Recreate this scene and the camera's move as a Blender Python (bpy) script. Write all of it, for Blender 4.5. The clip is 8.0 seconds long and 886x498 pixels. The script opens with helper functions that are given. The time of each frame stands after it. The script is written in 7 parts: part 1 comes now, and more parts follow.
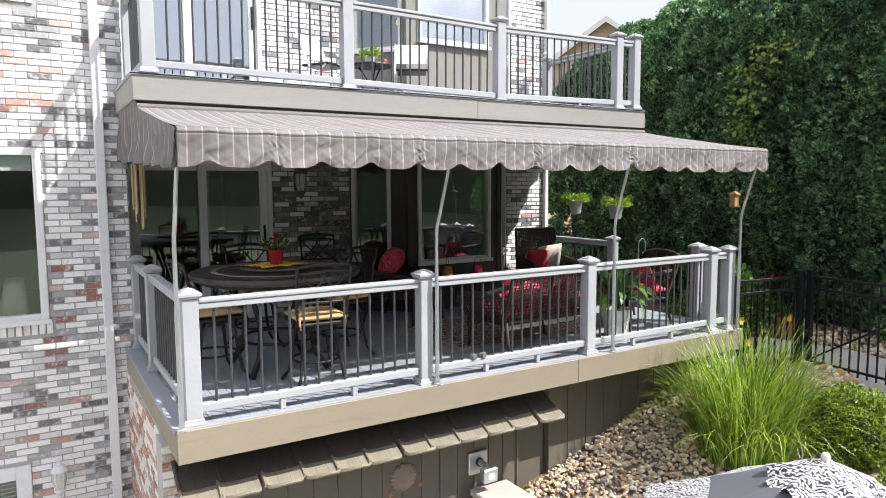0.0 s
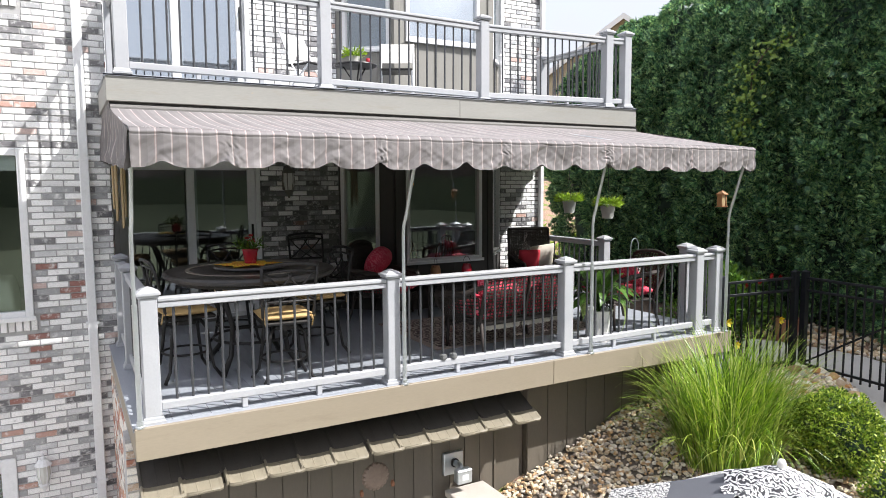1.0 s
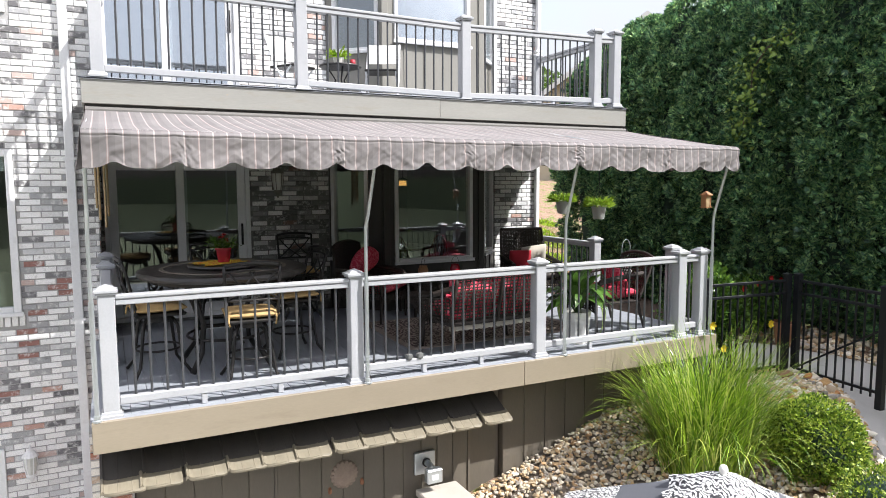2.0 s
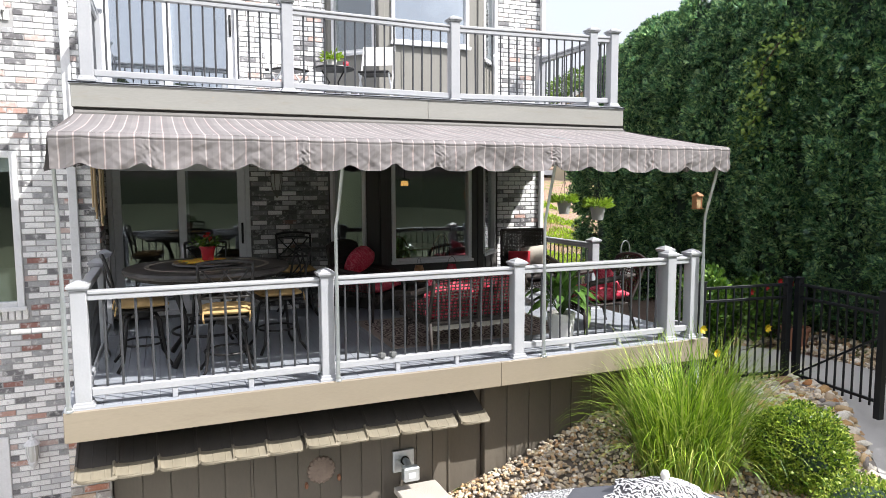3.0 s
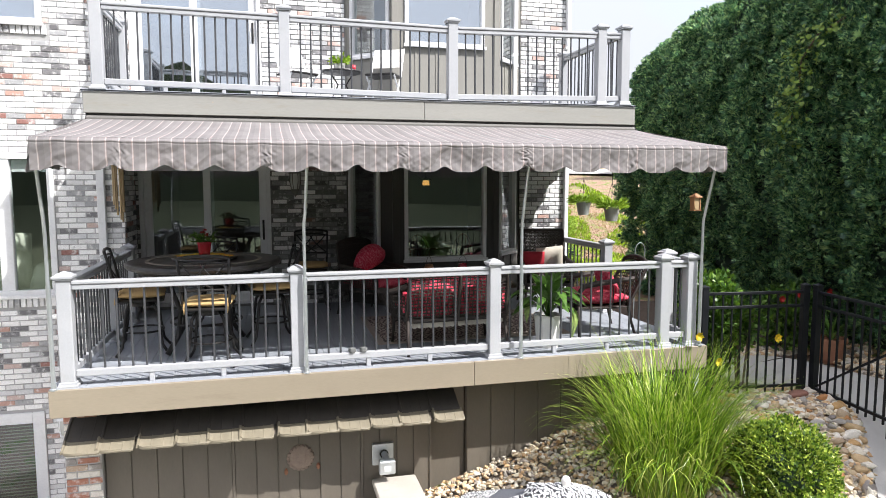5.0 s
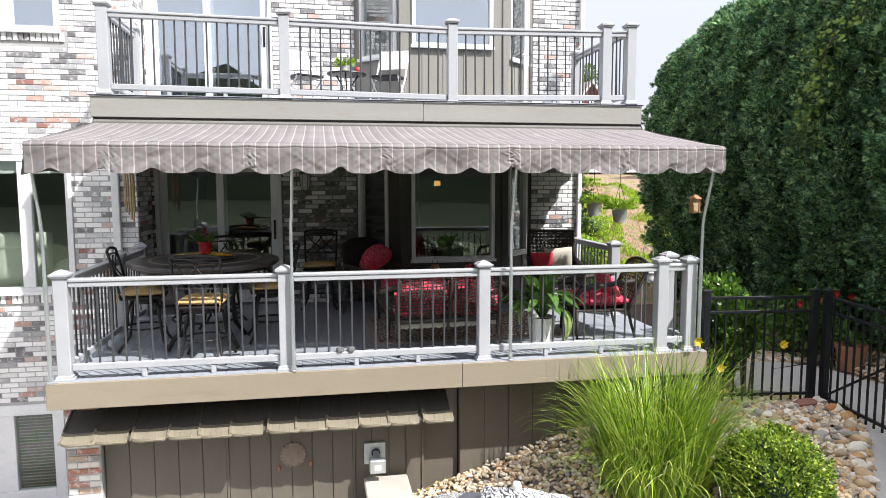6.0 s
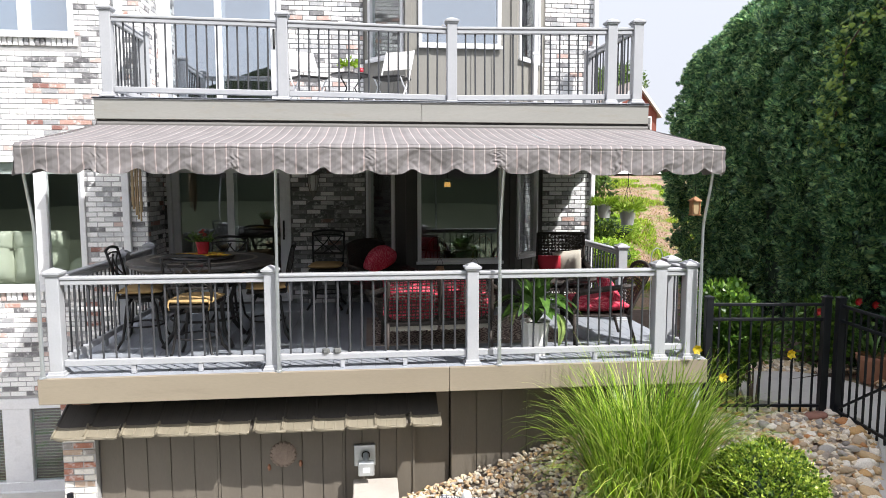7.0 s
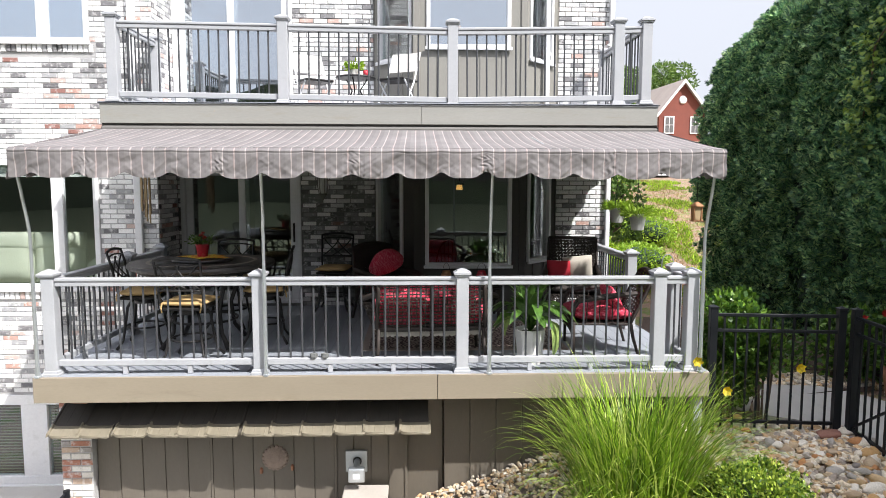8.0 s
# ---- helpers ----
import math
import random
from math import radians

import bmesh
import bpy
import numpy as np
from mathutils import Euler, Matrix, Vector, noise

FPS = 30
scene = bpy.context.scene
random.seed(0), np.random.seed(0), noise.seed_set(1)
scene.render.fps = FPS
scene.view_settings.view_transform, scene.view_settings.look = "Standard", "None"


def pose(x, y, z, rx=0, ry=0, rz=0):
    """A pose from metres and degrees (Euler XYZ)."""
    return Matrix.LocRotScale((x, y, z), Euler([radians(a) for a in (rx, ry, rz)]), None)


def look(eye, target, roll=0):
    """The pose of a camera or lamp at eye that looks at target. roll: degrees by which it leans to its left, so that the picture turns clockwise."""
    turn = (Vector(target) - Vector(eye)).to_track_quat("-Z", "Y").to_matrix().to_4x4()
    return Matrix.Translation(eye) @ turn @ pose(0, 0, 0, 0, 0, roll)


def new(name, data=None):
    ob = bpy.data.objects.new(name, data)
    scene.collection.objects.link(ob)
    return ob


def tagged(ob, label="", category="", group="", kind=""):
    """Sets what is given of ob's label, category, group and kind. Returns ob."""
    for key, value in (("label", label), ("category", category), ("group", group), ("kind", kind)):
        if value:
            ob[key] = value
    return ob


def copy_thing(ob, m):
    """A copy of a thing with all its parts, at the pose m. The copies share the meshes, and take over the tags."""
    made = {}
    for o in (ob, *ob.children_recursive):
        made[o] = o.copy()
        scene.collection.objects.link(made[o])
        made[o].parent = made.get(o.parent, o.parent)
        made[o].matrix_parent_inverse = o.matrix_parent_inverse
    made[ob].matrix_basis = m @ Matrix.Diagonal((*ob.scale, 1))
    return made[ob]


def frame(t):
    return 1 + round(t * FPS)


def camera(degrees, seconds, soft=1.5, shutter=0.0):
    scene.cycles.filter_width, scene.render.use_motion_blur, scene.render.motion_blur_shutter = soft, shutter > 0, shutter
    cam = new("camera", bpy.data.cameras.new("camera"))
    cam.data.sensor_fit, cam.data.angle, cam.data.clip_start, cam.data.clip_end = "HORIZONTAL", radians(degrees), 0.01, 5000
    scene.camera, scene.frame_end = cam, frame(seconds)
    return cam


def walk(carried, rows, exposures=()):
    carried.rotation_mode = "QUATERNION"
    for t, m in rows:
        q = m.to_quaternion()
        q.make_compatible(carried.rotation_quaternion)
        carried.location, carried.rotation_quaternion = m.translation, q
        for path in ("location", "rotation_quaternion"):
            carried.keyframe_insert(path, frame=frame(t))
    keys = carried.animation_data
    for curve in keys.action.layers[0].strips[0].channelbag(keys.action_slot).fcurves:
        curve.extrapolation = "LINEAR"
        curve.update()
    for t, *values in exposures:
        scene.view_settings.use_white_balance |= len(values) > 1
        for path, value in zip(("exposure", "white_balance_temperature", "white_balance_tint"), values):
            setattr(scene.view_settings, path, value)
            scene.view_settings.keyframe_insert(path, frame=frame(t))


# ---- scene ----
cam = camera(66.7, 8.0, soft=0.9)
PATH = [
    (0, (-0.142, 0.059, 1.772), (0.893, 1.76, 1.583), -0.3),
    (0.5, (0.048, -0.012, 1.763), (1.061, 1.702, 1.574), -0.2),
    (1, (0.307, -0.18, 1.781), (1.278, 1.558, 1.588), -0.3),
    (1.5, (0.565, -0.326, 1.781), (1.498, 1.432, 1.588), -0.3),
    (3, (1.431, -0.795, 1.784), (2.2, 1.041, 1.592), -0.2),
    (3.5, (1.708, -0.92, 1.779), (2.415, 0.941, 1.588), -0.2),
    (4, (1.977, -1.047, 1.781), (2.618, 0.837, 1.589), -0.2),
    (4.5, (2.265, -1.168, 1.789), (2.834, 0.739, 1.595), -0.1),
    (6, (3.149, -1.41, 1.828), (3.504, 0.548, 1.628), -0.1),
    (6.5, (3.442, -1.421, 1.833), (3.729, 0.548, 1.634), -0.1),
    (7, (3.744, -1.409, 1.825), (3.962, 0.569, 1.629), 0.0),
    (7.5, (4.036, -1.371, 1.846), (4.188, 0.613, 1.648), 0.0),
    (8, (4.33, -1.326, 1.854), (4.406, 0.663, 1.661), 0.1),
]
walk(cam, [(t, look(eye, target, roll)) for t, eye, target, roll in PATH], [(0, 0.94), (2, 0.97), (4, 1.0), (6, 0.93), (8, 0.86)])

# ---- light ----
SUN_DIR = Vector((0.98, -1.0, 1.60)).normalized()   # towards the sun
world = bpy.data.worlds.new("sky")
world.use_nodes = True
scene.world = world
wn = world.node_tree.nodes
sky = wn.new("ShaderNodeTexSky")
sky.sky_type = "NISHITA"
sky.sun_disc = False
sky.sun_elevation = math.asin(SUN_DIR.z)
sky.sun_rotation = math.atan2(SUN_DIR.x, SUN_DIR.y)
sky.air_density, sky.dust_density, sky.ozone_density = 1.0, 4.5, 1.0
wn["Background"].inputs["Strength"].default_value = 0.225
# white summer haze that thins towards the zenith, with thin uneven cloud
wl = world.node_tree.links
wtc = wn.new("ShaderNodeTexCoord")
wsep = wn.new("ShaderNodeSeparateXYZ")
wl.new(wtc.outputs["Generated"], wsep.inputs[0])
whaze = wn.new("ShaderNodeMapRange")
whaze.interpolation_type = "SMOOTHSTEP"
whaze.inputs[1].default_value, whaze.inputs[2].default_value = 0.0, 0.42
whaze.inputs[3].default_value, whaze.inputs[4].default_value = 0.92, 0.66
wl.new(wsep.outputs["Z"], whaze.inputs[0])
wcloud = wn.new("ShaderNodeTexNoise")
wcloud.inputs["Scale"].default_value, wcloud.inputs["Detail"].default_value = 3.2, 6.0
wl.new(wtc.outputs["Generated"], wcloud.inputs["Vector"])
wthin = wn.new("ShaderNodeMapRange")
wthin.inputs[1].default_value, wthin.inputs[2].default_value = 0.40, 0.72
wthin.inputs[3].default_value, wthin.inputs[4].default_value = 0.0, 0.75
wl.new(wcloud.outputs["Fac"], wthin.inputs[0])
wsum = wn.new("ShaderNodeMath")
wsum.operation, wsum.use_clamp = "ADD", True
wl.new(whaze.outputs[0], wsum.inputs[0])
wl.new(wthin.outputs[0], wsum.inputs[1])
wmix = wn.new("ShaderNodeMix")
wmix.data_type = "RGBA"
wrise = wn.new("ShaderNodeValToRGB")
wrise.color_ramp.elements[0].position, wrise.color_ramp.elements[0].color = 0.05, (2.02, 2.10, 2.32, 1)
wrise.color_ramp.elements[1].position, wrise.color_ramp.elements[1].color = 0.75, (4.25, 4.30, 4.85, 1)
mid_sky = wrise.color_ramp.elements.new(0.36)
mid_sky.color = (2.12, 2.24, 2.56, 1)
wl.new(wsep.outputs["Z"], wrise.inputs[0])
wl.new(wrise.outputs[0], wmix.inputs[7])
wl.new(wsum.outputs[0], wmix.inputs[0])
wl.new(sky.outputs[0], wmix.inputs[6])
wl.new(wmix.outputs[2], wn["Background"].inputs["Color"])
sun = new("sun", bpy.data.lights.new("sun", "SUN"))
sun.data.energy, sun.data.angle, sun.data.color = 4.15, radians(0.55), (1.0, 0.98, 0.965)
sun.matrix_world = look(SUN_DIR * 60, (0, 0, 0))


# ---- materials ----
def nodes_of(name):
    m = bpy.data.materials.new(name)
    m.use_nodes = True
    nt = m.node_tree
    return m, nt, nt.nodes["Principled BSDF"]


def link(nt, a, b):
    nt.links.new(a, b)


def noise_node(nt, scale, detail=4.0, rough=0.55, vec=None):
    n = nt.nodes.new("ShaderNodeTexNoise")
    n.inputs["Scale"].default_value = scale
    n.inputs["Detail"].default_value = detail
    n.inputs["Roughness"].default_value = rough
    if vec is not None:
        link(nt, vec, n.inputs["Vector"])
    return n


def ramp(nt, stops, fac=None, constant=False):
    r = nt.nodes.new("ShaderNodeValToRGB")
    r.color_ramp.interpolation = "CONSTANT" if constant else "LINEAR"
    while len(r.color_ramp.elements) < len(stops):
        r.color_ramp.elements.new(0.5)
    for e, (p, c) in zip(r.color_ramp.elements, stops):
        e.position, e.color = p, (*c, 1)
    if fac is not None:
        link(nt, fac, r.inputs[0])
    return r


def mixc(nt, a, b, fac, mode="MIX"):
    n = nt.nodes.new("ShaderNodeMix")
    n.data_type, n.blend_type = "RGBA", mode
    for sock, v in ((n.inputs[6], a), (n.inputs[7], b)):
        if isinstance(v, tuple):
            sock.default_value = (*v, 1)
        else:
            link(nt, v, sock)
    if isinstance(fac, (int, float)):
        n.inputs[0].default_value = fac
    else:
        link(nt, fac, n.inputs[0])
    return n.outputs[2]


def coords(nt, stretch=(1, 1, 1), spread=False):
    """Object coordinates, stretched; spread shifts them by the object's random number."""
    tc = nt.nodes.new("ShaderNodeTexCoord")
    mp = nt.nodes.new("ShaderNodeMapping")
    mp.inputs["Scale"].default_value = stretch
    link(nt, tc.outputs["Object"], mp.inputs["Vector"])
    if spread:
        oi = nt.nodes.new("ShaderNodeObjectInfo")
        sc = nt.nodes.new("ShaderNodeMath")
        sc.operation = "MULTIPLY"
        sc.inputs[1].default_value = 37.0
        link(nt, oi.outputs["Random"], sc.inputs[0])
        link(nt, sc.outputs[0], mp.inputs["Location"])
    return mp.outputs[0]


def bumped(nt, bsdf, height, strength, distance=0.01):
    b = nt.nodes.new("ShaderNodeBump")
    b.inputs["Strength"].default_value = strength
    b.inputs["Distance"].default_value = distance
    link(nt, height, b.inputs["Height"])
    link(nt, b.outputs[0], bsdf.inputs["Normal"])


def surface(name, c1, c2, scale=3.0, grain=60.0, rough=0.6, metal=0.0, bump=0.15, stretch=(1, 1, 1), spread=False, dirt=None, spec=0.5, rvar=0.12):
    """A worn surface: two tones in large patches, a fine grain, a little dirt and uneven gloss."""
    m, nt, bs = nodes_of(name)
    v = coords(nt, stretch, spread)
    big, fine = noise_node(nt, scale, 5, 0.6, v), noise_node(nt, grain, 3, 0.6, v)
    r = ramp(nt, [(0.3, c1), (0.7, c2)], big.outputs["Fac"])
    lift = nt.nodes.new("ShaderNodeMath")
    lift.operation = "MULTIPLY"
    lift.inputs[1].default_value = 0.45
    link(nt, fine.outputs["Fac"], lift.inputs[0])
    col = mixc(nt, r.outputs[0], tuple(0.62 * a for a in c1), lift.outputs[0])
    if dirt:
        d = noise_node(nt, scale * 2.7, 6, 0.7, v)
        dr = ramp(nt, [(0.55, (0, 0, 0)), (0.75, (1, 1, 1))], d.outputs["Fac"])
        dm = nt.nodes.new("ShaderNodeMath")
        dm.operation = "MULTIPLY"
        dm.inputs[1].default_value = 0.5
        link(nt, dr.outputs[0], dm.inputs[0])
        col = mixc(nt, col, dirt, dm.outputs[0])
    link(nt, col, bs.inputs["Base Color"])
    rr = nt.nodes.new("ShaderNodeMapRange")
    rr.inputs[3].default_value, rr.inputs[4].default_value = max(0.02, rough - rvar), min(1, rough + rvar)
    link(nt, big.outputs["Fac"], rr.inputs[0])
    link(nt, rr.outputs[0], bs.inputs["Roughness"])
    bs.inputs["Metallic"].default_value = metal
    bs.inputs["Specular IOR Level"].default_value = spec
    bumped(nt, bs, fine.outputs["Fac"], bump)
    return m


BRICK_TONES = [(0.0, (0.90, 0.89, 0.88)), (0.30, (0.62, 0.62, 0.625)), (0.42, (0.38, 0.38, 0.385)), (0.53, (0.88, 0.87, 0.855)),
               (0.70, (0.20, 0.195, 0.20)), (0.79, (0.56, 0.43, 0.39)), (0.835, (0.74, 0.73, 0.72)), (0.925, (0.50, 0.31, 0.255)), (0.945, (0.30, 0.15, 0.125)), (0.958, (0.15, 0.145, 0.15))]
# back wall below the upper deck: tones darkened to hold the porch shade
SHADED_TONES = [(0.0, (0.17, 0.17, 0.16)), (0.24, (0.29, 0.29, 0.28)), (0.42, (0.12, 0.12, 0.113)), (0.60, (0.90, 0.89, 0.87)), (0.77, (0.21, 0.205, 0.20)),
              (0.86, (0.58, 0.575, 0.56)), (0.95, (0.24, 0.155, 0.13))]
# back wall above the upper deck: tones whitened to hold the sun there
SUNLIT_TONES = [(0.0, (0.90, 0.89, 0.88)), (0.44, (0.68, 0.68, 0.68)), (0.60, (0.45, 0.45, 0.455)), (0.72, (0.85, 0.80, 0.77)), (0.84, (0.23, 0.225, 0.23)), (0.91, (0.56, 0.40, 0.35)), (0.97, (0.17, 0.165, 0.17))]
PIER_TONES = [(0.0, (0.78, 0.74, 0.68)), (0.26, (0.48, 0.36, 0.27)), (0.40, (0.42, 0.19, 0.13)), (0.56, (0.70, 0.66, 0.60)), (0.74, (0.33, 0.30, 0.28)), (0.86, (0.52, 0.28, 0.18))]


def brick_material(name, per_island, tones=BRICK_TONES):
    m, nt, bs = nodes_of(name)
    v = coords(nt, spread=not per_island)
    if per_island:
        src = nt.nodes.new("ShaderNodeNewGeometry").outputs["Random Per Island"]
    else:
        src = nt.nodes.new("ShaderNodeObjectInfo").outputs["Random"]
    tone = ramp(nt, tones, src, constant=True)
    blot, fine = noise_node(nt, 14, 5, 0.65, v), noise_node(nt, 120, 3, 0.6, v)
    wash = ramp(nt, [(0.52, (0, 0, 0)), (0.70, (0.80, 0.80, 0.80))], blot.outputs["Fac"])
    col = mixc(nt, tone.outputs[0], (0.80, 0.79, 0.77), wash.outputs[0])
    grime = ramp(nt, [(0.26, (0.45, 0.44, 0.44)), (0.40, (1, 1, 1))], blot.outputs["Fac"])
    col = mixc(nt, col, grime.outputs[0], 0.8, "MULTIPLY")
    dark = ramp(nt, [(0.30, (0.55, 0.55, 0.55)), (0.55, (1, 1, 1))], fine.outputs["Fac"])
    col = mixc(nt, col, dark.outputs[0], 0.5, "MULTIPLY")
    link(nt, col, bs.inputs["Base Color"])
    bs.inputs["Roughness"].default_value = 0.88
    bumped(nt, bs, fine.outputs["Fac"], 0.5, 0.006)
    return m


M_BRICK, M_BRICK_FAR = brick_material("brick_face", False), brick_material("brick_face_joined", True)
M_SHADED, M_SHADED_FAR = brick_material("shaded_brick", False, SHADED_TONES), brick_material("shaded_brick_joined", True, SHADED_TONES)
M_SUNLIT = brick_material("sunlit_brick_joined", True, SUNLIT_TONES)
M_PIER, M_PIER_FAR = brick_material("pier_brick", False, PIER_TONES), brick_material("pier_brick_joined", True, PIER_TONES)
M_MORTAR = surface("mortar", (0.38, 0.375, 0.37), (0.50, 0.49, 0.48), 5, 150, 0.95, bump=0.4)
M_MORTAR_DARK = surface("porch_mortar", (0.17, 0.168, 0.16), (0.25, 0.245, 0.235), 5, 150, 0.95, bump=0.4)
M_VINYL = surface("white_vinyl", (0.76, 0.76, 0.77), (0.82, 0.82, 0.82), 2, 40, 0.42, bump=0.03, dirt=(0.5, 0.5, 0.48), spread=True)
M_RAIL = surface("rail_pale_grey", (0.39, 0.40, 0.42), (0.45, 0.455, 0.47), 2.5, 70, 0.45, bump=0.04, dirt=(0.33, 0.33, 0.33), spread=True)
M_BLACK = surface("black_aluminium", (0.0065, 0.0075, 0.0105), (0.011, 0.0125, 0.016), 5, 80, 0.45, bump=0.05, spread=True, spec=0.3)
M_BALUSTER = surface("dark_grey_baluster", (0.048, 0.050, 0.055), (0.066, 0.069, 0.075), 5, 80, 0.4, bump=0.05, spread=True)
M_FASCIA = surface("tan_fascia_paint", (0.265, 0.225, 0.165), (0.295, 0.25, 0.185), 1.6, 50, 0.5, bump=0.05, stretch=(0.4, 1, 2), dirt=(0.185, 0.152, 0.108))
M_UFASCIA = surface("grey_fascia_paint", (0.285, 0.28, 0.255), (0.325, 0.32, 0.29), 1.6, 50, 0.5, bump=0.05, stretch=(0.4, 1, 2), dirt=(0.235, 0.195, 0.135))


def stained(m, colour, scale, lo, hi):
    """Scattered stains of one colour over a painted surface."""
    nt = m.node_tree
    bs = nt.nodes["Principled BSDF"]
    spots = noise_node(nt, scale, 4, 0.6, coords(nt))
    mask = ramp(nt, [(lo, (0, 0, 0)), (hi, (0.75, 0.75, 0.75))], spots.outputs["Fac"])
    link(nt, mixc(nt, bs.inputs["Base Color"].links[0].from_socket, colour, mask.outputs[0]), bs.inputs["Base Color"])


stained(M_UFASCIA, (0.50, 0.33, 0.16), 5.5, 0.70, 0.78)
M_SIDING = surface("taupe_siding", (0.128, 0.110, 0.087), (0.154, 0.133, 0.105), 2, 60, 0.6, bump=0.08, stretch=(1, 1, 0.3), dirt=(0.125, 0.108, 0.085), spread=True)
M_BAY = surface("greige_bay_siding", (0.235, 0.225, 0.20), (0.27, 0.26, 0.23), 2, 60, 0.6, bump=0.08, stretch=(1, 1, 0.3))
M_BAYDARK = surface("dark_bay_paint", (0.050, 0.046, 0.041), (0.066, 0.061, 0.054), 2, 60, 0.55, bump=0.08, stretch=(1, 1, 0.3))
M_SHAKE = surface("painted_shake", (0.20, 0.175, 0.125), (0.25, 0.218, 0.155), 4, 60, 0.6, bump=0.15, stretch=(3, 1, 1), dirt=(0.16, 0.135, 0.095), spread=True)
M_DECK = surface("grey_deck_paint", (0.29, 0.31, 0.345), (0.335, 0.355, 0.39), 3, 60, 0.5, bump=0.12, stretch=(4, 0.6, 1), dirt=(0.43, 0.44, 0.46), spread=True)
M_SOFFIT = surface("soffit", (0.13, 0.125, 0.115), (0.17, 0.16, 0.15), 2, 40, 0.7, bump=0.05)
M_STEEL = surface("galvanised_steel", (0.50, 0.53, 0.55), (0.60, 0.63, 0.64), 6, 60, 0.38, 0.75, bump=0.05, spread=True)
M_BRONZE = surface("dark_bronze_metal", (0.018, 0.0165, 0.016), (0.032, 0.029, 0.027), 9, 90, 0.42, 0.3, bump=0.1, spread=True)
M_WICKER = surface("dark_wicker", (0.024, 0.018, 0.015), (0.05, 0.036, 0.028), 18, 140, 0.62, bump=0.4, spread=True)
M_SLATE = surface("table_stone", (0.04, 0.036, 0.034), (0.075, 0.066, 0.06), 7, 60, 0.35, bump=0.1)
M_INLAY = surface("table_inlay", (0.30, 0.26, 0.22), (0.4, 0.35, 0.3), 9, 60, 0.4, bump=0.1)
M_YELLOW = surface("mustard_canvas", (0.52, 0.335, 0.135), (0.62, 0.43, 0.20), 6, 160, 0.85, bump=0.3, spread=True)
M_CREAM_CLOTH = surface("cream_canvas", (0.46, 0.42, 0.35), (0.54, 0.50, 0.43), 7, 160, 0.9, bump=0.3, spread=True)
M_CREAM_LEATHER = surface("cream_leather", (0.55, 0.56, 0.46), (0.62, 0.63, 0.53), 3, 90, 0.5, bump=0.15)
M_REDPOT = surface("red_glaze", (0.42, 0.018, 0.035), (0.50, 0.03, 0.05), 5, 70, 0.25, bump=0.03)
M_WHITEPOT = surface("white_ceramic", (0.72, 0.70, 0.66), (0.78, 0.77, 0.73), 6, 50, 0.45, bump=0.1)
M_GREYPOT = surface("grey_plastic_pot", (0.44, 0.44, 0.43), (0.52, 0.52, 0.50), 5, 60, 0.5, bump=0.05)
M_TERRA = surface("terracotta", (0.33, 0.15, 0.085), (0.40, 0.19, 0.11), 8, 70, 0.8, bump=0.2)
M_SOIL = surface("soil", (0.03, 0.022, 0.016), (0.06, 0.045, 0.03), 20, 90, 0.95, bump=0.6)
M_CONCRETE = surface("concrete", (0.43, 0.41, 0.38), (0.50, 0.48, 0.45), 1.2, 90, 0.85, bump=0.2, dirt=(0.29, 0.27, 0.24))
M_PAVER = surface("patio_concrete", (0.50, 0.48, 0.45), (0.58, 0.565, 0.53), 1.5, 60, 0.85, bump=0.3, dirt=(0.36, 0.34, 0.31))
M_PLAQUE = surface("weathered_plaque", (0.24, 0.18, 0.145), (0.32, 0.25, 0.20), 14, 80, 0.8, bump=0.5)
M_PEWTER = surface("weathered_pewter", (0.16, 0.15, 0.13), (0.24, 0.22, 0.19), 9, 80, 0.5, 0.4, bump=0.15)
M_MULCH = surface("bark_mulch", (0.055, 0.036, 0.026), (0.12, 0.080, 0.058), 9, 70, 0.95, bump=0.9)
M_CAP = surface("cast_stone_cap", (0.44, 0.40, 0.35), (0.52, 0.475, 0.42), 4, 120, 0.85, bump=0.35, dirt=(0.32, 0.29, 0.25), spread=True)
M_CEDAR = surface("cedar", (0.36, 0.17, 0.075), (0.45, 0.23, 0.11), 10, 80, 0.65, bump=0.2, stretch=(1, 1, 0.2))
M_BAMBOO = surface("bamboo", (0.40, 0.29, 0.16), (0.5, 0.37, 0.21), 10, 80, 0.5, bump=0.15, stretch=(1, 1, 0.15), spread=True)
M_TRUNK = surface("bark", (0.10, 0.07, 0.05), (0.16, 0.115, 0.08), 12, 70, 0.95, bump=0.8, stretch=(1, 1, 0.25))
M_REDBRICK = surface("far_red_brick", (0.19, 0.058, 0.042), (0.25, 0.078, 0.055), 1.2, 25, 0.9, bump=0.2)
M_ROOF = surface("roof_shingle_brown", (0.20, 0.16, 0.13), (0.28, 0.225, 0.185), 0.8, 14, 0.9, bump=0.3)
M_ROOFGREY = surface("roof_shingle_pale", (0.40, 0.34, 0.30), (0.48, 0.41, 0.36), 0.8, 14, 0.9, bump=0.3)
M_BEIGE = surface("beige_stucco", (0.42, 0.36, 0.27), (0.48, 0.42, 0.32), 1.0, 40, 0.85, bump=0.1)
M_DARKROOM = surface("room_paint", (0.42, 0.40, 0.35), (0.48, 0.46, 0.41), 1.0, 40, 0.8, bump=0.02)
M_ROOMFLOOR = surface("room_floor_wood", (0.13, 0.08, 0.045), (0.2, 0.125, 0.07), 3, 60, 0.4, bump=0.05, stretch=(1, 8, 1))
M_WOODCHAIR = surface("cherry_wood", (0.14, 0.045, 0.025), (0.2, 0.07, 0.035), 8, 80, 0.3, bump=0.05, stretch=(1, 1, 0.2), spread=True)
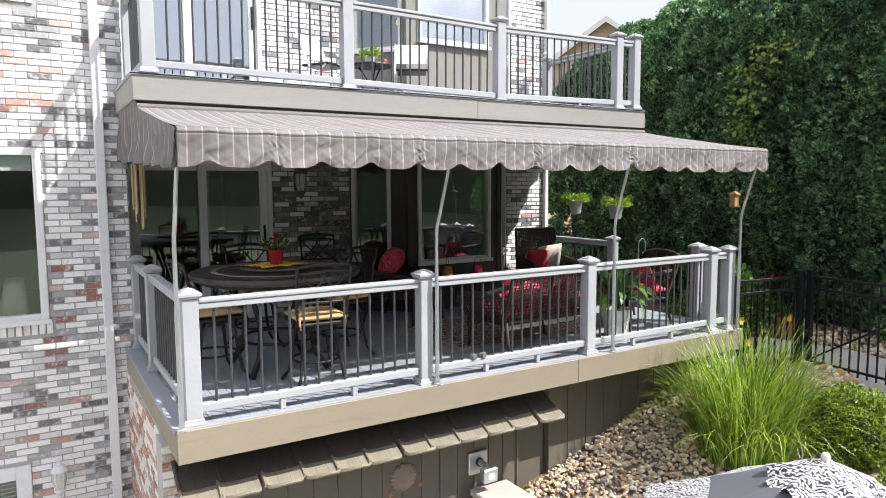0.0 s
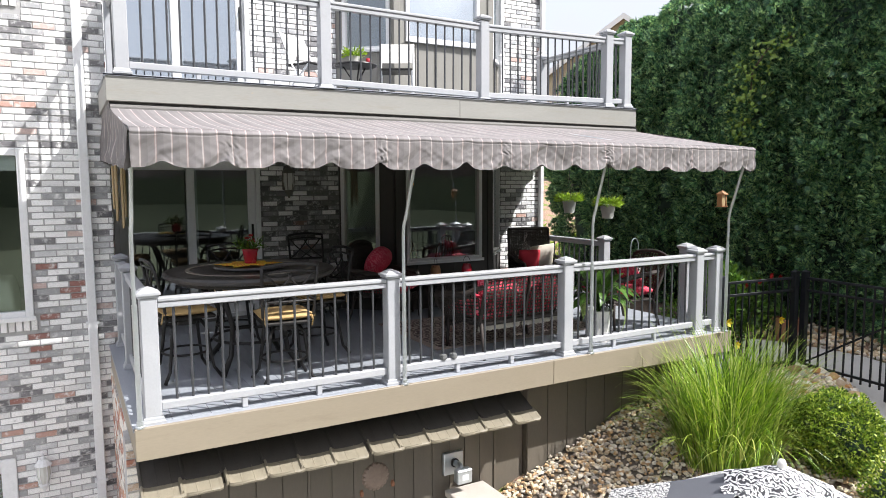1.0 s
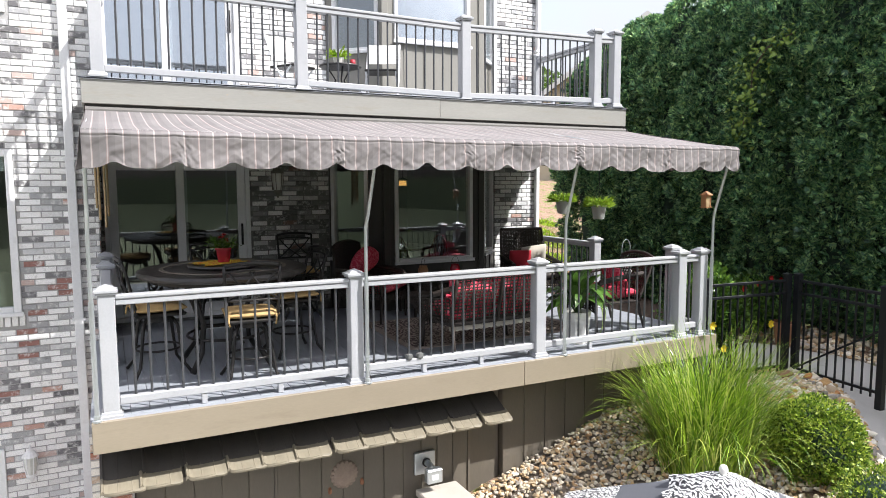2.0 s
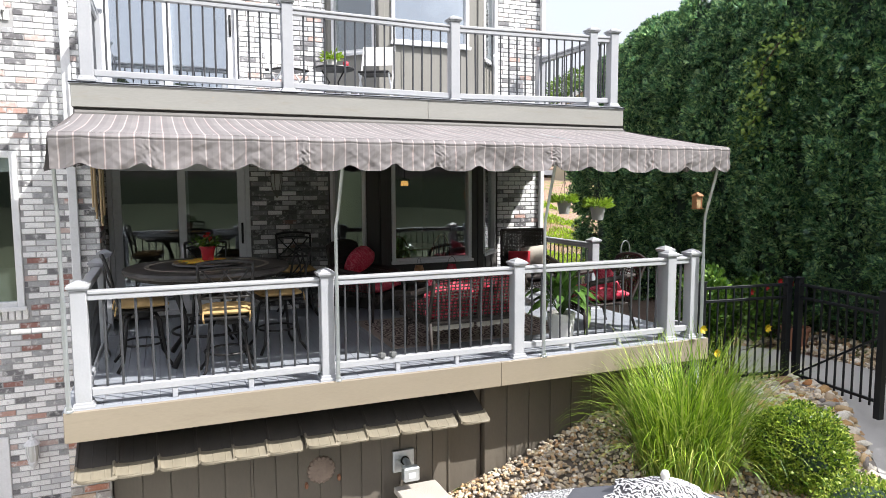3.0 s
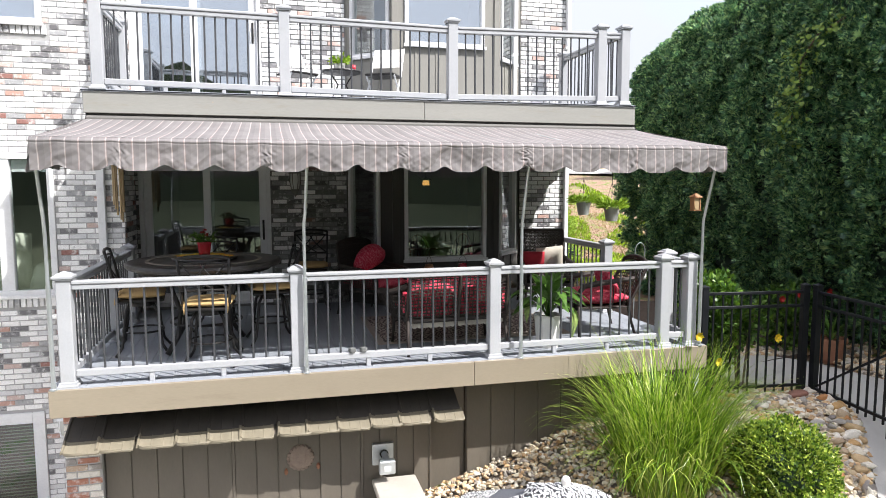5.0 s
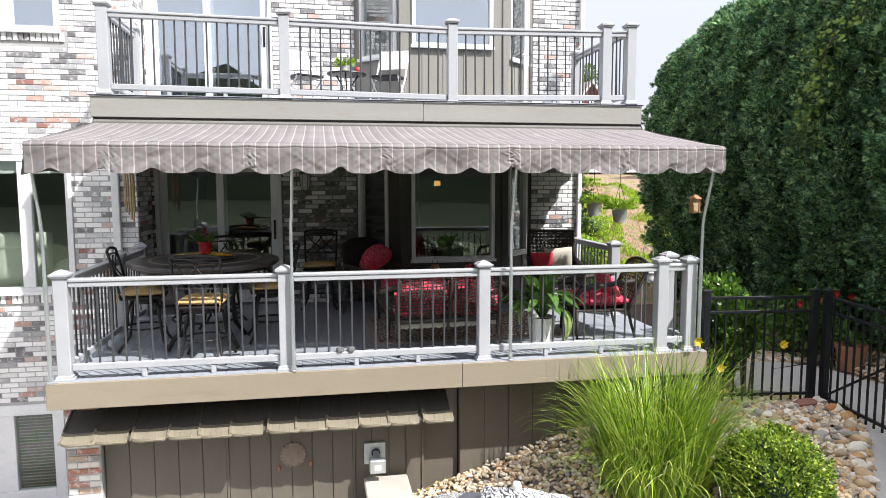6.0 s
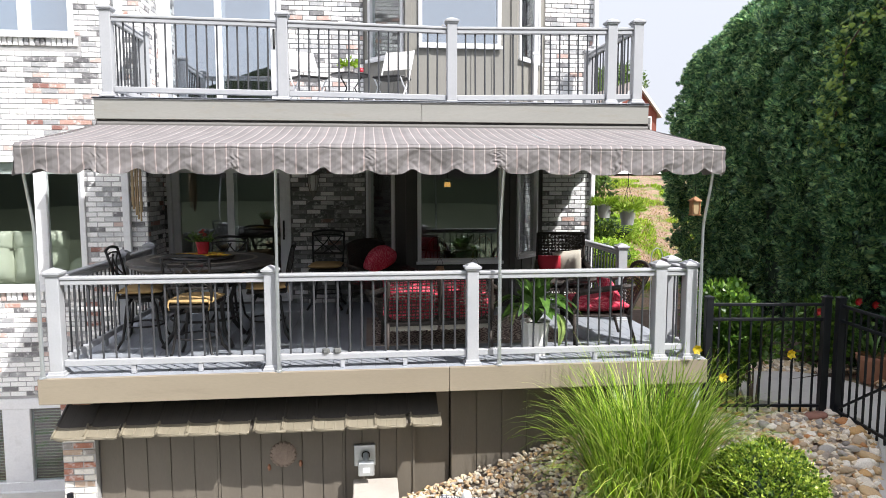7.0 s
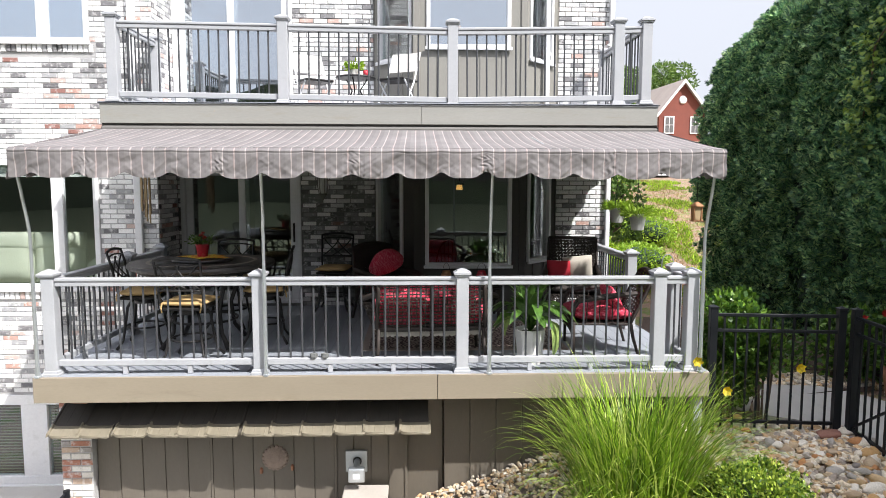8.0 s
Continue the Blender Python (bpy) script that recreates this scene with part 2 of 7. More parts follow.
M_LAMPGLASS = surface("frosted_lamp_glass", (0.60, 0.60, 0.56), (0.68, 0.68, 0.64), 6, 50, 0.2, bump=0.02)
M_BLIND = surface("blind_slat", (0.50, 0.41, 0.25), (0.58, 0.49, 0.31), 3, 60, 0.6, bump=0.03, spread=True)
M_WOODS = surface("backdrop_woods", (0.035, 0.046, 0.026), (0.075, 0.092, 0.048), 0.15, 2.0, 0.95, bump=0.5)
M_CURTAIN = surface("grey_curtain", (0.12, 0.12, 0.12), (0.17, 0.17, 0.165), 2, 120, 0.9, bump=0.2)
M_GREYCANVAS = surface("charcoal_umbrella_canvas", (0.085, 0.09, 0.105), (0.115, 0.12, 0.135), 2.5, 170, 0.85, bump=0.2)
M_FOLD = surface("folding_chair_mesh", (0.13, 0.135, 0.13), (0.18, 0.185, 0.18), 6, 200, 0.7, bump=0.3)
M_CHAIRBACK = surface("pale_slatted_back", (0.62, 0.60, 0.56), (0.7, 0.68, 0.64), 5, 90, 0.6, bump=0.1)
M_REDSTONE = surface("red_sandstone", (0.27, 0.125, 0.09), (0.36, 0.18, 0.13), 6, 80, 0.85, bump=0.3)
# dark tone carries the deck's shade on the pent roof's upper part
M_SHADEPANEL = surface("shade_dark_roof_panel", (0.060, 0.054, 0.048), (0.085, 0.076, 0.066), 4, 90, 0.85, bump=0.3)
M_STAIN = surface("rock_bed_soil", (0.13, 0.105, 0.08), (0.21, 0.172, 0.13), 9, 60, 0.95, bump=0.6)


def glow(name, colour, strength):
    m, nt, bs = nodes_of(name)
    bs.inputs["Base Color"].default_value = (*colour, 1)
    bs.inputs["Emission Color"].default_value = (*colour, 1)
    bs.inputs["Emission Strength"].default_value = strength
    return m


M_PENDANT = glow("pendant_glow", (1.0, 0.50, 0.14), 0.6)


def glass_material(name, tint, gloss, index):
    """A pane: clear, with reflections that grow towards grazing angles."""
    m, nt, bs = nodes_of(name)
    clear, shine = nt.nodes.new("ShaderNodeBsdfTransparent"), nt.nodes.new("ShaderNodeBsdfGlossy")
    clear.inputs["Color"].default_value = (*tint, 1)
    shine.inputs["Roughness"].default_value = 0.012
    shine.inputs["Color"].default_value = (*gloss, 1)
    lw = nt.nodes.new("ShaderNodeLayerWeight")
    power = nt.nodes.new("ShaderNodeMath")
    power.operation = "POWER"
    power.inputs[1].default_value = 5.0
    link(nt, lw.outputs["Facing"], power.inputs[0])
    fr = nt.nodes.new("ShaderNodeMapRange")
    fr.inputs[3].default_value, fr.inputs[4].default_value = index, 0.9
    link(nt, power.outputs[0], fr.inputs[0])
    wav = noise_node(nt, 1.3, 2, 0.5, coords(nt))
    b = nt.nodes.new("ShaderNodeBump")
    b.inputs["Strength"].default_value, b.inputs["Distance"].default_value = 0.04, 0.02
    link(nt, wav.outputs["Fac"], b.inputs["Height"])
    link(nt, b.outputs[0], shine.inputs["Normal"])
    mx = nt.nodes.new("ShaderNodeMixShader")
    link(nt, fr.outputs[0], mx.inputs[0])
    link(nt, clear.outputs[0], mx.inputs[1])
    link(nt, shine.outputs[0], mx.inputs[2])
    link(nt, mx.outputs[0], nt.nodes["Material Output"].inputs["Surface"])
    return m


M_GLASS = glass_material("window_glass", (0.86, 0.90, 0.88), (0.92, 0.95, 1.0), 0.17)
M_GLASS_DIM = glass_material("shaded_window_glass", (0.86, 0.90, 0.88), (0.9, 0.95, 1.0), 0.05)
M_GLASS_COATED = glass_material("coated_window_glass", (0.70, 0.74, 0.75), (0.90, 0.95, 1.0), 0.58)


def stripe_fabric():
    """Taupe canvas with pale and thin pink stripes that run down the awning."""
    m, nt, bs = nodes_of("striped_awning_canvas")
    tc = nt.nodes.new("ShaderNodeTexCoord")
    sx = nt.nodes.new("ShaderNodeSeparateXYZ")
    link(nt, tc.outputs["UV"], sx.inputs[0])
    md = nt.nodes.new("ShaderNodeMath")
    md.operation = "FRACT"
    link(nt, sx.outputs["X"], md.inputs[0])
    ground_a, ground_b, pink, pale = (0.200, 0.187, 0.186), (0.176, 0.164, 0.164), (0.30, 0.222, 0.215), (0.36, 0.33, 0.32)
    base = [(0.0, ground_a), (0.215, pink), (0.232, pale), (0.268, pink), (0.285, ground_b), (0.50, ground_a), (0.725, pale), (0.770, pink), (0.785, ground_b)]
    r = ramp(nt, base, md.outputs[0], constant=True)
    v = coords(nt)
    fine, big = noise_node(nt, 220, 2, 0.6, v), noise_node(nt, 2.2, 5, 0.65, v)
    st = ramp(nt, [(0.30, (0.80, 0.80, 0.79)), (0.66, (1.08, 1.06, 1.05))], big.outputs["Fac"])
    col = mixc(nt, r.outputs[0], st.outputs[0], 1.0, "MULTIPLY")
    link(nt, col, bs.inputs["Base Color"])
    bs.inputs["Roughness"].default_value = 0.85
    bumped(nt, bs, fine.outputs["Fac"], 0.15, 0.004)
    tr = nt.nodes.new("ShaderNodeBsdfTranslucent")
    link(nt, col, tr.inputs["Color"])
    mx = nt.nodes.new("ShaderNodeMixShader")
    mx.inputs[0].default_value = 0.06
    link(nt, bs.outputs[0], mx.inputs[1])
    link(nt, tr.outputs[0], mx.inputs[2])
    link(nt, mx.outputs[0], nt.nodes["Material Output"].inputs["Surface"])
    return m


M_AWNING = stripe_fabric()


def print_fabric(name, ground_c, print_c, scale, edge, rough=0.85):
    """Cloth with a swirling printed pattern."""
    m, nt, bs = nodes_of(name)
    v = coords(nt, spread=False)
    w = nt.nodes.new("ShaderNodeTexWave")
    w.inputs["Scale"].default_value, w.inputs["Distortion"].default_value = scale, 14.0
    w.inputs["Detail"].default_value, w.inputs["Detail Scale"].default_value = 2.0, 1.6
    link(nt, v, w.inputs["Vector"])
    r = ramp(nt, [(edge, ground_c), (edge + 0.05, print_c)], w.outputs["Fac"])
    link(nt, r.outputs[0], bs.inputs["Base Color"])
    bs.inputs["Roughness"].default_value = rough
    bumped(nt, bs, noise_node(nt, 180, 2, 0.6, v).outputs["Fac"], 0.25, 0.004)
    return m


M_DAMASK = print_fabric("black_white_damask", (0.035, 0.035, 0.04), (0.72, 0.72, 0.70), 12, 0.5)
M_REDPRINT = print_fabric("red_floral_cushion", (0.52, 0.025, 0.062), (0.64, 0.14, 0.18), 9, 0.66)
M_REDPLAIN = surface("red_canvas", (0.42, 0.015, 0.03), (0.5, 0.03, 0.05), 6, 150, 0.85, bump=0.25, spread=True)
M_RUG = print_fabric("patterned_rug", (0.11, 0.075, 0.07), (0.42, 0.35, 0.30), 5, 0.50, 0.95)
M_RUGEDGE = surface("rug_border", (0.36, 0.29, 0.25), (0.44, 0.37, 0.31), 9, 160, 0.95, bump=0.4)
M_MAT = print_fabric("autumn_leaf_mat", (0.82, 0.66, 0.05), (0.72, 0.20, 0.03), 9, 0.62)


def foliage(name, tones, rough=0.55, through_light=0.3, patch=1.2):
    m, nt, bs = nodes_of(name)
    src = nt.nodes.new("ShaderNodeNewGeometry").outputs["Random Per Island"]
    n = len(tones)
    r = ramp(nt, [(i / max(1, n - 1), c) for i, c in enumerate(tones)], src)
    big = noise_node(nt, patch, 4, 0.6, coords(nt))
    sh = ramp(nt, [(0.3, (0.68, 0.72, 0.66)), (0.7, (1.15, 1.12, 1.0))], big.outputs["Fac"])
    col = mixc(nt, r.outputs[0], sh.outputs[0], 1.0, "MULTIPLY")
    tuft = noise_node(nt, patch * 7, 3, 0.6, coords(nt))
    sh2 = ramp(nt, [(0.35, (0.62, 0.66, 0.62)), (0.65, (1.2, 1.18, 1.1))], tuft.outputs["Fac"])
    col = mixc(nt, col, sh2.outputs[0], 1.0, "MULTIPLY")
    link(nt, col, bs.inputs["Base Color"])
    bs.inputs["Roughness"].default_value = rough
    tr = nt.nodes.new("ShaderNodeBsdfTranslucent")
    link(nt, col, tr.inputs["Color"])
    mx = nt.nodes.new("ShaderNodeMixShader")
    mx.inputs[0].default_value = through_light
    link(nt, bs.outputs[0], mx.inputs[1])
    link(nt, tr.outputs[0], mx.inputs[2])
    link(nt, mx.outputs[0], nt.nodes["Material Output"].inputs["Surface"])
    return m


M_CEDARLEAF = foliage("arborvitae_sprays", [(0.030, 0.084, 0.053), (0.085, 0.207, 0.127), (0.21, 0.41, 0.21), (0.52, 0.70, 0.33)], 0.42, 0.40, 0.9)
# dark green of the solid crown hearts: shade between leaves, put into the colour
M_CORE = surface("inner_crown_shade", (0.022, 0.045, 0.03), (0.035, 0.065, 0.042), 6, 60, 0.95, bump=0.5)
M_GRASSBLADE = foliage("fountain_grass", [(0.06, 0.135, 0.012), (0.16, 0.30, 0.022), (0.34, 0.50, 0.045), (0.60, 0.66, 0.22)], 0.34, 0.3, 2.0)
M_BOX = foliage("boxwood_leaves", [(0.04, 0.09, 0.012), (0.12, 0.22, 0.022), (0.32, 0.44, 0.05), (0.62, 0.69, 0.16)], 0.45, 0.3, 4)
M_HIB = foliage("hibiscus_leaves", [(0.030, 0.085, 0.014), (0.085, 0.19, 0.025), (0.20, 0.34, 0.05)], 0.4, 0.3, 3)
M_LILY = foliage("lily_leaves", [(0.030, 0.095, 0.020), (0.065, 0.165, 0.03), (0.14, 0.27, 0.06), (0.30, 0.42, 0.16)], 0.3, 0.3, 4)
M_PALELEAF = foliage("pale_lily_leaf", [(0.24, 0.36, 0.09), (0.36, 0.48, 0.16), (0.48, 0.56, 0.26)], 0.3, 0.3, 4)
M_FERN = foliage("lime_plant", [(0.22, 0.38, 0.03), (0.34, 0.52, 0.05), (0.46, 0.60, 0.09)], 0.5, 0.4, 4)
M_VINE = foliage("grape_vine", [(0.14, 0.24, 0.04), (0.25, 0.37, 0.06), (0.42, 0.50, 0.10)], 0.5, 0.4, 3)
M_FARTREE = foliage("far_tree_leaves", [(0.06, 0.13, 0.025), (0.12, 0.22, 0.04), (0.20, 0.30, 0.07)], 0.6, 0.3, 0.5)
M_HILLPLANT = foliage("hill_groundcover", [(0.14, 0.27, 0.015), (0.30, 0.48, 0.02), (0.42, 0.58, 0.03), (0.24, 0.34, 0.05)], 0.6, 0.35, 0.6)
M_DRY = foliage("dry_grass", [(0.30, 0.20, 0.11), (0.42, 0.30, 0.17), (0.5, 0.38, 0.2)], 0.8, 0.3, 0.8)
M_YPETAL = foliage("yellow_petals", [(0.75, 0.5, 0.01), (0.8, 0.6, 0.03)], 0.5, 0.3, 5)
M_RPETAL = foliage("red_petals", [(0.5, 0.01, 0.015), (0.6, 0.03, 0.03)], 0.5, 0.3, 5)


def stone_material(name, per_island):
    m, nt, bs = nodes_of(name)
    v = coords(nt, spread=not per_island)
    if per_island:
        src = nt.nodes.new("ShaderNodeNewGeometry").outputs["Random Per Island"]
    else:
        src = nt.nodes.new("ShaderNodeObjectInfo").outputs["Random"]
    light = [(0.0, (0.60, 0.48, 0.32)), (0.20, (0.74, 0.65, 0.50)), (0.40, (0.52, 0.48, 0.42)), (0.52, (0.62, 0.43, 0.24)), (0.63, (0.80, 0.74, 0.63)), (0.80, (0.36, 0.31, 0.26)), (0.90, (0.57, 0.38, 0.21))]
    tone = ramp(nt, light if per_island else [(0.0, (0.58, 0.42, 0.24)), (0.14, (0.78, 0.72, 0.62)), (0.30, (0.42, 0.40, 0.37)), (0.43, (0.56, 0.35, 0.15)), (0.56, (0.82, 0.78, 0.70)),
                     (0.70, (0.50, 0.39, 0.27)), (0.82, (0.26, 0.235, 0.22)), (0.92, (0.52, 0.25, 0.10))], src, constant=True)
    a, b = noise_node(nt, 16, 5, 0.65, v), noise_node(nt, 130, 3, 0.6, v)
    sh = ramp(nt, [(0.3, (0.62, 0.59, 0.56)), (0.7, (1.12, 1.1, 1.06))], a.outputs["Fac"])
    col = mixc(nt, tone.outputs[0], sh.outputs[0], 1.0, "MULTIPLY")
    link(nt, col, bs.inputs["Base Color"])
    bs.inputs["Roughness"].default_value = 0.75
    bumped(nt, bs, b.outputs["Fac"], 0.3, 0.006)
    return m


M_STONE, M_STONE_FAR = stone_material("river_stone", False), stone_material("river_stone_joined", True)


def ground_material():
    """Lawn, bark mulch and lime groundcover in uneven patches."""
    m, nt, bs = nodes_of("ground_cover")
    v = coords(nt)
    a, b, c = noise_node(nt, 0.35, 5, 0.6, v), noise_node(nt, 2.2, 6, 0.7, v), noise_node(nt, 45, 4, 0.7, v)
    lawn = ramp(nt, [(0.3, (0.08, 0.13, 0.022)), (0.7, (0.20, 0.26, 0.045))], c.outputs["Fac"])
    mulch = ramp(nt, [(0.3, (0.17, 0.105, 0.07)), (0.7, (0.42, 0.28, 0.20))], c.outputs["Fac"])
    f = ramp(nt, [(0.40, (0, 0, 0)), (0.50, (1, 1, 1))], b.outputs["Fac"])
    col = mixc(nt, lawn.outputs[0], mulch.outputs[0], f.outputs[0])
    link(nt, col, bs.inputs["Base Color"])
    bs.inputs["Roughness"].default_value = 0.95
    bumped(nt, bs, c.outputs["Fac"], 0.8, 0.05)
    return m


M_GROUND = ground_material()
M_LAWN = surface("mown_lawn", (0.068, 0.080, 0.040), (0.115, 0.128, 0.066), 0.25, 30, 0.95, bump=0.5)


# ---- mesh helpers ----
def part(name, bm, material, parent=None, label="", smooth=False):
    """Links a bmesh as one mesh object, under a parent if given."""
    me = bpy.data.meshes.new(name)
    bm.to_mesh(me)
    bm.free()
    me.materials.append(material)
    if smooth:
        me.polygons.foreach_set("use_smooth", [True] * len(me.polygons))
    ob = new(name, me)
    if parent is not None:
        ob.parent = parent
    if label:
        ob["label"] = label
    return ob


def mesh_part(name, verts, faces, material, parent=None, label="", smooth=False):
    me = bpy.data.meshes.new(name)
    me.from_pydata([tuple(v) for v in verts], [], faces)
    me.materials.append(material)
    if smooth:
        me.polygons.foreach_set("use_smooth", [True] * len(me.polygons))
    ob = new(name, me)
    if parent is not None:
        ob.parent = parent
    if label:
        ob["label"] = label
    return ob


def thing(name, label, category, m=None, group="", kind=""):
    ob = new(name)
    ob.empty_display_size = 0.1
    if m is not None:
        ob.matrix_basis = m
    return tagged(ob, label, category, group, kind)


def add_mesh(bm, other, m=None):
    """Copies a bmesh into another and frees it."""
    if m is not None:
        other.transform(m)
    vs = [bm.verts.new(v.co) for v in other.verts]
    other.verts.index_update()
    for f in other.faces:
        bm.faces.new([vs[v.index] for v in f.verts])
    other.free()
    return bm


def box(bm, x0, x1, y0, y1, z0, z1, bevel=0.0, m=None):
    b = bmesh.new()
    vs = [b.verts.new((x, y, z)) for z in (z0, z1) for y in (y0, y1) for x in (x0, x1)]
    for q in ((0, 2, 3, 1), (4, 5, 7, 6), (0, 1, 5, 4), (2, 6, 7, 3), (0, 4, 6, 2), (1, 3, 7, 5)):
        b.faces.new([vs[i] for i in q])
    if bevel:
        bmesh.ops.bevel(b, geom=b.edges[:], offset=bevel, segments=1, affect="EDGES", profile=0.5)
    return add_mesh(bm, b, m)


def boxes(*rows, bevel=0.0):
    bm = bmesh.new()
    for r in rows:
        box(bm, *r, bevel=bevel)
    return bm


def tube(bm, pts, r, n=8, closed=False):
    """A round bar along points; r is one radius or one for each point."""
    pts = [Vector(p) for p in pts]
    rs = r if isinstance(r, (list, tuple)) else [r] * len(pts)
    rings, side = [], None
    k = len(pts)
    for i, p in enumerate(pts):
        a = pts[(i - 1) % k] if closed or i else p
        c = pts[(i + 1) % k] if closed or i < k - 1 else p
        t = (c - a).normalized()
        if side is None:
            side = t.orthogonal().normalized()
        side = (side - t * side.dot(t)).normalized()
        up = t.cross(side)
        rings.append([bm.verts.new(p + (side * math.cos(w) + up * math.sin(w)) * rs[i]) for w in (2 * math.pi * j / n for j in range(n))])
    for i in range(k if closed else k - 1):
        a, b = rings[i], rings[(i + 1) % k]
        for j in range(n):
            bm.faces.new((a[j], a[(j + 1) % n], b[(j + 1) % n], b[j]))
    if not closed:
        bm.faces.new(list(reversed(rings[0])))
        bm.faces.new(rings[-1])
    return bm


def lathe(bm, profile, n=24, m=None, wobble=None):
    """Turns a profile of (radius, height) round z; ends with radius 0 close."""
    b = bmesh.new()
    rings = []
    for r, z in profile:
        if r < 1e-5:
            rings.append([b.verts.new((0, 0, z))])
        else:
            rings.append([b.verts.new((r * math.cos(w), r * math.sin(w), z)) for w in (2 * math.pi * j / n for j in range(n))])
    for a, c in zip(rings, rings[1:]):
        for j in range(n):
            if len(a) == 1 and len(c) == 1:
                continue
            if len(a) == 1:
                b.faces.new((a[0], c[(j + 1) % n], c[j]))
            elif len(c) == 1:
                b.faces.new((a[j], a[(j + 1) % n], c[0]))
            else:
                b.faces.new((a[j], a[(j + 1) % n], c[(j + 1) % n], c[j]))
    return add_mesh(bm, b, m)


def cushion(bm, cx, cy, cz, sx, sy, sz, puff=2.6, n=9, m=None):
    """A stuffed pad: a rounded slab that is fullest in the middle."""
    b = bmesh.new()
    def side(s):
        return [[b.verts.new((cx + sx / 2 * u, cy + sy / 2 * v, cz + s * sz / 2 * (0.16 + 0.84 * ((1 - abs(u) ** puff) * (1 - abs(v) ** puff)) ** 0.4)))
                 for u in (2 * i / (n - 1) - 1 for i in range(n))] for v in (2 * j / (n - 1) - 1 for j in range(n))]
    top, bot = side(1), side(-1)
    for j in range(n - 1):
        for i in range(n - 1):
            b.faces.new((top[j][i], top[j][i + 1], top[j + 1][i + 1], top[j + 1][i]))
            b.faces.new((bot[j][i], bot[j + 1][i], bot[j + 1][i + 1], bot[j][i + 1]))
    for i in range(n - 1):
        b.faces.new((top[0][i + 1], top[0][i], bot[0][i], bot[0][i + 1]))
        b.faces.new((top[-1][i], top[-1][i + 1], bot[-1][i + 1], bot[-1][i]))
        b.faces.new((top[i][0], top[i + 1][0], bot[i + 1][0], bot[i][0]))
        b.faces.new((top[i + 1][-1], top[i][-1], bot[i][-1], bot[i + 1][-1]))
    return add_mesh(bm, b, m)


def arc(p, q, bow, n=8):
    """Points from p to q, bowed by a vector at the middle."""
    p, q, bow = Vector(p), Vector(q), Vector(bow)
    return [p.lerp(q, i / n) + bow * (4 * (i / n) * (1 - i / n)) for i in range(n + 1)]


def wall_mesh(x0, x1, z0, z1, y0, y1, holes):
    """A wall along x with thickness y0..y1 and holes (xa, xb, za, zb) that go through it."""
    xs = sorted({x0, x1, *[v for h in holes for v in h[:2] if x0 < v < x1]})
    zs = sorted({z0, z1, *[v for h in holes for v in h[2:] if z0 < v < z1]})
    def full(i, j):
        if not (0 <= i < len(xs) - 1 and 0 <= j < len(zs) - 1):
            return False
        cx, cz = (xs[i] + xs[i + 1]) / 2, (zs[j] + zs[j + 1]) / 2
        return not any(a < cx < b and c < cz < d for a, b, c, d in holes)
    bm = bmesh.new()
    cache = {}
    def v(x, y, z):
        key = (round(x, 4), round(y, 4), round(z, 4))
        if key not in cache:
            cache[key] = bm.verts.new((x, y, z))
        return cache[key]
    for i in range(len(xs) - 1):
        for j in range(len(zs) - 1):
            if not full(i, j):
                continue
            a, b, c, d = xs[i], xs[i + 1], zs[j], zs[j + 1]
            bm.faces.new((v(a, y0, c), v(b, y0, c), v(b, y0, d), v(a, y0, d)))
            bm.faces.new((v(b, y1, c), v(a, y1, c), v(a, y1, d), v(b, y1, d)))
            if not full(i - 1, j):
                bm.faces.new((v(a, y1, c), v(a, y0, c), v(a, y0, d), v(a, y1, d)))
            if not full(i + 1, j):
                bm.faces.new((v(b, y0, c), v(b, y1, c), v(b, y1, d), v(b, y0, d)))
            if not full(i, j - 1):
                bm.faces.new((v(a, y1, c), v(b, y1, c), v(b, y0, c), v(a, y0, c)))
            if not full(i, j + 1):
                bm.faces.new((v(a, y0, d), v(b, y0, d), v(b, y1, d), v(a, y1, d)))
    return bm


def setting(ob, label, category):
    return tagged(ob, label, category, kind="structure")


def window_unit(name, m, w, h, label, bars=(), frame_w=0.07, mat=None, sash=0.0, pane_mat=None):
    """A window in local x (width) and z (height), its face at y = 0 and the room at +y; bars are x places of mullions (x, width)."""
    mat = mat or M_VINYL
    top = thing(name, label, "window", m, kind="structure")
    part("window_frame", boxes((0, frame_w, -0.03, 0.09, 0, h), (w - frame_w, w, -0.03, 0.09, 0, h), (frame_w, w - frame_w, -0.03, 0.09, 0, frame_w),
                               (frame_w, w - frame_w, -0.03, 0.09, h - frame_w, h), bevel=0.006), mat, top)
    part("window_sill", boxes((-0.02, w + 0.02, -0.06, -0.032, -0.025, 0.02), bevel=0.005), mat, top)
    edges = [frame_w]
    for x, bw in bars:
        part("mullion", boxes((x - bw / 2, x + bw / 2, -0.02, 0.08, frame_w, h - frame_w), bevel=0.005), mat, top)
        edges += [x - bw / 2, x + bw / 2]
    edges.append(w - frame_w)
    for a, b in zip(edges[::2], edges[1::2]):
        if sash:
            part("sash", boxes((a, a + sash, 0.01, 0.05, frame_w, h - frame_w), (b - sash, b, 0.01, 0.05, frame_w, h - frame_w),
                               (a + sash, b - sash, 0.01, 0.05, frame_w, frame_w + sash), (a + sash, b - sash, 0.01, 0.05, h - frame_w - sash, h - frame_w), bevel=0.004), mat, top)
        pane = part("pane", boxes((a + sash, b - sash, 0.026, 0.032, frame_w + sash, h - frame_w - sash)), pane_mat or M_GLASS, top)
        pane.visible_shadow = False
    return top


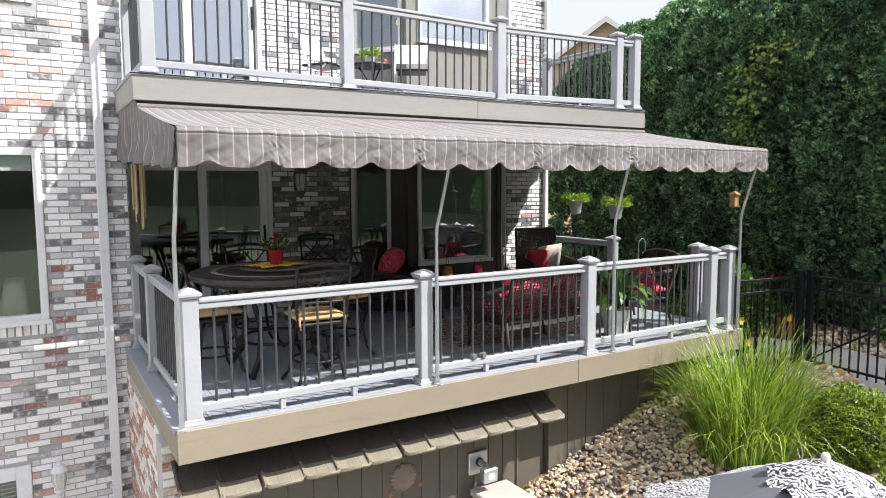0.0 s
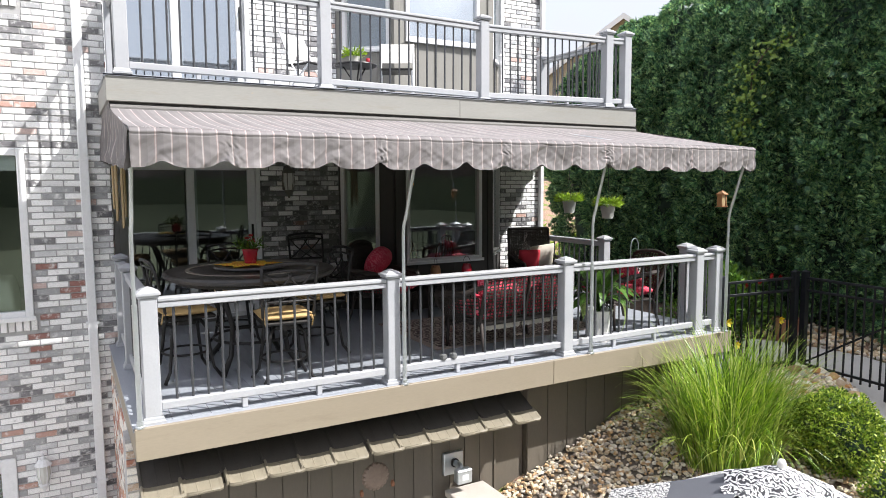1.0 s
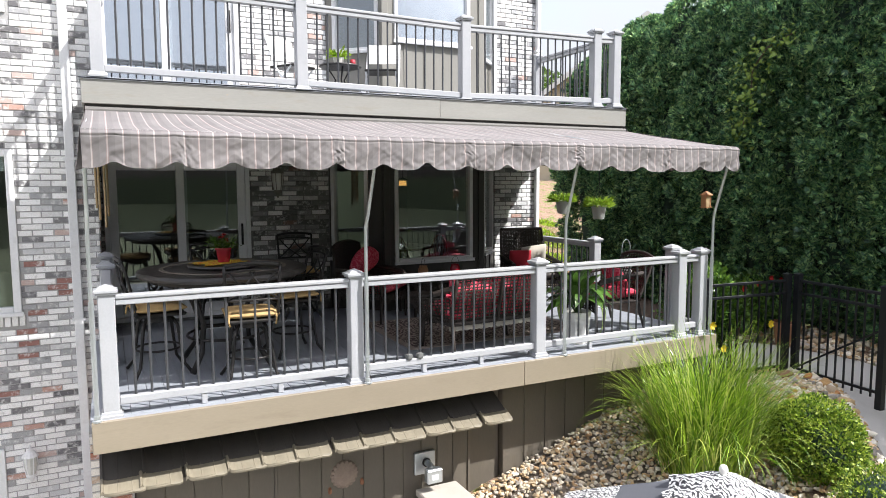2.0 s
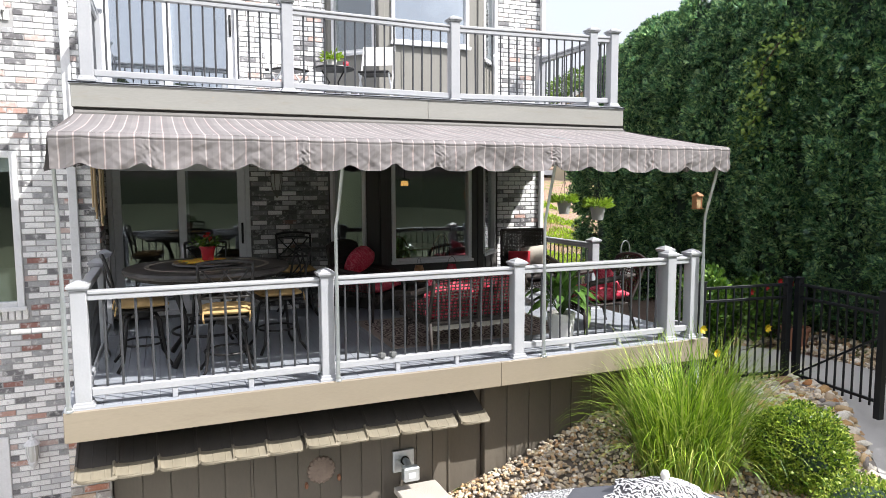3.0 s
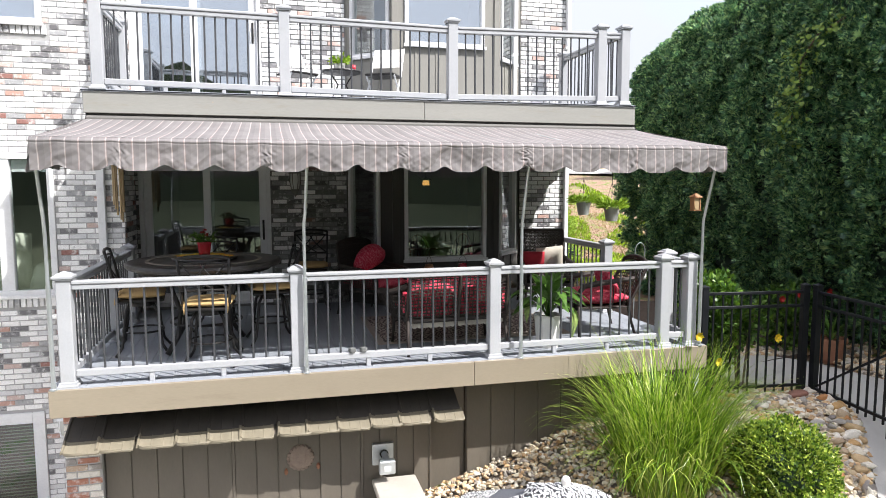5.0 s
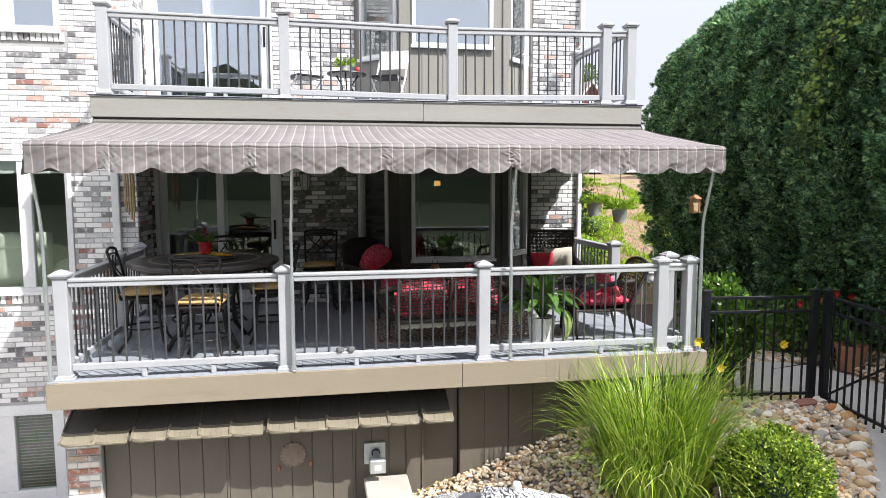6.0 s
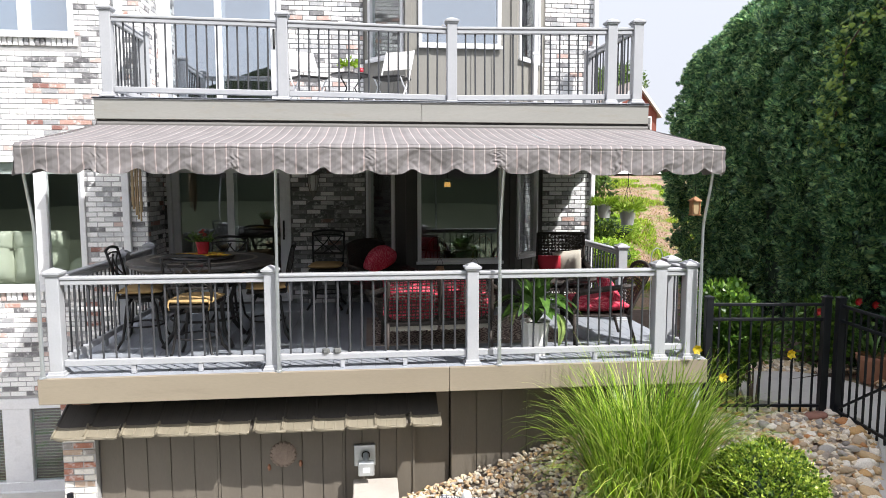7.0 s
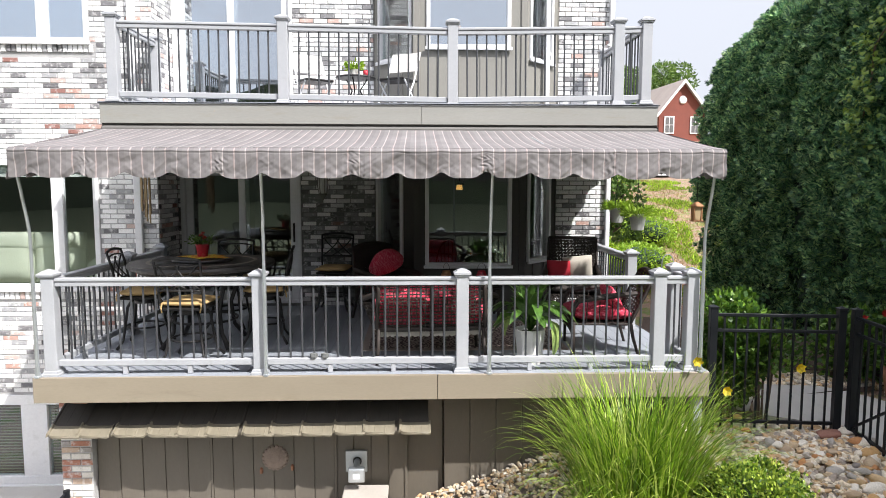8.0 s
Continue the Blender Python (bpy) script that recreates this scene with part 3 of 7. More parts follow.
# ---- ground ----
def smooth(a, b, x):
    t = min(1.0, max(0.0, (x - a) / (b - a)))
    return t * t * (3 - 2 * t)


def ground_z(x, y):
    bed = min(-0.71, -1.63 + 0.33 * (x - 4.05)) - 0.16 * max(0.0, 5.5 - y) * (1 - smooth(7.2, 8.4, x)) - (0.12 + 0.30 * smooth(7.2, 8.4, x)) * max(0.0, 4.55 - y)
    bed = max(bed, -2.5)
    z = -2.5 + (bed + 2.5) * smooth(3.80, 3.98, x)
    z += 0.20 * smooth(9.9, 10.6, x) * smooth(2, 4, y)
    if y > 6.4:
        z += (-0.72 - z) * smooth(6.4, 7.0, y) * (1 if x > 3.9 else 0)
    if y > (6.9 if x > 3.9 else 9.5):
        z += 0.12 * smooth(6.9, 7.3, y)
        z += 0.10 * (min(y, 15) - 7) / 8 + 2.45 * smooth(13.5, 30, y) + 4.0 * smooth(32, 62, y)
        z += 0.10 * noise.noise((x * 0.35, y * 0.35, 0)) * smooth(11, 15, y)
    return z


def build_ground():
    xs = [-700, -300, -120, -60, -30, -16, -9, -6] + [round(-5 + 0.35 * i, 3) for i in range(23)] + [round(3.1 + 0.14 * i, 3) for i in range(58)] \
        + [11.6, 12.0, 12.4, 12.8, 13.2, 13.7, 14.2, 14.8, 15.5, 16.2, 17, 19, 21.5, 24, 27, 31, 36, 45, 60, 90, 150, 300, 700]
    ys = [-700, -300, -120, -60, -30, -16, -8, -5, -3, -2, -1, -0.4] + [round(0.2 * i, 3) for i in range(41)] + [8.4, 8.8, 9.2, 9.8, 10.5, 11.2] + [round(11.6 + 0.45 * i, 3) for i in range(45)] \
        + [32.5, 34, 38, 43, 49, 56, 64, 80, 120, 200, 400, 900]
    verts = [(x, y, ground_z(x, y)) for y in ys for x in xs]
    n = len(xs)
    faces = [(j * n + i, j * n + i + 1, (j + 1) * n + i + 1, (j + 1) * n + i) for j in range(len(ys) - 1) for i in range(n - 1)]
    return setting(mesh_part("ground", verts, faces, M_GROUND, smooth=True), "lawn and bark mulch that rise to a bank behind the house", "ground")


build_ground()


def sheet(name, outline, lift, thick, material, label, category):
    """A slab that follows the ground inside an outline (a fine strip grid)."""
    bm = bmesh.new()
    rows = []
    for left, right in outline:
        k = 10
        rows.append([bm.verts.new((left[0] + (right[0] - left[0]) * i / k, left[1] + (right[1] - left[1]) * i / k,
                                   ground_z(left[0] + (right[0] - left[0]) * i / k, left[1] + (right[1] - left[1]) * i / k) + lift)) for i in range(k + 1)])
    for a, b in zip(rows, rows[1:]):
        for i in range(len(a) - 1):
            bm.faces.new((a[i], a[i + 1], b[i + 1], b[i]))
    geo = bmesh.ops.extrude_face_region(bm, geom=bm.faces[:])
    bmesh.ops.translate(bm, verts=[e for e in geo["geom"] if isinstance(e, bmesh.types.BMVert)], vec=(0, 0, -thick))
    bmesh.ops.recalc_face_normals(bm, faces=bm.faces)
    return setting(part(name, bm, material), label, category)


WALK_ROWS = [((6.6, 1.6), (9.7, 1.0)), ((7.05, 2.4), (9.85, 2.2)), ((7.6, 3.1), (9.9, 3.0)), ((8.15, 3.75), (9.95, 3.7)), ((8.6, 4.4), (9.95, 4.4)), ((8.85, 5.0), (9.95, 5.0)),
             ((8.80, 5.3), (9.95, 5.35)), ((8.05, 5.75), (9.85, 5.8)), ((8.25, 6.2), (9.75, 6.2)), ((8.55, 6.6), (9.55, 6.55)), ((8.72, 6.85), (9.35, 6.75))]
sheet("walkway", WALK_ROWS, 0.05, 0.16, M_CONCRETE, "pale broom-finished concrete garden walkway", "walkway")
sheet("mulch_bed", [((7.32, 5.45), (8.0, 5.6)), ((7.32, 6.2), (8.2, 6.25)), ((7.32, 6.9), (10.6, 6.72)), ((7.32, 7.5), (10.6, 7.4)), ((7.6, 8.4), (10.6, 8.4)), ((8.4, 10.5), (10.4, 10.5))], 0.018, 0.06, M_MULCH, "dark brown bark mulch bed below the hedge", "mulch bed")
# patio stands out of view; its pale colour is set to bounce light upward
setting(part("patio", boxes((-9, 3.56, 0.5, 8.1, -2.56, -2.44), bevel=0.01), M_PAVER), "pale concrete patio at basement level below the deck", "patio")

# bank behind the camera is added, unseen, to reflect green in the lower panes
setting(mesh_part("lawn", [(-300, -300, 1.2), (300, -300, 1.2), (300, -17, 1.2), (-300, -17, 1.2), (300, -5, -2.47), (-300, -5, -2.47), (300, 0.48, -2.47), (-300, 0.48, -2.47)],
                  [(0, 1, 2, 3), (3, 2, 4, 5), (5, 4, 6, 7)], M_LAWN), "mown lawn of the lower yard, with a low unseen bank added", "lawn")

# ---- house shell ----
WY, BY = 8.15, 8.90           # faces of the west block and of the wall behind the decks
X_CORNER, X_END = 0.75, 7.25
TOP = 6.40
west_holes = [(-2.60, -0.05, 0.38, 2.17), (-2.30, -0.08, 3.73, 5.00), (-2.40, -0.30, -2.44, -1.12)]
back_holes = [(0.80, 2.58, 0.04, 2.17), (0.76, 2.50, 2.84, 4.95)]
bay_hole = (3.70, 6.43, -2.5, TOP)
wall_west = setting(part("wall_west", wall_mesh(-6.0, X_CORNER, -2.5, TOP, WY, WY + 0.22, west_holes), M_MORTAR), "whitewashed grey and red brick house wall", "wall")
wall_return = setting(part("wall_return", boxes((X_CORNER - 0.22, X_CORNER, WY + 0.222, BY + 0.22, -2.5, TOP)), M_MORTAR), "short brick return wall beside the sliding door", "wall")
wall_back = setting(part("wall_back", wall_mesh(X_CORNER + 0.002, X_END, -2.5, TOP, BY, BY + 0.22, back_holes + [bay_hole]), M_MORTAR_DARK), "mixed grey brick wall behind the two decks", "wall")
wall_east = setting(part("wall_east", boxes((X_END - 0.22, X_END - 0.002, BY + 0.222, 14.0, -2.5, TOP)), M_MORTAR), "side wall of the house", "wall")
wall_rear = setting(part("wall_rear", boxes((-6.0, X_END - 0.224, 13.78, 14.0, -2.5, TOP)), M_DARKROOM), "plain rear wall of the rooms", "wall")
wall_far_west = setting(part("wall_far_west", boxes((-6.2, -6.002, WY, 14.0, -2.5, TOP)), M_MORTAR), "far side wall of the house", "wall")
setting(part("wall_inner", boxes((X_CORNER - 0.15, X_CORNER - 0.02, BY + 0.224, 13.77, -2.5, TOP - 0.12)), M_DARKROOM), "plain inner wall between the rooms", "wall")
for zf, nm in ((-0.02, "floor"), (2.78, "floor")):
    setting(part(nm, boxes((-5.99, X_END - 0.225, BY + 0.225, 13.77, zf - 0.22, zf)), M_ROOMFLOOR), "dark wooden floor of the rooms behind the glass", "floor")
    setting(part(nm, boxes((-5.99, X_CORNER - 0.225, WY + 0.223, BY + 0.223, zf - 0.22, zf)), M_ROOMFLOOR), "dark wooden floor of the room behind the window", "floor")
setting(part("roof", boxes((-6.5, X_CORNER, WY - 0.45, 14.4, TOP, TOP + 0.12), (X_CORNER + 0.002, X_END + 0.45, 8.10, 14.4, TOP, TOP + 0.12), bevel=0.01), M_SOFFIT), "flat eaves of the house roof", "roof")

# bay: greige vertical siding on three sides
BAY = [(3.70, 8.90), (4.32, 8.27), (5.83, 8.27), (6.43, 8.90)]


def bay_face(i, holes, grooves):
    (xa, ya), (xb, yb) = BAY[i], BAY[i + 1]
    length = math.hypot(xb - xa, yb - ya)
    m = pose(xa, ya, 0, 0, 0, math.degrees(math.atan2(yb - ya, xb - xa)))
    obs = []
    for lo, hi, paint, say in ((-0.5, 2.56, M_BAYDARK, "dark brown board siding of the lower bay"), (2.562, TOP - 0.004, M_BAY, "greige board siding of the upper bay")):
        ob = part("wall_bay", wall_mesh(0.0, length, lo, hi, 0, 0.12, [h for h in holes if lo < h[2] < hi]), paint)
        ob.matrix_basis = m
        obs.append(setting(ob, say, "wall"))
    k = max(2, round(length / grooves))
    for j in range(k + 1):
        x = length * j / k
        spans = [(-0.5, 2.555), (2.565, TOP - 0.01)]
        for a, b, c, d in holes:
            if a - 0.015 < x < b + 0.015:
                spans = [s for lo, hi in spans for s in ((lo, min(hi, c - 0.03)), (max(lo, d + 0.03), hi)) if s[1] - s[0] > 0.02]
        for lo, hi in spans:
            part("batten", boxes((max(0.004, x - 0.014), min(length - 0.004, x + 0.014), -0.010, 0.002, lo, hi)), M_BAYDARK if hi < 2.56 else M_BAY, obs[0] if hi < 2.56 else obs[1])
    return m, length


m0, l0 = bay_face(0, [(0.03, 0.61, 0.72, 2.25), (0.10, 0.80, 3.60, 5.0)], 0.30)
window_unit("window_4", m0 @ pose(0.03, 0, 0.72), 0.58, 1.53, "tall narrow side window of the lower bay, white frame", frame_w=0.055)
window_unit("window_5", m0 @ pose(0.10, 0, 3.60), 0.70, 1.40, "side window of the upper bay, white frame", frame_w=0.055)
m1, l1 = bay_face(1, [(0.12, 1.36, 0.67, 2.25), (0.14, 1.32, 3.73, 5.0)], 0.30)
window_unit("window_6", m1 @ pose(0.12, 0, 0.67), 1.24, 1.58, "large picture window of the lower bay, white frame", frame_w=0.055)
window_unit("window_7", m1 @ pose(0.14, 0, 3.73), 1.18, 1.27, "large picture window of the upper bay, white frame", frame_w=0.055, pane_mat=M_GLASS_COATED)
m2, l2 = bay_face(2, [(0.12, 0.72, 0.72, 2.25), (0.12, 0.72, 3.60, 5.0)], 0.30)
window_unit("window_8", m2 @ pose(0.12, 0, 0.72), 0.60, 1.53, "side window of the lower bay, white frame", frame_w=0.05)
window_unit("window_9", m2 @ pose(0.12, 0, 3.60), 0.60, 1.40, "side window of the upper bay, white frame", frame_w=0.05)
for i in (1, 2):
    x, y = BAY[i]
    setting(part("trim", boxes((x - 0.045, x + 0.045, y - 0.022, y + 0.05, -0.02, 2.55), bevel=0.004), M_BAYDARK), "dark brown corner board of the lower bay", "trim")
    setting(part("trim", boxes((x - 0.045, x + 0.045, y - 0.022, y + 0.05, 2.80, TOP - 0.01), bevel=0.004), M_BAY), "greige corner board of the upper bay", "trim")

window_unit("window_1", pose(-2.60, WY, 0.38), 2.55, 1.79, "wide white-framed window with a thick mullion", bars=[(1.985, 0.15)], frame_w=0.075)
window_unit("window_2", pose(-2.30, WY, 3.73), 2.22, 1.27, "white-framed upper window with a mullion", bars=[(1.60, 0.14)], frame_w=0.07, pane_mat=M_GLASS_COATED)
win_shade = [o for o in bpy.data.objects if o.name == "window_1"][0]
part("roller_shade", boxes((0.085, 1.90, 0.050, 0.056, 1.56, 1.71), (2.07, 2.465, 0.050, 0.056, 1.56, 1.71)), M_VINYL, win_shade, "white roller shade pulled up")
base_win = window_unit("window_3", pose(-2.40, WY, -2.44), 2.10, 1.32, "white-framed basement window with tan blinds", bars=[(1.31, 0.36)], frame_w=0.14, pane_mat=M_GLASS_DIM)
for lo, hi in ((0.15, 1.12), (1.50, 1.955)):
    for k in range(24):
        part("blind_slat", boxes((lo, hi, 0.075, 0.10, 0.16 + 0.043 * k, 0.164 + 0.043 * k)), M_BLIND, base_win)


def sliding_door(name, m, w, h, stile, label, glass=None):
    """Two glazed panels in a white frame; a dark handle on the moving one."""
    top = thing(name, label, "door", m, kind="structure")
    part("door_frame", boxes((0, 0.06, -0.03, 0.12, 0, h), (w - 0.06, w, -0.03, 0.12, 0, h), (0.06, w - 0.06, -0.03, 0.12, h - 0.08, h), (0.06, w - 0.06, -0.03, 0.12, 0, 0.05), bevel=0.006), M_VINYL, top)
    for a, b, y in ((0.06, stile + 0.07, 0.06), (stile - 0.07, w - 0.06, 0.005)):
        panel = part("sliding_panel", boxes((a, a + 0.10, y, y + 0.045, 0.05, h - 0.08), (b - 0.10, b, y, y + 0.045, 0.05, h - 0.08),
                                            (a + 0.10, b - 0.10, y, y + 0.045, 0.05, 0.18), (a + 0.10, b - 0.10, y, y + 0.045, h - 0.20, h - 0.08), bevel=0.005), M_VINYL, top)
        pane = part("pane", boxes((a + 0.10, b - 0.10, y + 0.02, y + 0.026, 0.18, h - 0.20)), glass or M_GLASS, panel)
        pane.visible_shadow = False
        if y < 0.05:
            bm = boxes((b - 0.065, b - 0.035, y - 0.012, y, 0.93, 1.22), bevel=0.004)
            tube(bm, [(b - 0.05, y - 0.01, 0.97), (b - 0.05, y - 0.045, 1.0), (b - 0.05, y - 0.045, 1.15), (b - 0.05, y - 0.01, 1.18)], 0.009)
            part("door_handle", bm, M_BRONZE, panel, "dark bronze pull handle")
    return top


sliding_door("door_1", pose(0.80, BY, 0.04), 1.78, 2.13, 0.92, "white-framed sliding glass door, closed")
sliding_door("door_2", pose(0.76, BY, 2.84), 1.74, 2.11, 0.86, "white-framed sliding glass door on the upper deck, closed", M_GLASS_COATED)

# downspouts
def downspout(x0, x1, y0, z0, z1):
    bm = boxes((x0, x1, y0, y0 + 0.07, z0, z1), bevel=0.008)
    top = part("downspout", bm, M_VINYL)
    tagged(top, "white aluminium downspout fixed to the brick wall", "downspout")
    z = z0 + 0.9
    while z < z1:
        part("strap", boxes((x0 - 0.02, x1 + 0.02, y0 - 0.004, y0 + 0.071, z, z + 0.03)), M_VINYL, top)
        z += 1.8
    return top


downspout(0.45, 0.545, WY - 0.085, -2.44, TOP)
downspout(7.19, 7.26, BY - 0.085, -0.6, TOP)
downspout(6.18, 6.24, BY - 0.40, 2.80, TOP)

# ---- decks ----
DX0, DX1, DY0 = 0.66, 7.22, 5.08
deck = setting(part("deck_frame", boxes((DX0 + 0.05, DX1 - 0.05, DY0 + 0.05, BY - 0.012, -0.22, -0.04)), M_SIDING), "timber frame under the lower deck", "deck")
setting(part("fascia", boxes((DX0, 4.52, DY0, DY0 + 0.04, -0.245, 0.001), (4.524, DX1, DY0 + 0.002, DY0 + 0.04, -0.245, 0.001), bevel=0.004), M_FASCIA), "tan painted fascia board of the lower deck, jointed", "fascia")
setting(part("fascia", boxes((DX0, DX0 + 0.04, DY0 + 0.042, WY - 0.02, -0.245, -0.005), (DX1 - 0.04, DX1, DY0 + 0.042, BY - 0.02, -0.245, -0.005), bevel=0.004), M_FASCIA), "tan painted side fascia of the lower deck", "fascia")
upper = setting(part("upper_deck_frame", boxes((0.715, 7.145, 6.735, BY - 0.012, 2.555, 2.77)), M_SOFFIT), "grey underside and frame of the upper deck", "deck")
setting(part("fascia", boxes((0.672, 4.38, 6.69, 6.73, 2.545, 2.772), (4.383, 7.188, 6.692, 6.73, 2.545, 2.772), bevel=0.004), M_UFASCIA), "grey painted fascia board of the upper deck, jointed", "fascia")
setting(part("fascia", boxes((0.672, 0.712, 6.732, WY - 0.005, 2.545, 2.772), (7.148, 7.188, 6.732, BY - 0.005, 2.545, 2.772), bevel=0.004), M_UFASCIA), "grey painted side fascia of the upper deck", "fascia")
setting(part("drip_edge", boxes((0.655, 7.205, 6.672, 6.69, 2.774, 2.785), bevel=0.003), M_BLACK), "dark metal drip edge above the fascia", "trim")


def deck_boards(parent, x0, x1, y0, y1, z, w=0.140, gap=0.003):
    n = int((x1 - x0) / (w + gap))
    w = (x1 - x0) / n - gap
    for i in range(n):
        a = x0 + i * (w + gap)
        stop = WY - 0.012 if a < X_CORNER else y1
        ob = part("deck_board", boxes((0, w, y0, stop, z - 0.035, z), bevel=0.002), M_DECK, parent)
        ob.location.x = a


part("border_board", boxes((DX0 - 0.01, DX1 + 0.01, DY0 + 0.0425, DY0 + 0.118, -0.035, 0.0), bevel=0.004), M_DECK, deck)
deck_boards(deck, DX0 - 0.01, DX1 + 0.01, DY0 + 0.122, BY - 0.015, 0.0)
deck_boards(upper, 0.66, 7.20, 6.70, BY - 0.015, 2.795)


# ---- railings ----
def rail_post(bm, x, y, z):
    """The shallow pyramid cap of a post."""
    b = bmesh.new()
    lathe(b, [(0.0, 0.956), (0.103, 0.956), (0.103, 0.971), (0.118, 0.974), (0.118, 0.992), (0.085, 1.003), (0.075, 1.012), (0.0, 1.035)], 4, Matrix.Rotation(math.pi / 4, 4, "Z"))
    return add_mesh(bm, b, Matrix.Translation((x, y, z)))


def post_thing(parent, x, y, z):
    sleeve = part("post", box(bmesh.new(), x - 0.060, x + 0.060, y - 0.060, y + 0.060, z, z + 0.955, 0.006), M_RAIL, parent)
    part("post_cap", rail_post(bmesh.new(), x, y, z), M_RAIL, sleeve)
    skirt = [(0.117, 0.0), (0.117, 0.018), (0.104, 0.026), (0.100, 0.045), (0.087, 0.052)]
    part("post_base", lathe(bmesh.new(), skirt, 4, Matrix.Translation((x, y, z)) @ Matrix.Rotation(math.pi / 4, 4, "Z")), M_RAIL, sleeve)
    return sleeve


BALUSTER = None


def rail_span(parent, a, b, z, feet=2, dip=(0.0, 0.0)):
    """Top and bottom rails between two posts, with round black balusters and little feet."""
    global BALUSTER
    a, b = Vector((a[0], a[1], 0)), Vector((b[0], b[1], 0))
    length = (b - a).length - 0.12
    d = (b - a).normalized()
    m = Matrix.Translation(a + d * 0.06 + Vector((0, 0, z + dip[0]))) @ Matrix.Rotation(math.atan2(d.y, d.x), 4, "Z")
    m = m @ Matrix(((1, 0, 0, 0), (0, 1, 0, 0), ((dip[1] - dip[0]) / length, 0, 1, 0), (0, 0, 0, 1)))
    top = bmesh.new()
    box(top, 0, length, -0.045, 0.045, 0.915, 0.948, 0.008)
    box(top, 0, length, -0.034, 0.034, 0.868, 0.913, 0.006)
    part("top_rail", add_mesh(bmesh.new(), top, m), M_RAIL, parent)
    low = bmesh.new()
    box(low, 0, length, -0.03, 0.03, 0.085, 0.150, 0.007)
    part("bottom_rail", add_mesh(bmesh.new(), low, m), M_RAIL, parent)
    for i in range(feet):
        x = length * (i + 1) / (feet + 1)
        ft = bmesh.new()
        box(ft, x - 0.022, x + 0.022, -0.022, 0.022, 0.0, 0.084, 0.004)
        part("rail_foot", add_mesh(bmesh.new(), ft, m), M_RAIL, parent)
    if BALUSTER is None:
        bb = bmesh.new()
        tube(bb, [(0, 0, 0.151), (0, 0, 0.867)], 0.0105, 8)
        BALUSTER = bpy.data.meshes.new("baluster")
        bb.to_mesh(BALUSTER)
        bb.free()
        BALUSTER.materials.append(M_BALUSTER)
    n = max(1, round(length / 0.1165) - 1)
    for i in range(n):
        ob = new("baluster", BALUSTER)
        ob.parent = parent
        ob.matrix_basis = m @ Matrix.Translation((length * (i + 1) / (n + 1), 0, 0))


PY = 5.215
rail_front = thing("railing", "pale grey lower deck railing with round black balusters", "railing")
fx = (0.80, 2.79, 4.77, 6.73, 7.06)
for x in fx:
    post_thing(rail_front, x, PY, 0)
for a, b in zip(fx, fx[1:]):
    rail_span(rail_front, (a, PY), (b, PY), 0, 2 if b - a > 1 else 0)
rail_west = thing("railing", "pale grey side railing with black balusters on the lower deck", "railing")
for y in (6.98, 8.05):
    post_thing(rail_west, 0.80, y, 0)
rail_span(rail_west, (0.80, PY), (0.80, 6.98), 0)
rail_span(rail_west, (0.80, 6.98), (0.80, 8.05), 0, 1)
rail_east = thing("railing", "short pale grey return railing at the deck stair", "railing")
post_thing(rail_east, 7.06, 5.66, 0)
rail_span(rail_east, (7.06, PY), (7.06, 5.66), 0, 0)
rail_back = thing("railing", "grey side railing between the house and the deck stair", "railing")
post_thing(rail_back, 7.06, 7.13, 0)
rail_span(rail_back, (7.06, 7.13), (7.06, 8.93), 0)
rail_up = thing("railing", "pale grey railing with black balusters round the upper deck", "railing")
UZ, UY = 2.797, 6.775
ux = (0.82, 2.77, 4.75, 6.72, 7.05)
ud = (0.0, -0.020, -0.045, -0.010, 0.0)       # the old deck has settled in the middle
for x, low in zip(ux, ud):
    post_thing(rail_up, x, UY, UZ + low)
for a, b, da, db in zip(ux, ux[1:], ud, ud[1:]):
    rail_span(rail_up, (a, UY), (b, UY), UZ, 2 if b - a > 1 else 0, dip=(da - 0.03, db - 0.03))
post_thing(rail_up, 0.82, 8.03, UZ)
rail_span(rail_up, (0.82, UY), (0.82, 8.03), UZ)
post_thing(rail_up, 7.05, 8.62, UZ)
rail_span(rail_up, (7.05, UY), (7.05, 8.62), UZ)

# ---- awning ----
AX0, AX1, AY0, AY1, AZ0, AZ1 = 0.70, 7.185, 4.86, 6.66, 2.165, 2.475
awning = thing("awning", "taupe striped canvas awning with a scalloped valance, lowered over the deck", "awning")


def cloth(name, grid, us, parent, label=""):
    """A cloth sheet from a grid of points, with a stripe coordinate for each column."""
    bm = bmesh.new()
    uv = bm.loops.layers.uv.new("stripe")
    vs = [[bm.verts.new(p) for p in row] for row in grid]
    for j in range(len(vs) - 1):
        for i in range(len(vs[0]) - 1):
            f = bm.faces.new((vs[j][i], vs[j][i + 1], vs[j + 1][i + 1], vs[j + 1][i]))
            for loop, k in zip(f.loops, (i, i + 1, i + 1, i)):
                loop[uv].uv = (us[k], 0.5)
    return part(name, bm, M_AWNING, parent, label, smooth=True)


STRIPE = 0.203
cols = [AX0 + (AX1 - AX0) * i / 560 for i in range(561)]


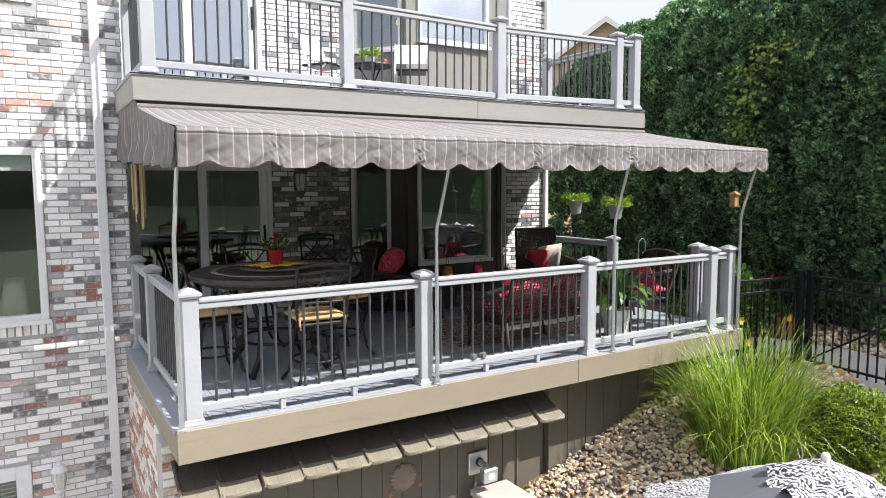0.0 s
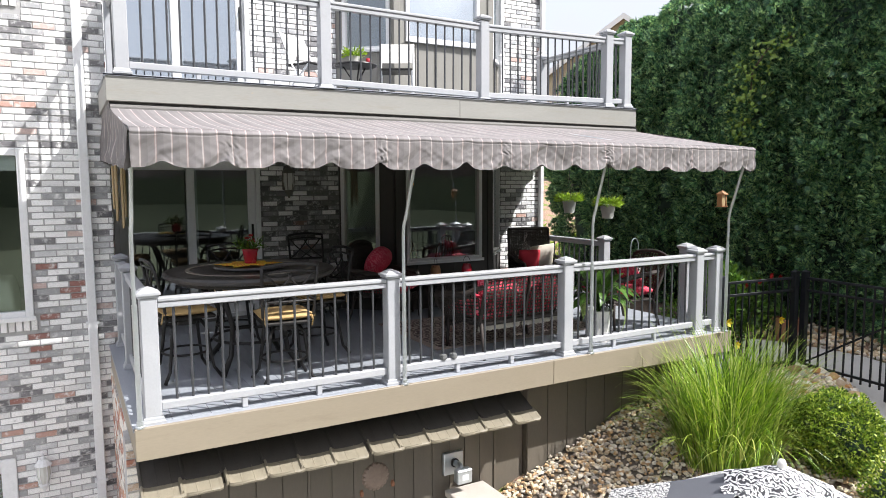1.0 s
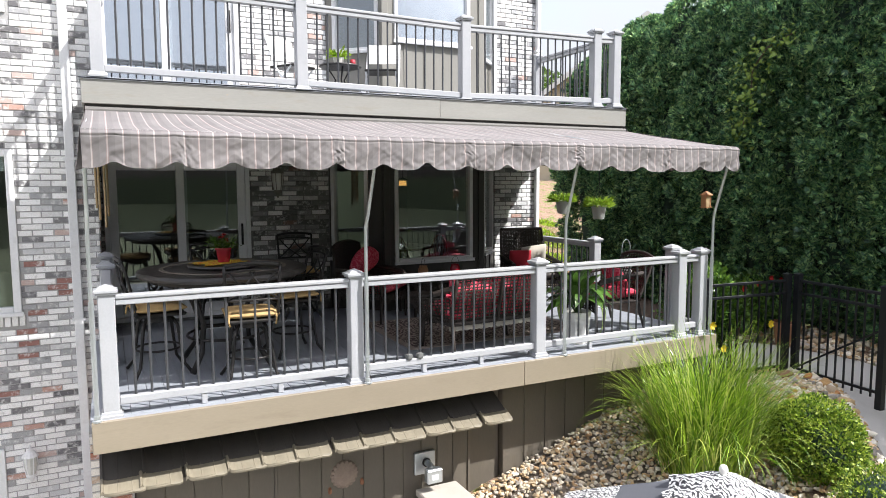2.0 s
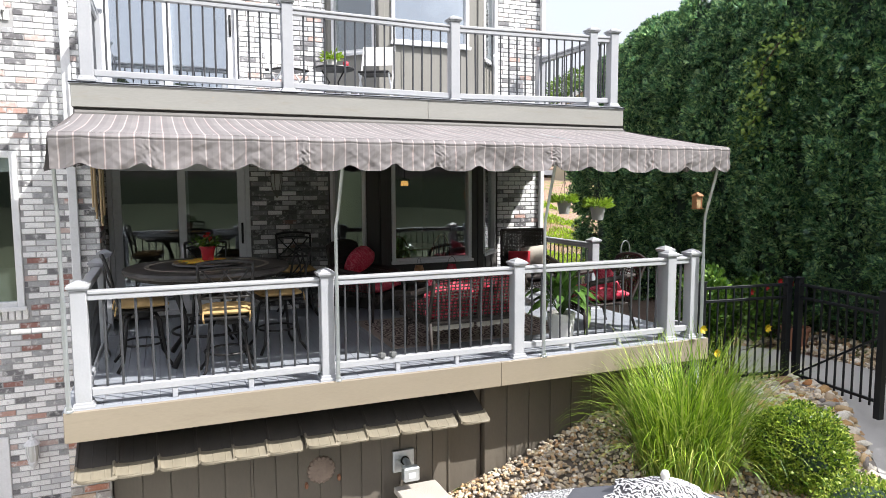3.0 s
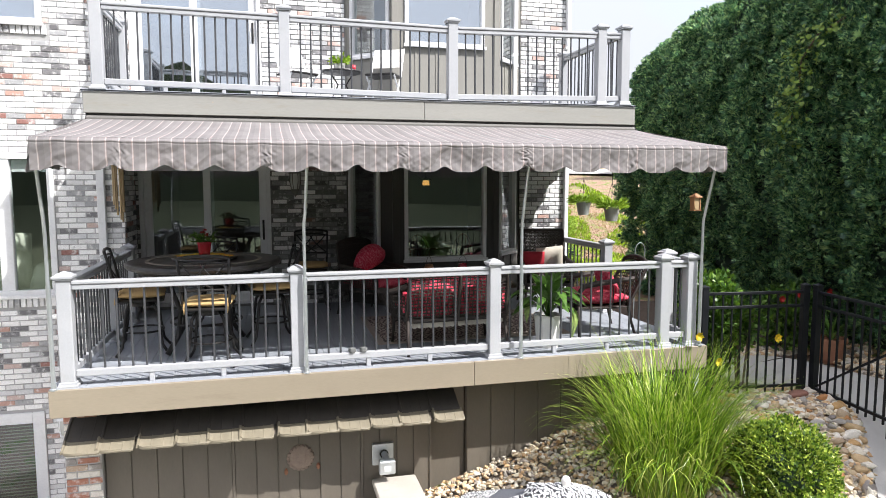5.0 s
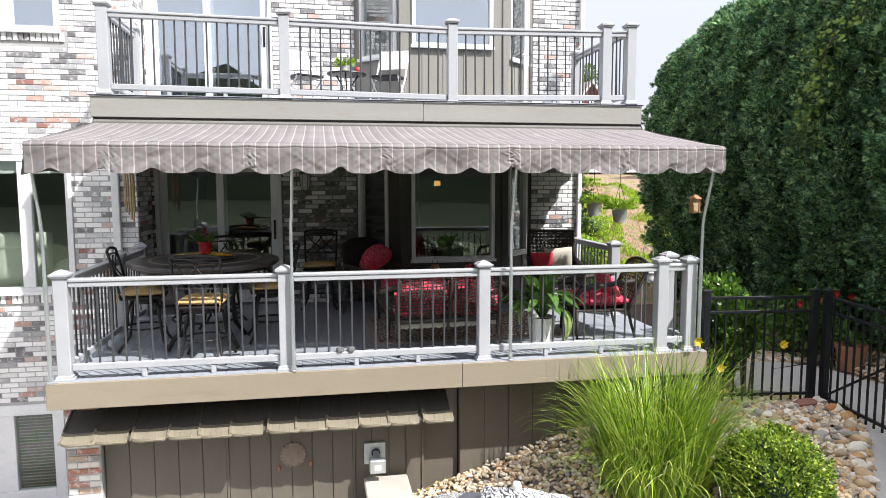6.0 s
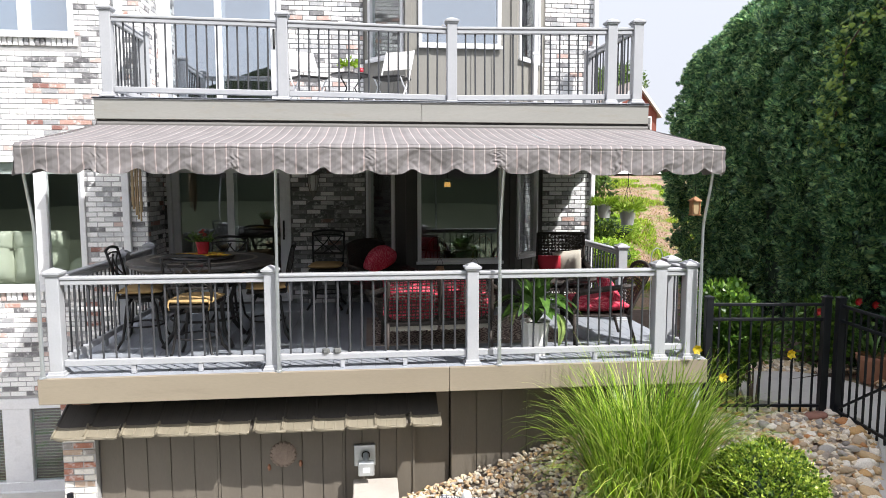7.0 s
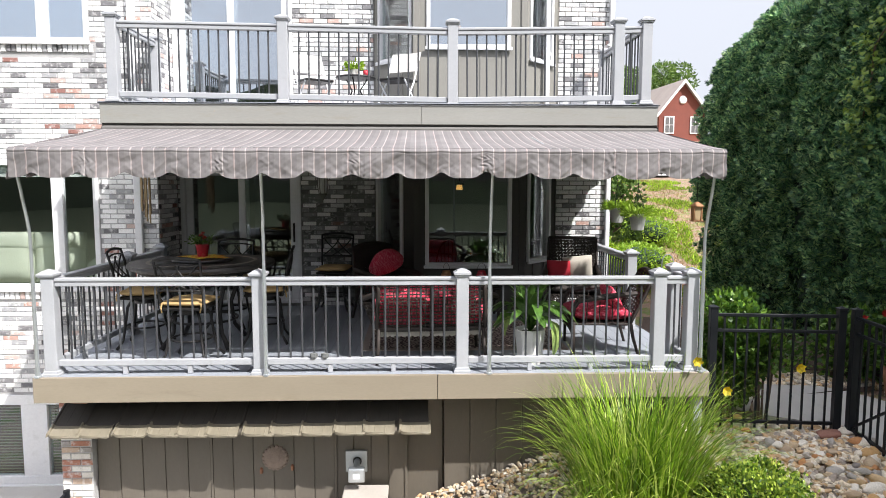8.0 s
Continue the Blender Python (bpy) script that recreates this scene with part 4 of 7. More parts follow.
def canopy_point(x, s):
    sag = 0.022 * math.sin(math.pi * s) * (1 + 0.4 * math.sin(2 * math.pi * (x - 0.7) / 2.16))
    ripple = 0.004 * math.sin(x * 33.4) * math.sin(math.pi * min(1, s * 1.2))
    return (x, AY1 + (AY0 - AY1) * s, AZ1 + (AZ0 - AZ1) * s - sag + ripple + 0.012 * math.sin(s * math.pi * 0.5) + 0.006 * noise.noise((x * 2.2, s * 3.0, 0.0)) * math.sin(math.pi * s))


cloth("canopy", [[canopy_point(x, s / 14) for x in cols] for s in range(15)], [x / STRIPE for x in cols], awning)


def valance_point(x, v):
    """v runs from the front bar (0) to the scalloped hem (1)."""
    k = (x - AX0) / (AX1 - AX0) * 16
    off = (k % 1.0) - 0.5
    hem = 0.274 - 0.050 * math.exp(-(off / (0.17 + 0.03 * noise.noise((x * 1.1, 0, 8.0)))) ** 2) * (1 + 0.5 * noise.noise((x * 1.7, 0, 1.0)))
    bunch = sum(math.exp(-((x - seam) / 0.075) ** 2) for seam in (1.38, 2.55, 3.75, 4.95, 6.10))
    fold = 0.040 * noise.noise((x * 2.6, v * 0.8, 3.0)) + 0.026 * noise.noise((x * 8.0 + 1.5 * v, v * 1.2, 9.0)) + 0.006 * noise.noise((x * 26.0 + 9.0 * v, v * 3.0, 4.0)) + 0.010 * noise.noise((x * 9.0 + 3.4 * v, v * 2.2, 12.0)) + 0.006 * noise.noise((x * 15.0 - 5.0 * v, v * 2.6, 15.0)) + 0.009 * bunch * math.sin(x * 110 + 7 * noise.noise((x * 6, v * 5, 1)))
    drop = 0.012 * v * noise.noise((x * 0.9, 0, 5.0))
    band = 0.010 * smooth(0.06, 0.02, abs(v - 0.10)) - 0.008 * smooth(0.02, 0.0, abs(v - 0.17))
    return (x + 0.008 * v * noise.noise((x * 4, v * 2, 7.0)), AY0 - 0.012 - band - 0.030 * min(1.0, 6.0 * v) + v * 0.025 * noise.noise((x * 0.8, 0.2, 2.0)) + fold * v ** 0.6, AZ0 + 0.010 - hem * v + drop)


cloth("valance", [[valance_point(x, v / 36) for x in cols] for v in range(37)], [x / STRIPE for x in cols], awning, "scalloped striped valance")
for sx, sgn in ((AX0, -1), (AX1, 1)):
    # right valance is run on to the wall, unseen, to shade the brick there
    back_y = WY - 0.03 if sgn < 0 else BY - 0.03
    yy = [AY0 + (back_y - AY0) * i / 110 for i in range(111)]
    rows = []
    for v in range(11):
        row = []
        for y in yy:
            s = min(1.0, (AY1 - y) / (AY1 - AY0)) if y < AY1 else 0.0
            ztop = AZ1 + (AZ0 - AZ1) * s + 0.088 * min(1.0, max(0.0, (y - AY1) / 0.05))
            hem = ztop - 1.885 - 0.042 * (y - AY0) - 0.03 * abs(math.sin(math.pi * (y - AY0) / 0.33))
            w = v / 10
            fold = 0.030 * math.sin(y * 31 + 4 * noise.noise((y * 2, w, 2))) * w + 0.045 * noise.noise((y * 4, w * 1.8, 6.0)) * w + 0.015 * noise.noise((y * 14, w * 6, 3.0)) * w
            row.append((sx + fold + sgn * 0.007, y, ztop - hem * w))
        rows.append(row)
    cloth("side_valance", rows, [y / STRIPE for y in yy], awning)
bm = bmesh.new()
tube(bm, [(AX0 + 0.03, AY0 + 0.060, AZ0 - 0.030), (AX1 - 0.03, AY0 + 0.060, AZ0 - 0.030)], 0.016)
part("front_bar", bm, M_STEEL, awning, "galvanised front bar")
bm = bmesh.new()
tube(bm, [(AX0, AY1 + 0.05, AZ1 + 0.010), (AX1, AY1 + 0.05, AZ1 + 0.010)], 0.034, 12)
part("roller", bm, M_SOFFIT, awning, "dark painted roller tube under the fascia")
# added board closes the gap above the roller so no sun leaks through
part("mounting_board", boxes((AX0, AX1, 6.738, 6.768, 2.43, 2.553)), M_SOFFIT, awning, "dark board added to block sun above the roller")
for x in (AX0 + 0.02, 2.3, 3.95, 5.6, AX1 - 0.02):
    bm = bmesh.new()
    tube(bm, [(x, AY0 + 0.02, AZ0 - 0.02), (x, AY1, AZ1 - 0.035)], 0.012)
    part("rafter_bar", bm, M_STEEL, awning)
for xf, xt in ((0.700, 0.715), (2.865, 2.905), (5.03, 5.03), (7.13, 7.13)):
    bm = bmesh.new()
    tube(bm, [(xf, 5.11, 0.0), (xf, 5.11, 0.92)], 0.0190, 12)
    pole = part("pole", bm, M_STEEL, awning, "bent galvanised steel pole")
    bm = bmesh.new()
    tube(bm, [(xf, 5.11, 0.90), (xf, 5.11, 1.34), (xf, 5.10, 1.42), (xf + (xt - xf) * 0.3, 5.07, 1.52), (xt, AY0 + 0.02, AZ0 - 0.03)], 0.0150, 12)
    part("upper_pole", bm, M_STEEL, pole)
    part("pole_foot", lathe(bmesh.new(), [(0.0, 0.0), (0.036, 0.0), (0.036, 0.012), (0.024, 0.018), (0.024, 0.05), (0.0, 0.052)], 12, Matrix.Translation((xf, 5.11, 0.0))), M_STEEL, pole)

# ---- below the deck: taupe siding, pent roof ----
SY = 5.69
RIGHT_Y = 5.655


def siding(name, x0, x1, y, z0, z1, w, label):
    wall = setting(part(name, boxes((x0, x1, y, y + 0.15, z0, z1)), M_SIDING), label, "wall")
    n = max(1, round((x1 - x0) / w))
    for i in range(n):
        a, b = x0 + (x1 - x0) * i / n, x0 + (x1 - x0) * (i + 1) / n
        part("siding_board", boxes((a + 0.004, b - 0.004, y - 0.014, y - 0.001, z0, z1), bevel=0.003), M_SIDING, wall)
    return wall


siding("wall_store_left", 0.945, 2.13, SY, -2.5, -0.25, 0.245, "taupe board siding of the store under the deck")
siding("wall_store_right", 2.15, 3.44, SY, -2.5, -0.25, 0.215, "taupe board doors of the store under the deck")
siding("wall_store_end", 3.46, 4.20, SY + 0.01, -2.5, -0.25, 0.185, "taupe board siding beside the conduit box")
siding("wall_under_panel", 4.21, 4.60, SY + 0.035, -2.5, -0.25, 0.40, "flat taupe panel under the deck")
siding("wall_under", 4.61, 7.12, RIGHT_Y, -2.5, -0.25, 0.265, "taupe board siding under the deck")
for x in (2.14, 3.45, 4.205):
    setting(part("trim", boxes((x - 0.012, x + 0.012, SY - 0.022, SY + 0.1, -2.44, -0.25)), M_SIDING), "dark taupe batten of the store", "trim")
setting(part("wall_under_west", boxes((0.75, 0.93, SY + 0.16, WY - 0.005, -2.5, -0.25)), M_MORTAR), "brick side wall under the deck", "wall")
setting(part("wall_under_east", boxes((7.0, 7.12, RIGHT_Y + 0.152, BY - 0.005, -2.5, -0.25)), M_SIDING), "taupe end wall under the deck", "wall")
tagged(part("support_post", boxes((7.10, 7.19, 5.16, 5.25, -1.1, -0.25), bevel=0.006), M_RAIL), "pale grey post under the deck's corner", "post")

pent = thing("pent_roof", "small pent roof of tan painted shakes over the store doors", "roof", kind="structure")
PX0, PX1, NSH = 0.70, 4.44, 12
mesh_part("roof_board", [(PX0, 5.26, -0.645), (PX1 - 0.02, 5.26, -0.645), (PX1 - 0.02, SY - 0.016, -0.435), (PX0, SY - 0.016, -0.435),
                         (PX0, 5.26, -0.62), (PX1 - 0.02, 5.26, -0.62), (PX1 - 0.02, SY - 0.016, -0.41), (PX0, SY - 0.016, -0.41)],
          [(0, 3, 2, 1), (4, 5, 6, 7), (0, 1, 5, 4), (1, 2, 6, 5), (2, 3, 7, 6), (3, 0, 4, 7)], M_SIDING, pent)


def shake_piece(line, edge):
    """One lapped shake: a slightly dished sheet whose left edge rolls up over its neighbour."""
    w = (PX1 - PX0) / NSH
    a, b = w * 0.35, w * 0.68
    prof = [(-0.012, 0.014), (-0.006, 0.027), (0.008, 0.028), (0.016, 0.012), (0.045, 0.004), (a, 0.001), (a + 0.006, 0.004), (a + 0.012, 0.001), (b, 0.002), (b + 0.006, 0.005),
            (b + 0.012, 0.002), (w - 0.03, 0.004), (w, 0.010)]
    bm = bmesh.new()
    rows = []
    for s, (y, z) in enumerate(line):
        rows.append([bm.verts.new((x, y + edge * (0.010 * math.sin(x * 17 + 1) + 0.005 * math.sin(x * 61)) * (s == 0), z + h - edge * 0.004 * (s == 0) * math.sin(x * 23))) for x, h in prof])
    under = [[bm.verts.new(v.co + Vector((0, 0.006, -0.016))) for v in row] for row in rows]
    n = len(prof)
    for a, b in zip(rows, rows[1:]):
        for i in range(n - 1):
            bm.faces.new((a[i], a[i + 1], b[i + 1], b[i]))
    for a, b in zip(under, under[1:]):
        for i in range(n - 1):
            bm.faces.new((a[i + 1], a[i], b[i], b[i + 1]))
    for i in range(n - 1):
        bm.faces.new((rows[0][i + 1], rows[0][i], under[0][i], under[0][i + 1]))
    for a, b, c, d in zip(rows, rows[1:], under, under[1:]):
        bm.faces.new((a[0], b[0], d[0], c[0]))
        bm.faces.new((b[-1], a[-1], c[-1], d[-1]))
    return bm


EAVE_LINE = ((5.196, -0.634), (5.204, -0.619), (5.26, -0.592), (5.335, -0.554))
# upper panels take a dark colour for the deck's shade over the shakes
UPPER_LINE = ((5.322, -0.557), (5.50, -0.466), (SY - 0.018, -0.381))
first = part("shake", shake_piece(EAVE_LINE, 1.0), M_SHAKE, pent)
shade_panel = part("upper_panel", shake_piece(UPPER_LINE, 0.0), M_SHADEPANEL, pent, "upper roof panel in a dark colour that stands for the deck's shade")
shade_panel.location.x = PX0
first.location.x = PX0
rs = random.Random(5)
for i in range(1, NSH):
    ob = new("shake", first.data)
    ob.parent = pent
    ob.location = (PX0 + (PX1 - PX0) * i / NSH, rs.uniform(-0.008, 0.008), rs.uniform(-0.003, 0.003))
    ob.rotation_euler = (0, rs.uniform(-0.006, 0.006), rs.uniform(-0.006, 0.006))
    ob = new("upper_panel", shade_panel.data)
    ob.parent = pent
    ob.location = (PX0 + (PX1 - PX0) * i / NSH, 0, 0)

# retaining wall with a pale cap beside the stone bed
ret = thing("retaining_wall", "low block retaining wall with a pale cast-stone cap", "retaining wall", kind="structure")
for j in range(6):
    for i in range(5):
        y1 = 5.62 - 0.40 * i - (0.2 if j % 2 else 0)
        part("block", boxes((3.60, 3.95, y1 - 0.392, min(5.62, y1), -2.44 + 0.17 * j, -2.44 + 0.17 * j + 0.163), bevel=0.012), M_CAP, ret)
for i in range(4):
    part("cap_stone", boxes((3.55, 4.02, 5.62 - 0.6 * (i + 1) + 0.004, 5.62 - 0.6 * i, -1.42, -1.35), bevel=0.010), M_CAP, ret)


# ---- lower deck furniture ----
def bar_chair():
    """A swivel counter chair: round-bar legs, ring footrest, crossed-lattice back, tied cushion. It faces +y."""
    c = thing("bar_chair", "dark bronze counter-height patio chair with a mustard cushion", "chair", group="chairs at the patio table")
    legs = []
    for sx in (-1, 1):
        for sy in (-1, 1):
            bm = bmesh.new()
            pts = [(sx * 0.10, sy * 0.10, 0.555), (sx * 0.15, sy * 0.15, 0.47), (sx * 0.17, sy * 0.17, 0.28), (sx * 0.195, sy * 0.195, 0.10), (sx * 0.25, sy * 0.25, 0.012)]
            tube(bm, pts, [0.016, 0.016, 0.015, 0.014, 0.017], 8)
            part("leg", bm, M_BRONZE, c, smooth=True)
    bm = bmesh.new()
    tube(bm, [(0.205 * math.cos(w), 0.205 * math.sin(w), 0.24) for w in (2 * math.pi * i / 24 for i in range(24))], 0.011, 8, True)
    part("footrest", bm, M_BRONZE, c, smooth=True)
    bm = bmesh.new()
    lathe(bm, [(0.0, 0.50), (0.11, 0.50), (0.12, 0.53), (0.12, 0.565), (0.0, 0.565)], 16)
    box(bm, -0.225, 0.225, -0.22, 0.225, 0.565, 0.598, 0.012)
    part("seat_frame", bm, M_BRONZE, c)
    part("cushion", cushion(bmesh.new(), 0, 0.0, 0.637, 0.46, 0.46, 0.085), M_YELLOW, c, "mustard canvas seat cushion", smooth=True)
    for sx in (-1, 1):
        bm = bmesh.new()
        tube(bm, [(sx * 0.20, -0.235, 0.635), (sx * 0.20, -0.20, 0.638), (sx * 0.17, -0.185, 0.66)], 0.012, 6)
        tube(bm, [(sx * 0.20, -0.232, 0.640), (sx * 0.205, -0.243, 0.60), (sx * 0.195, -0.248, 0.55)], 0.008, 6)
        part("cushion_tie", bm, M_YELLOW, c)
    for sx in (-1, 1):
        bm = bmesh.new()
        tube(bm, [(sx * 0.215, -0.21, 0.58), (sx * 0.225, -0.235, 0.75), (sx * 0.23, -0.275, 0.95), (sx * 0.235, -0.315, 1.09)], 0.014, 8)
        part("back_post", bm, M_BRONZE, c, smooth=True)
    bm = bmesh.new()
    tube(bm, arc((-0.235, -0.315, 1.09), (0.235, -0.315, 1.09), (0, -0.02, 0.025)), 0.016, 8)
    part("top_bar", bm, M_BRONZE, c, smooth=True)
    part("back_bar", tube(bmesh.new(), arc((-0.233, -0.30, 1.035), (0.233, -0.30, 1.035), (0, -0.02, 0.02)), 0.010, 8), M_BRONZE, c, smooth=True)
    part("back_bar", tube(bmesh.new(), arc((-0.226, -0.25, 0.78), (0.226, -0.25, 0.78), (0, -0.02, 0)), 0.012, 8), M_BRONZE, c, smooth=True)
    for a, b in ((-0.22, 0.02), (-0.08, 0.20), (0.08, -0.20), (0.22, -0.02)):
        part("lattice_bar", tube(bmesh.new(), arc((a, -0.255, 0.785), (b, -0.302, 1.035), (0.03 if b > a else -0.03, -0.022, 0)), 0.009, 6), M_BRONZE, c, smooth=True)
    return c


TX, TY = 1.86, 6.48
chair = bar_chair()
chair.matrix_basis = pose(1.96, 5.72, 0, 0, 0, -4)
for x, y, rz in ((1.22, 6.40, -84), (2.55, 6.56, 98), (1.90, 7.42, 178)):
    copy_thing(chair, pose(x, y, 0, 0, 0, rz))
spare = copy_thing(chair, pose(3.12, 8.45, 0, 0, 0, 176))
spare["label"] = "dark bronze counter chair with mustard cushion against the brick wall"

table = thing("patio_table", "large round counter-height patio table with a dark stone top", "table", pose(TX, TY, 0))
part("tabletop", lathe(bmesh.new(), [(0.0, 0.895), (0.74, 0.895), (0.79, 0.905), (0.81, 0.932), (0.803, 0.958), (0.775, 0.967), (0.0, 0.967)], 56), M_SLATE, table, smooth=False)
part("inlay_ring", lathe(bmesh.new(), [(0.565, 0.9672), (0.565, 0.971), (0.605, 0.971), (0.605, 0.9672)], 56), M_INLAY, table, "pale stone inlay ring")
part("apron", lathe(bmesh.new(), [(0.66, 0.86), (0.70, 0.86), (0.70, 0.894), (0.66, 0.894), (0.66, 0.86)], 40), M_BRONZE, table)
part("lazy_susan", lathe(bmesh.new(), [(0.0, 0.972), (0.33, 0.972), (0.345, 0.985), (0.34, 1.0), (0.0, 1.0)], 40), M_SLATE, table, "dark stone turntable")
for k in range(4):
    w = math.pi / 4 + k * math.pi / 2
    bm = bmesh.new()
    tube(bm, [(0.60 * math.cos(w), 0.60 * math.sin(w), 0.90), (0.46 * math.cos(w), 0.46 * math.sin(w), 0.74), (0.34 * math.cos(w), 0.34 * math.sin(w), 0.45),
              (0.38 * math.cos(w), 0.38 * math.sin(w), 0.18), (0.52 * math.cos(w), 0.52 * math.sin(w), 0.015)], [0.028, 0.026, 0.024, 0.024, 0.03], 8)
    part("leg", bm, M_BRONZE, table, smooth=True)
bm = bmesh.new()
tube(bm, [(0.37 * math.cos(w), 0.37 * math.sin(w), 0.30) for w in (2 * math.pi * i / 28 for i in range(28))], 0.014, 8, True)
part("stretcher_ring", bm, M_BRONZE, table)

rs = random.Random(11)
mat = thing("leaf_placemat", "yellow and orange leaf-shaped cloth mat under the red pot", "placemat", pose(TX, TY, 1.0))
for k in range(9):
    w = 2 * math.pi * k / 9 + rs.uniform(-0.2, 0.2)
    bm = bmesh.new()
    L = rs.uniform(0.26, 0.36)
    ribs = [(0.0, 0.0), (0.25, 0.07), (0.4, 0.055), (0.55, 0.085), (0.75, 0.05), (1.0, 0.0)]
    lo, hi = [], []
    for s, half in ribs:
        for lst, sg in ((lo, -1), (hi, 1)):
            lst.append(bm.verts.new((s * L * math.cos(w) - sg * half * math.sin(w), s * L * math.sin(w) + sg * half * math.cos(w), 0.003 + 0.0012 * k + 0.012 * s * abs(half) * 8)))
    for i in range(len(ribs) - 1):
        bm.faces.new((lo[i], lo[i + 1], hi[i + 1], hi[i]))
    bmesh.ops.remove_doubles(bm, verts=bm.verts, dist=1e-5)
    geo = bmesh.ops.extrude_face_region(bm, geom=bm.faces[:])
    bmesh.ops.translate(bm, verts=[e for e in geo["geom"] if isinstance(e, bmesh.types.BMVert)], vec=(0, 0, 0.003))
    part("leaf_patch", bm, M_MAT, mat)


def leaf_mesh(name, length, width, droop, material, fold=0.25, n=7, pointed=1.0):
    """One curved leaf that starts at the origin, rises along +y and droops."""
    verts, faces = [], []
    for i in range(n + 1):
        s = i / n
        half = width / 2 * (math.sin(math.pi * min(1, s ** 0.8)) ** 0.8 * (1 - 0.15 * s)) + 0.0015
        y, z = length * s * (1 - 0.15 * droop * s), -droop * length * 0.7 * s * s
        verts += [(-half, y, z + fold * half), (0, y, z), (half, y, z + fold * half)]
    for i in range(n):
        a = 3 * i
        faces += [(a, a + 1, a + 4, a + 3), (a + 1, a + 2, a + 5, a + 4)]
    me = bpy.data.meshes.new(name)
    me.from_pydata(verts, [], faces)
    me.materials.append(material)
    me.polygons.foreach_set("use_smooth", [True] * len(me.polygons))
    return me


def leaves(parent, mesh, rows, name="leaf"):
    for m in rows:
        ob = new(name, mesh)
        ob.parent = parent
        ob.matrix_basis = m


def cards(name, P, D, S, L, W, material, parent=None, label="", bend=0.0):
    """Many diamond leaves at once: places P, directions D, side vectors S, lengths L, widths W."""
    P, D, S = np.asarray(P), np.asarray(D), np.asarray(S)
    L, W = np.asarray(L)[:, None], np.asarray(W)[:, None]
    N = np.cross(D, S)
    mid = P + D * L * 0.45
    V = np.stack([P, mid + S * W * 0.5 + N * W * 0.12, P + D * L - N * L * bend, mid - S * W * 0.5 + N * W * 0.12], 1).reshape(-1, 3)
    n = len(P)
    me = bpy.data.meshes.new(name)
    me.vertices.add(4 * n)
    me.vertices.foreach_set("co", V.astype(np.float32).ravel())
    me.loops.add(4 * n)
    me.loops.foreach_set("vertex_index", np.arange(4 * n, dtype=np.int32))
    me.polygons.add(n)
    me.polygons.foreach_set("loop_start", np.arange(0, 4 * n, 4, dtype=np.int32))
    me.update(calc_edges=True)
    me.materials.append(material)
    ob = new(name, me)
    if parent is not None:
        ob.parent = parent
    if label:
        ob["label"] = label
    return ob


def unit(v):
    v = np.asarray(v, float)
    return v / np.maximum(np.linalg.norm(v, axis=-1, keepdims=True), 1e-9)


def sides_for(D, rng):
    r = unit(rng.normal(size=D.shape))
    return unit(np.cross(D, r))


# potted red plant on the table
pot = thing("potted_plant", "red glazed pot with a small red-flowered plant on the table", "plant", pose(TX, TY, 1.019) @ Matrix.Scale(0.74, 4))
part("pot", lathe(bmesh.new(), [(0.0, 0.0), (0.075, 0.0), (0.098, 0.165), (0.106, 0.165), (0.106, 0.19), (0.094, 0.19), (0.09, 0.17), (0.0, 0.17)], 28), M_REDPOT, pot, "glossy red pot", smooth=False)
part("soil", lathe(bmesh.new(), [(0.0, 0.171), (0.089, 0.171), (0.0, 0.18)], 16), M_SOIL, pot)
rng = np.random.default_rng(3)
n = 260
w = rng.uniform(0, 2 * np.pi, n)
D = unit(np.stack([np.cos(w), np.sin(w), rng.uniform(0.1, 1.6, n)], 1))
P = np.stack([np.cos(w) * 0.05, np.sin(w) * 0.05, np.full(n, 0.18)], 1) + D * rng.uniform(0.0, 0.17, n)[:, None]
cards("leaves", P, D, sides_for(D, rng), rng.uniform(0.03, 0.07, n), rng.uniform(0.012, 0.03, n), M_HIB, pot)
bm = bmesh.new()
for dx, dy, h in ((0.01, 0, 0.16), (-0.03, 0.02, 0.12), (0.04, -0.02, 0.10)):
    tube(bm, [(dx * 0.3, dy * 0.3, 0.18), (dx, dy, 0.18 + h)], 0.003, 5)
part("stem", bm, M_HIB, pot)
n = 40
base = np.array([[0.01, 0, 0.35], [-0.03, 0.02, 0.31], [0.04, -0.02, 0.29]])[rng.integers(0, 3, n)]
D = unit(rng.normal(size=(n, 3)) + [0, 0, 0.5])
cards("flower", base + D * 0.008, D, sides_for(D, rng), np.full(n, 0.035), np.full(n, 0.022), M_RPETAL, pot, "small red flowers")


def weave(bm, corners, nu, nv, r):
    """A woven panel between four corner curves: corners(u, v) gives a point; strands run both ways, over and under."""
    for i in range(nu + 1):
        u = i / nu
        tube(bm, [corners(u, j / (2 * nv), (0.6 * r if (i + j) % 2 else -0.6 * r)) for j in range(2 * nv + 1)], r, 4)
    for j in range(nv + 1):
        v = j / nv
        tube(bm, [corners(i / (2 * nu), v, (-0.6 * r if (i + j) % 2 else 0.6 * r)) for i in range(2 * nu + 1)], r * 1.25, 4)
    return bm


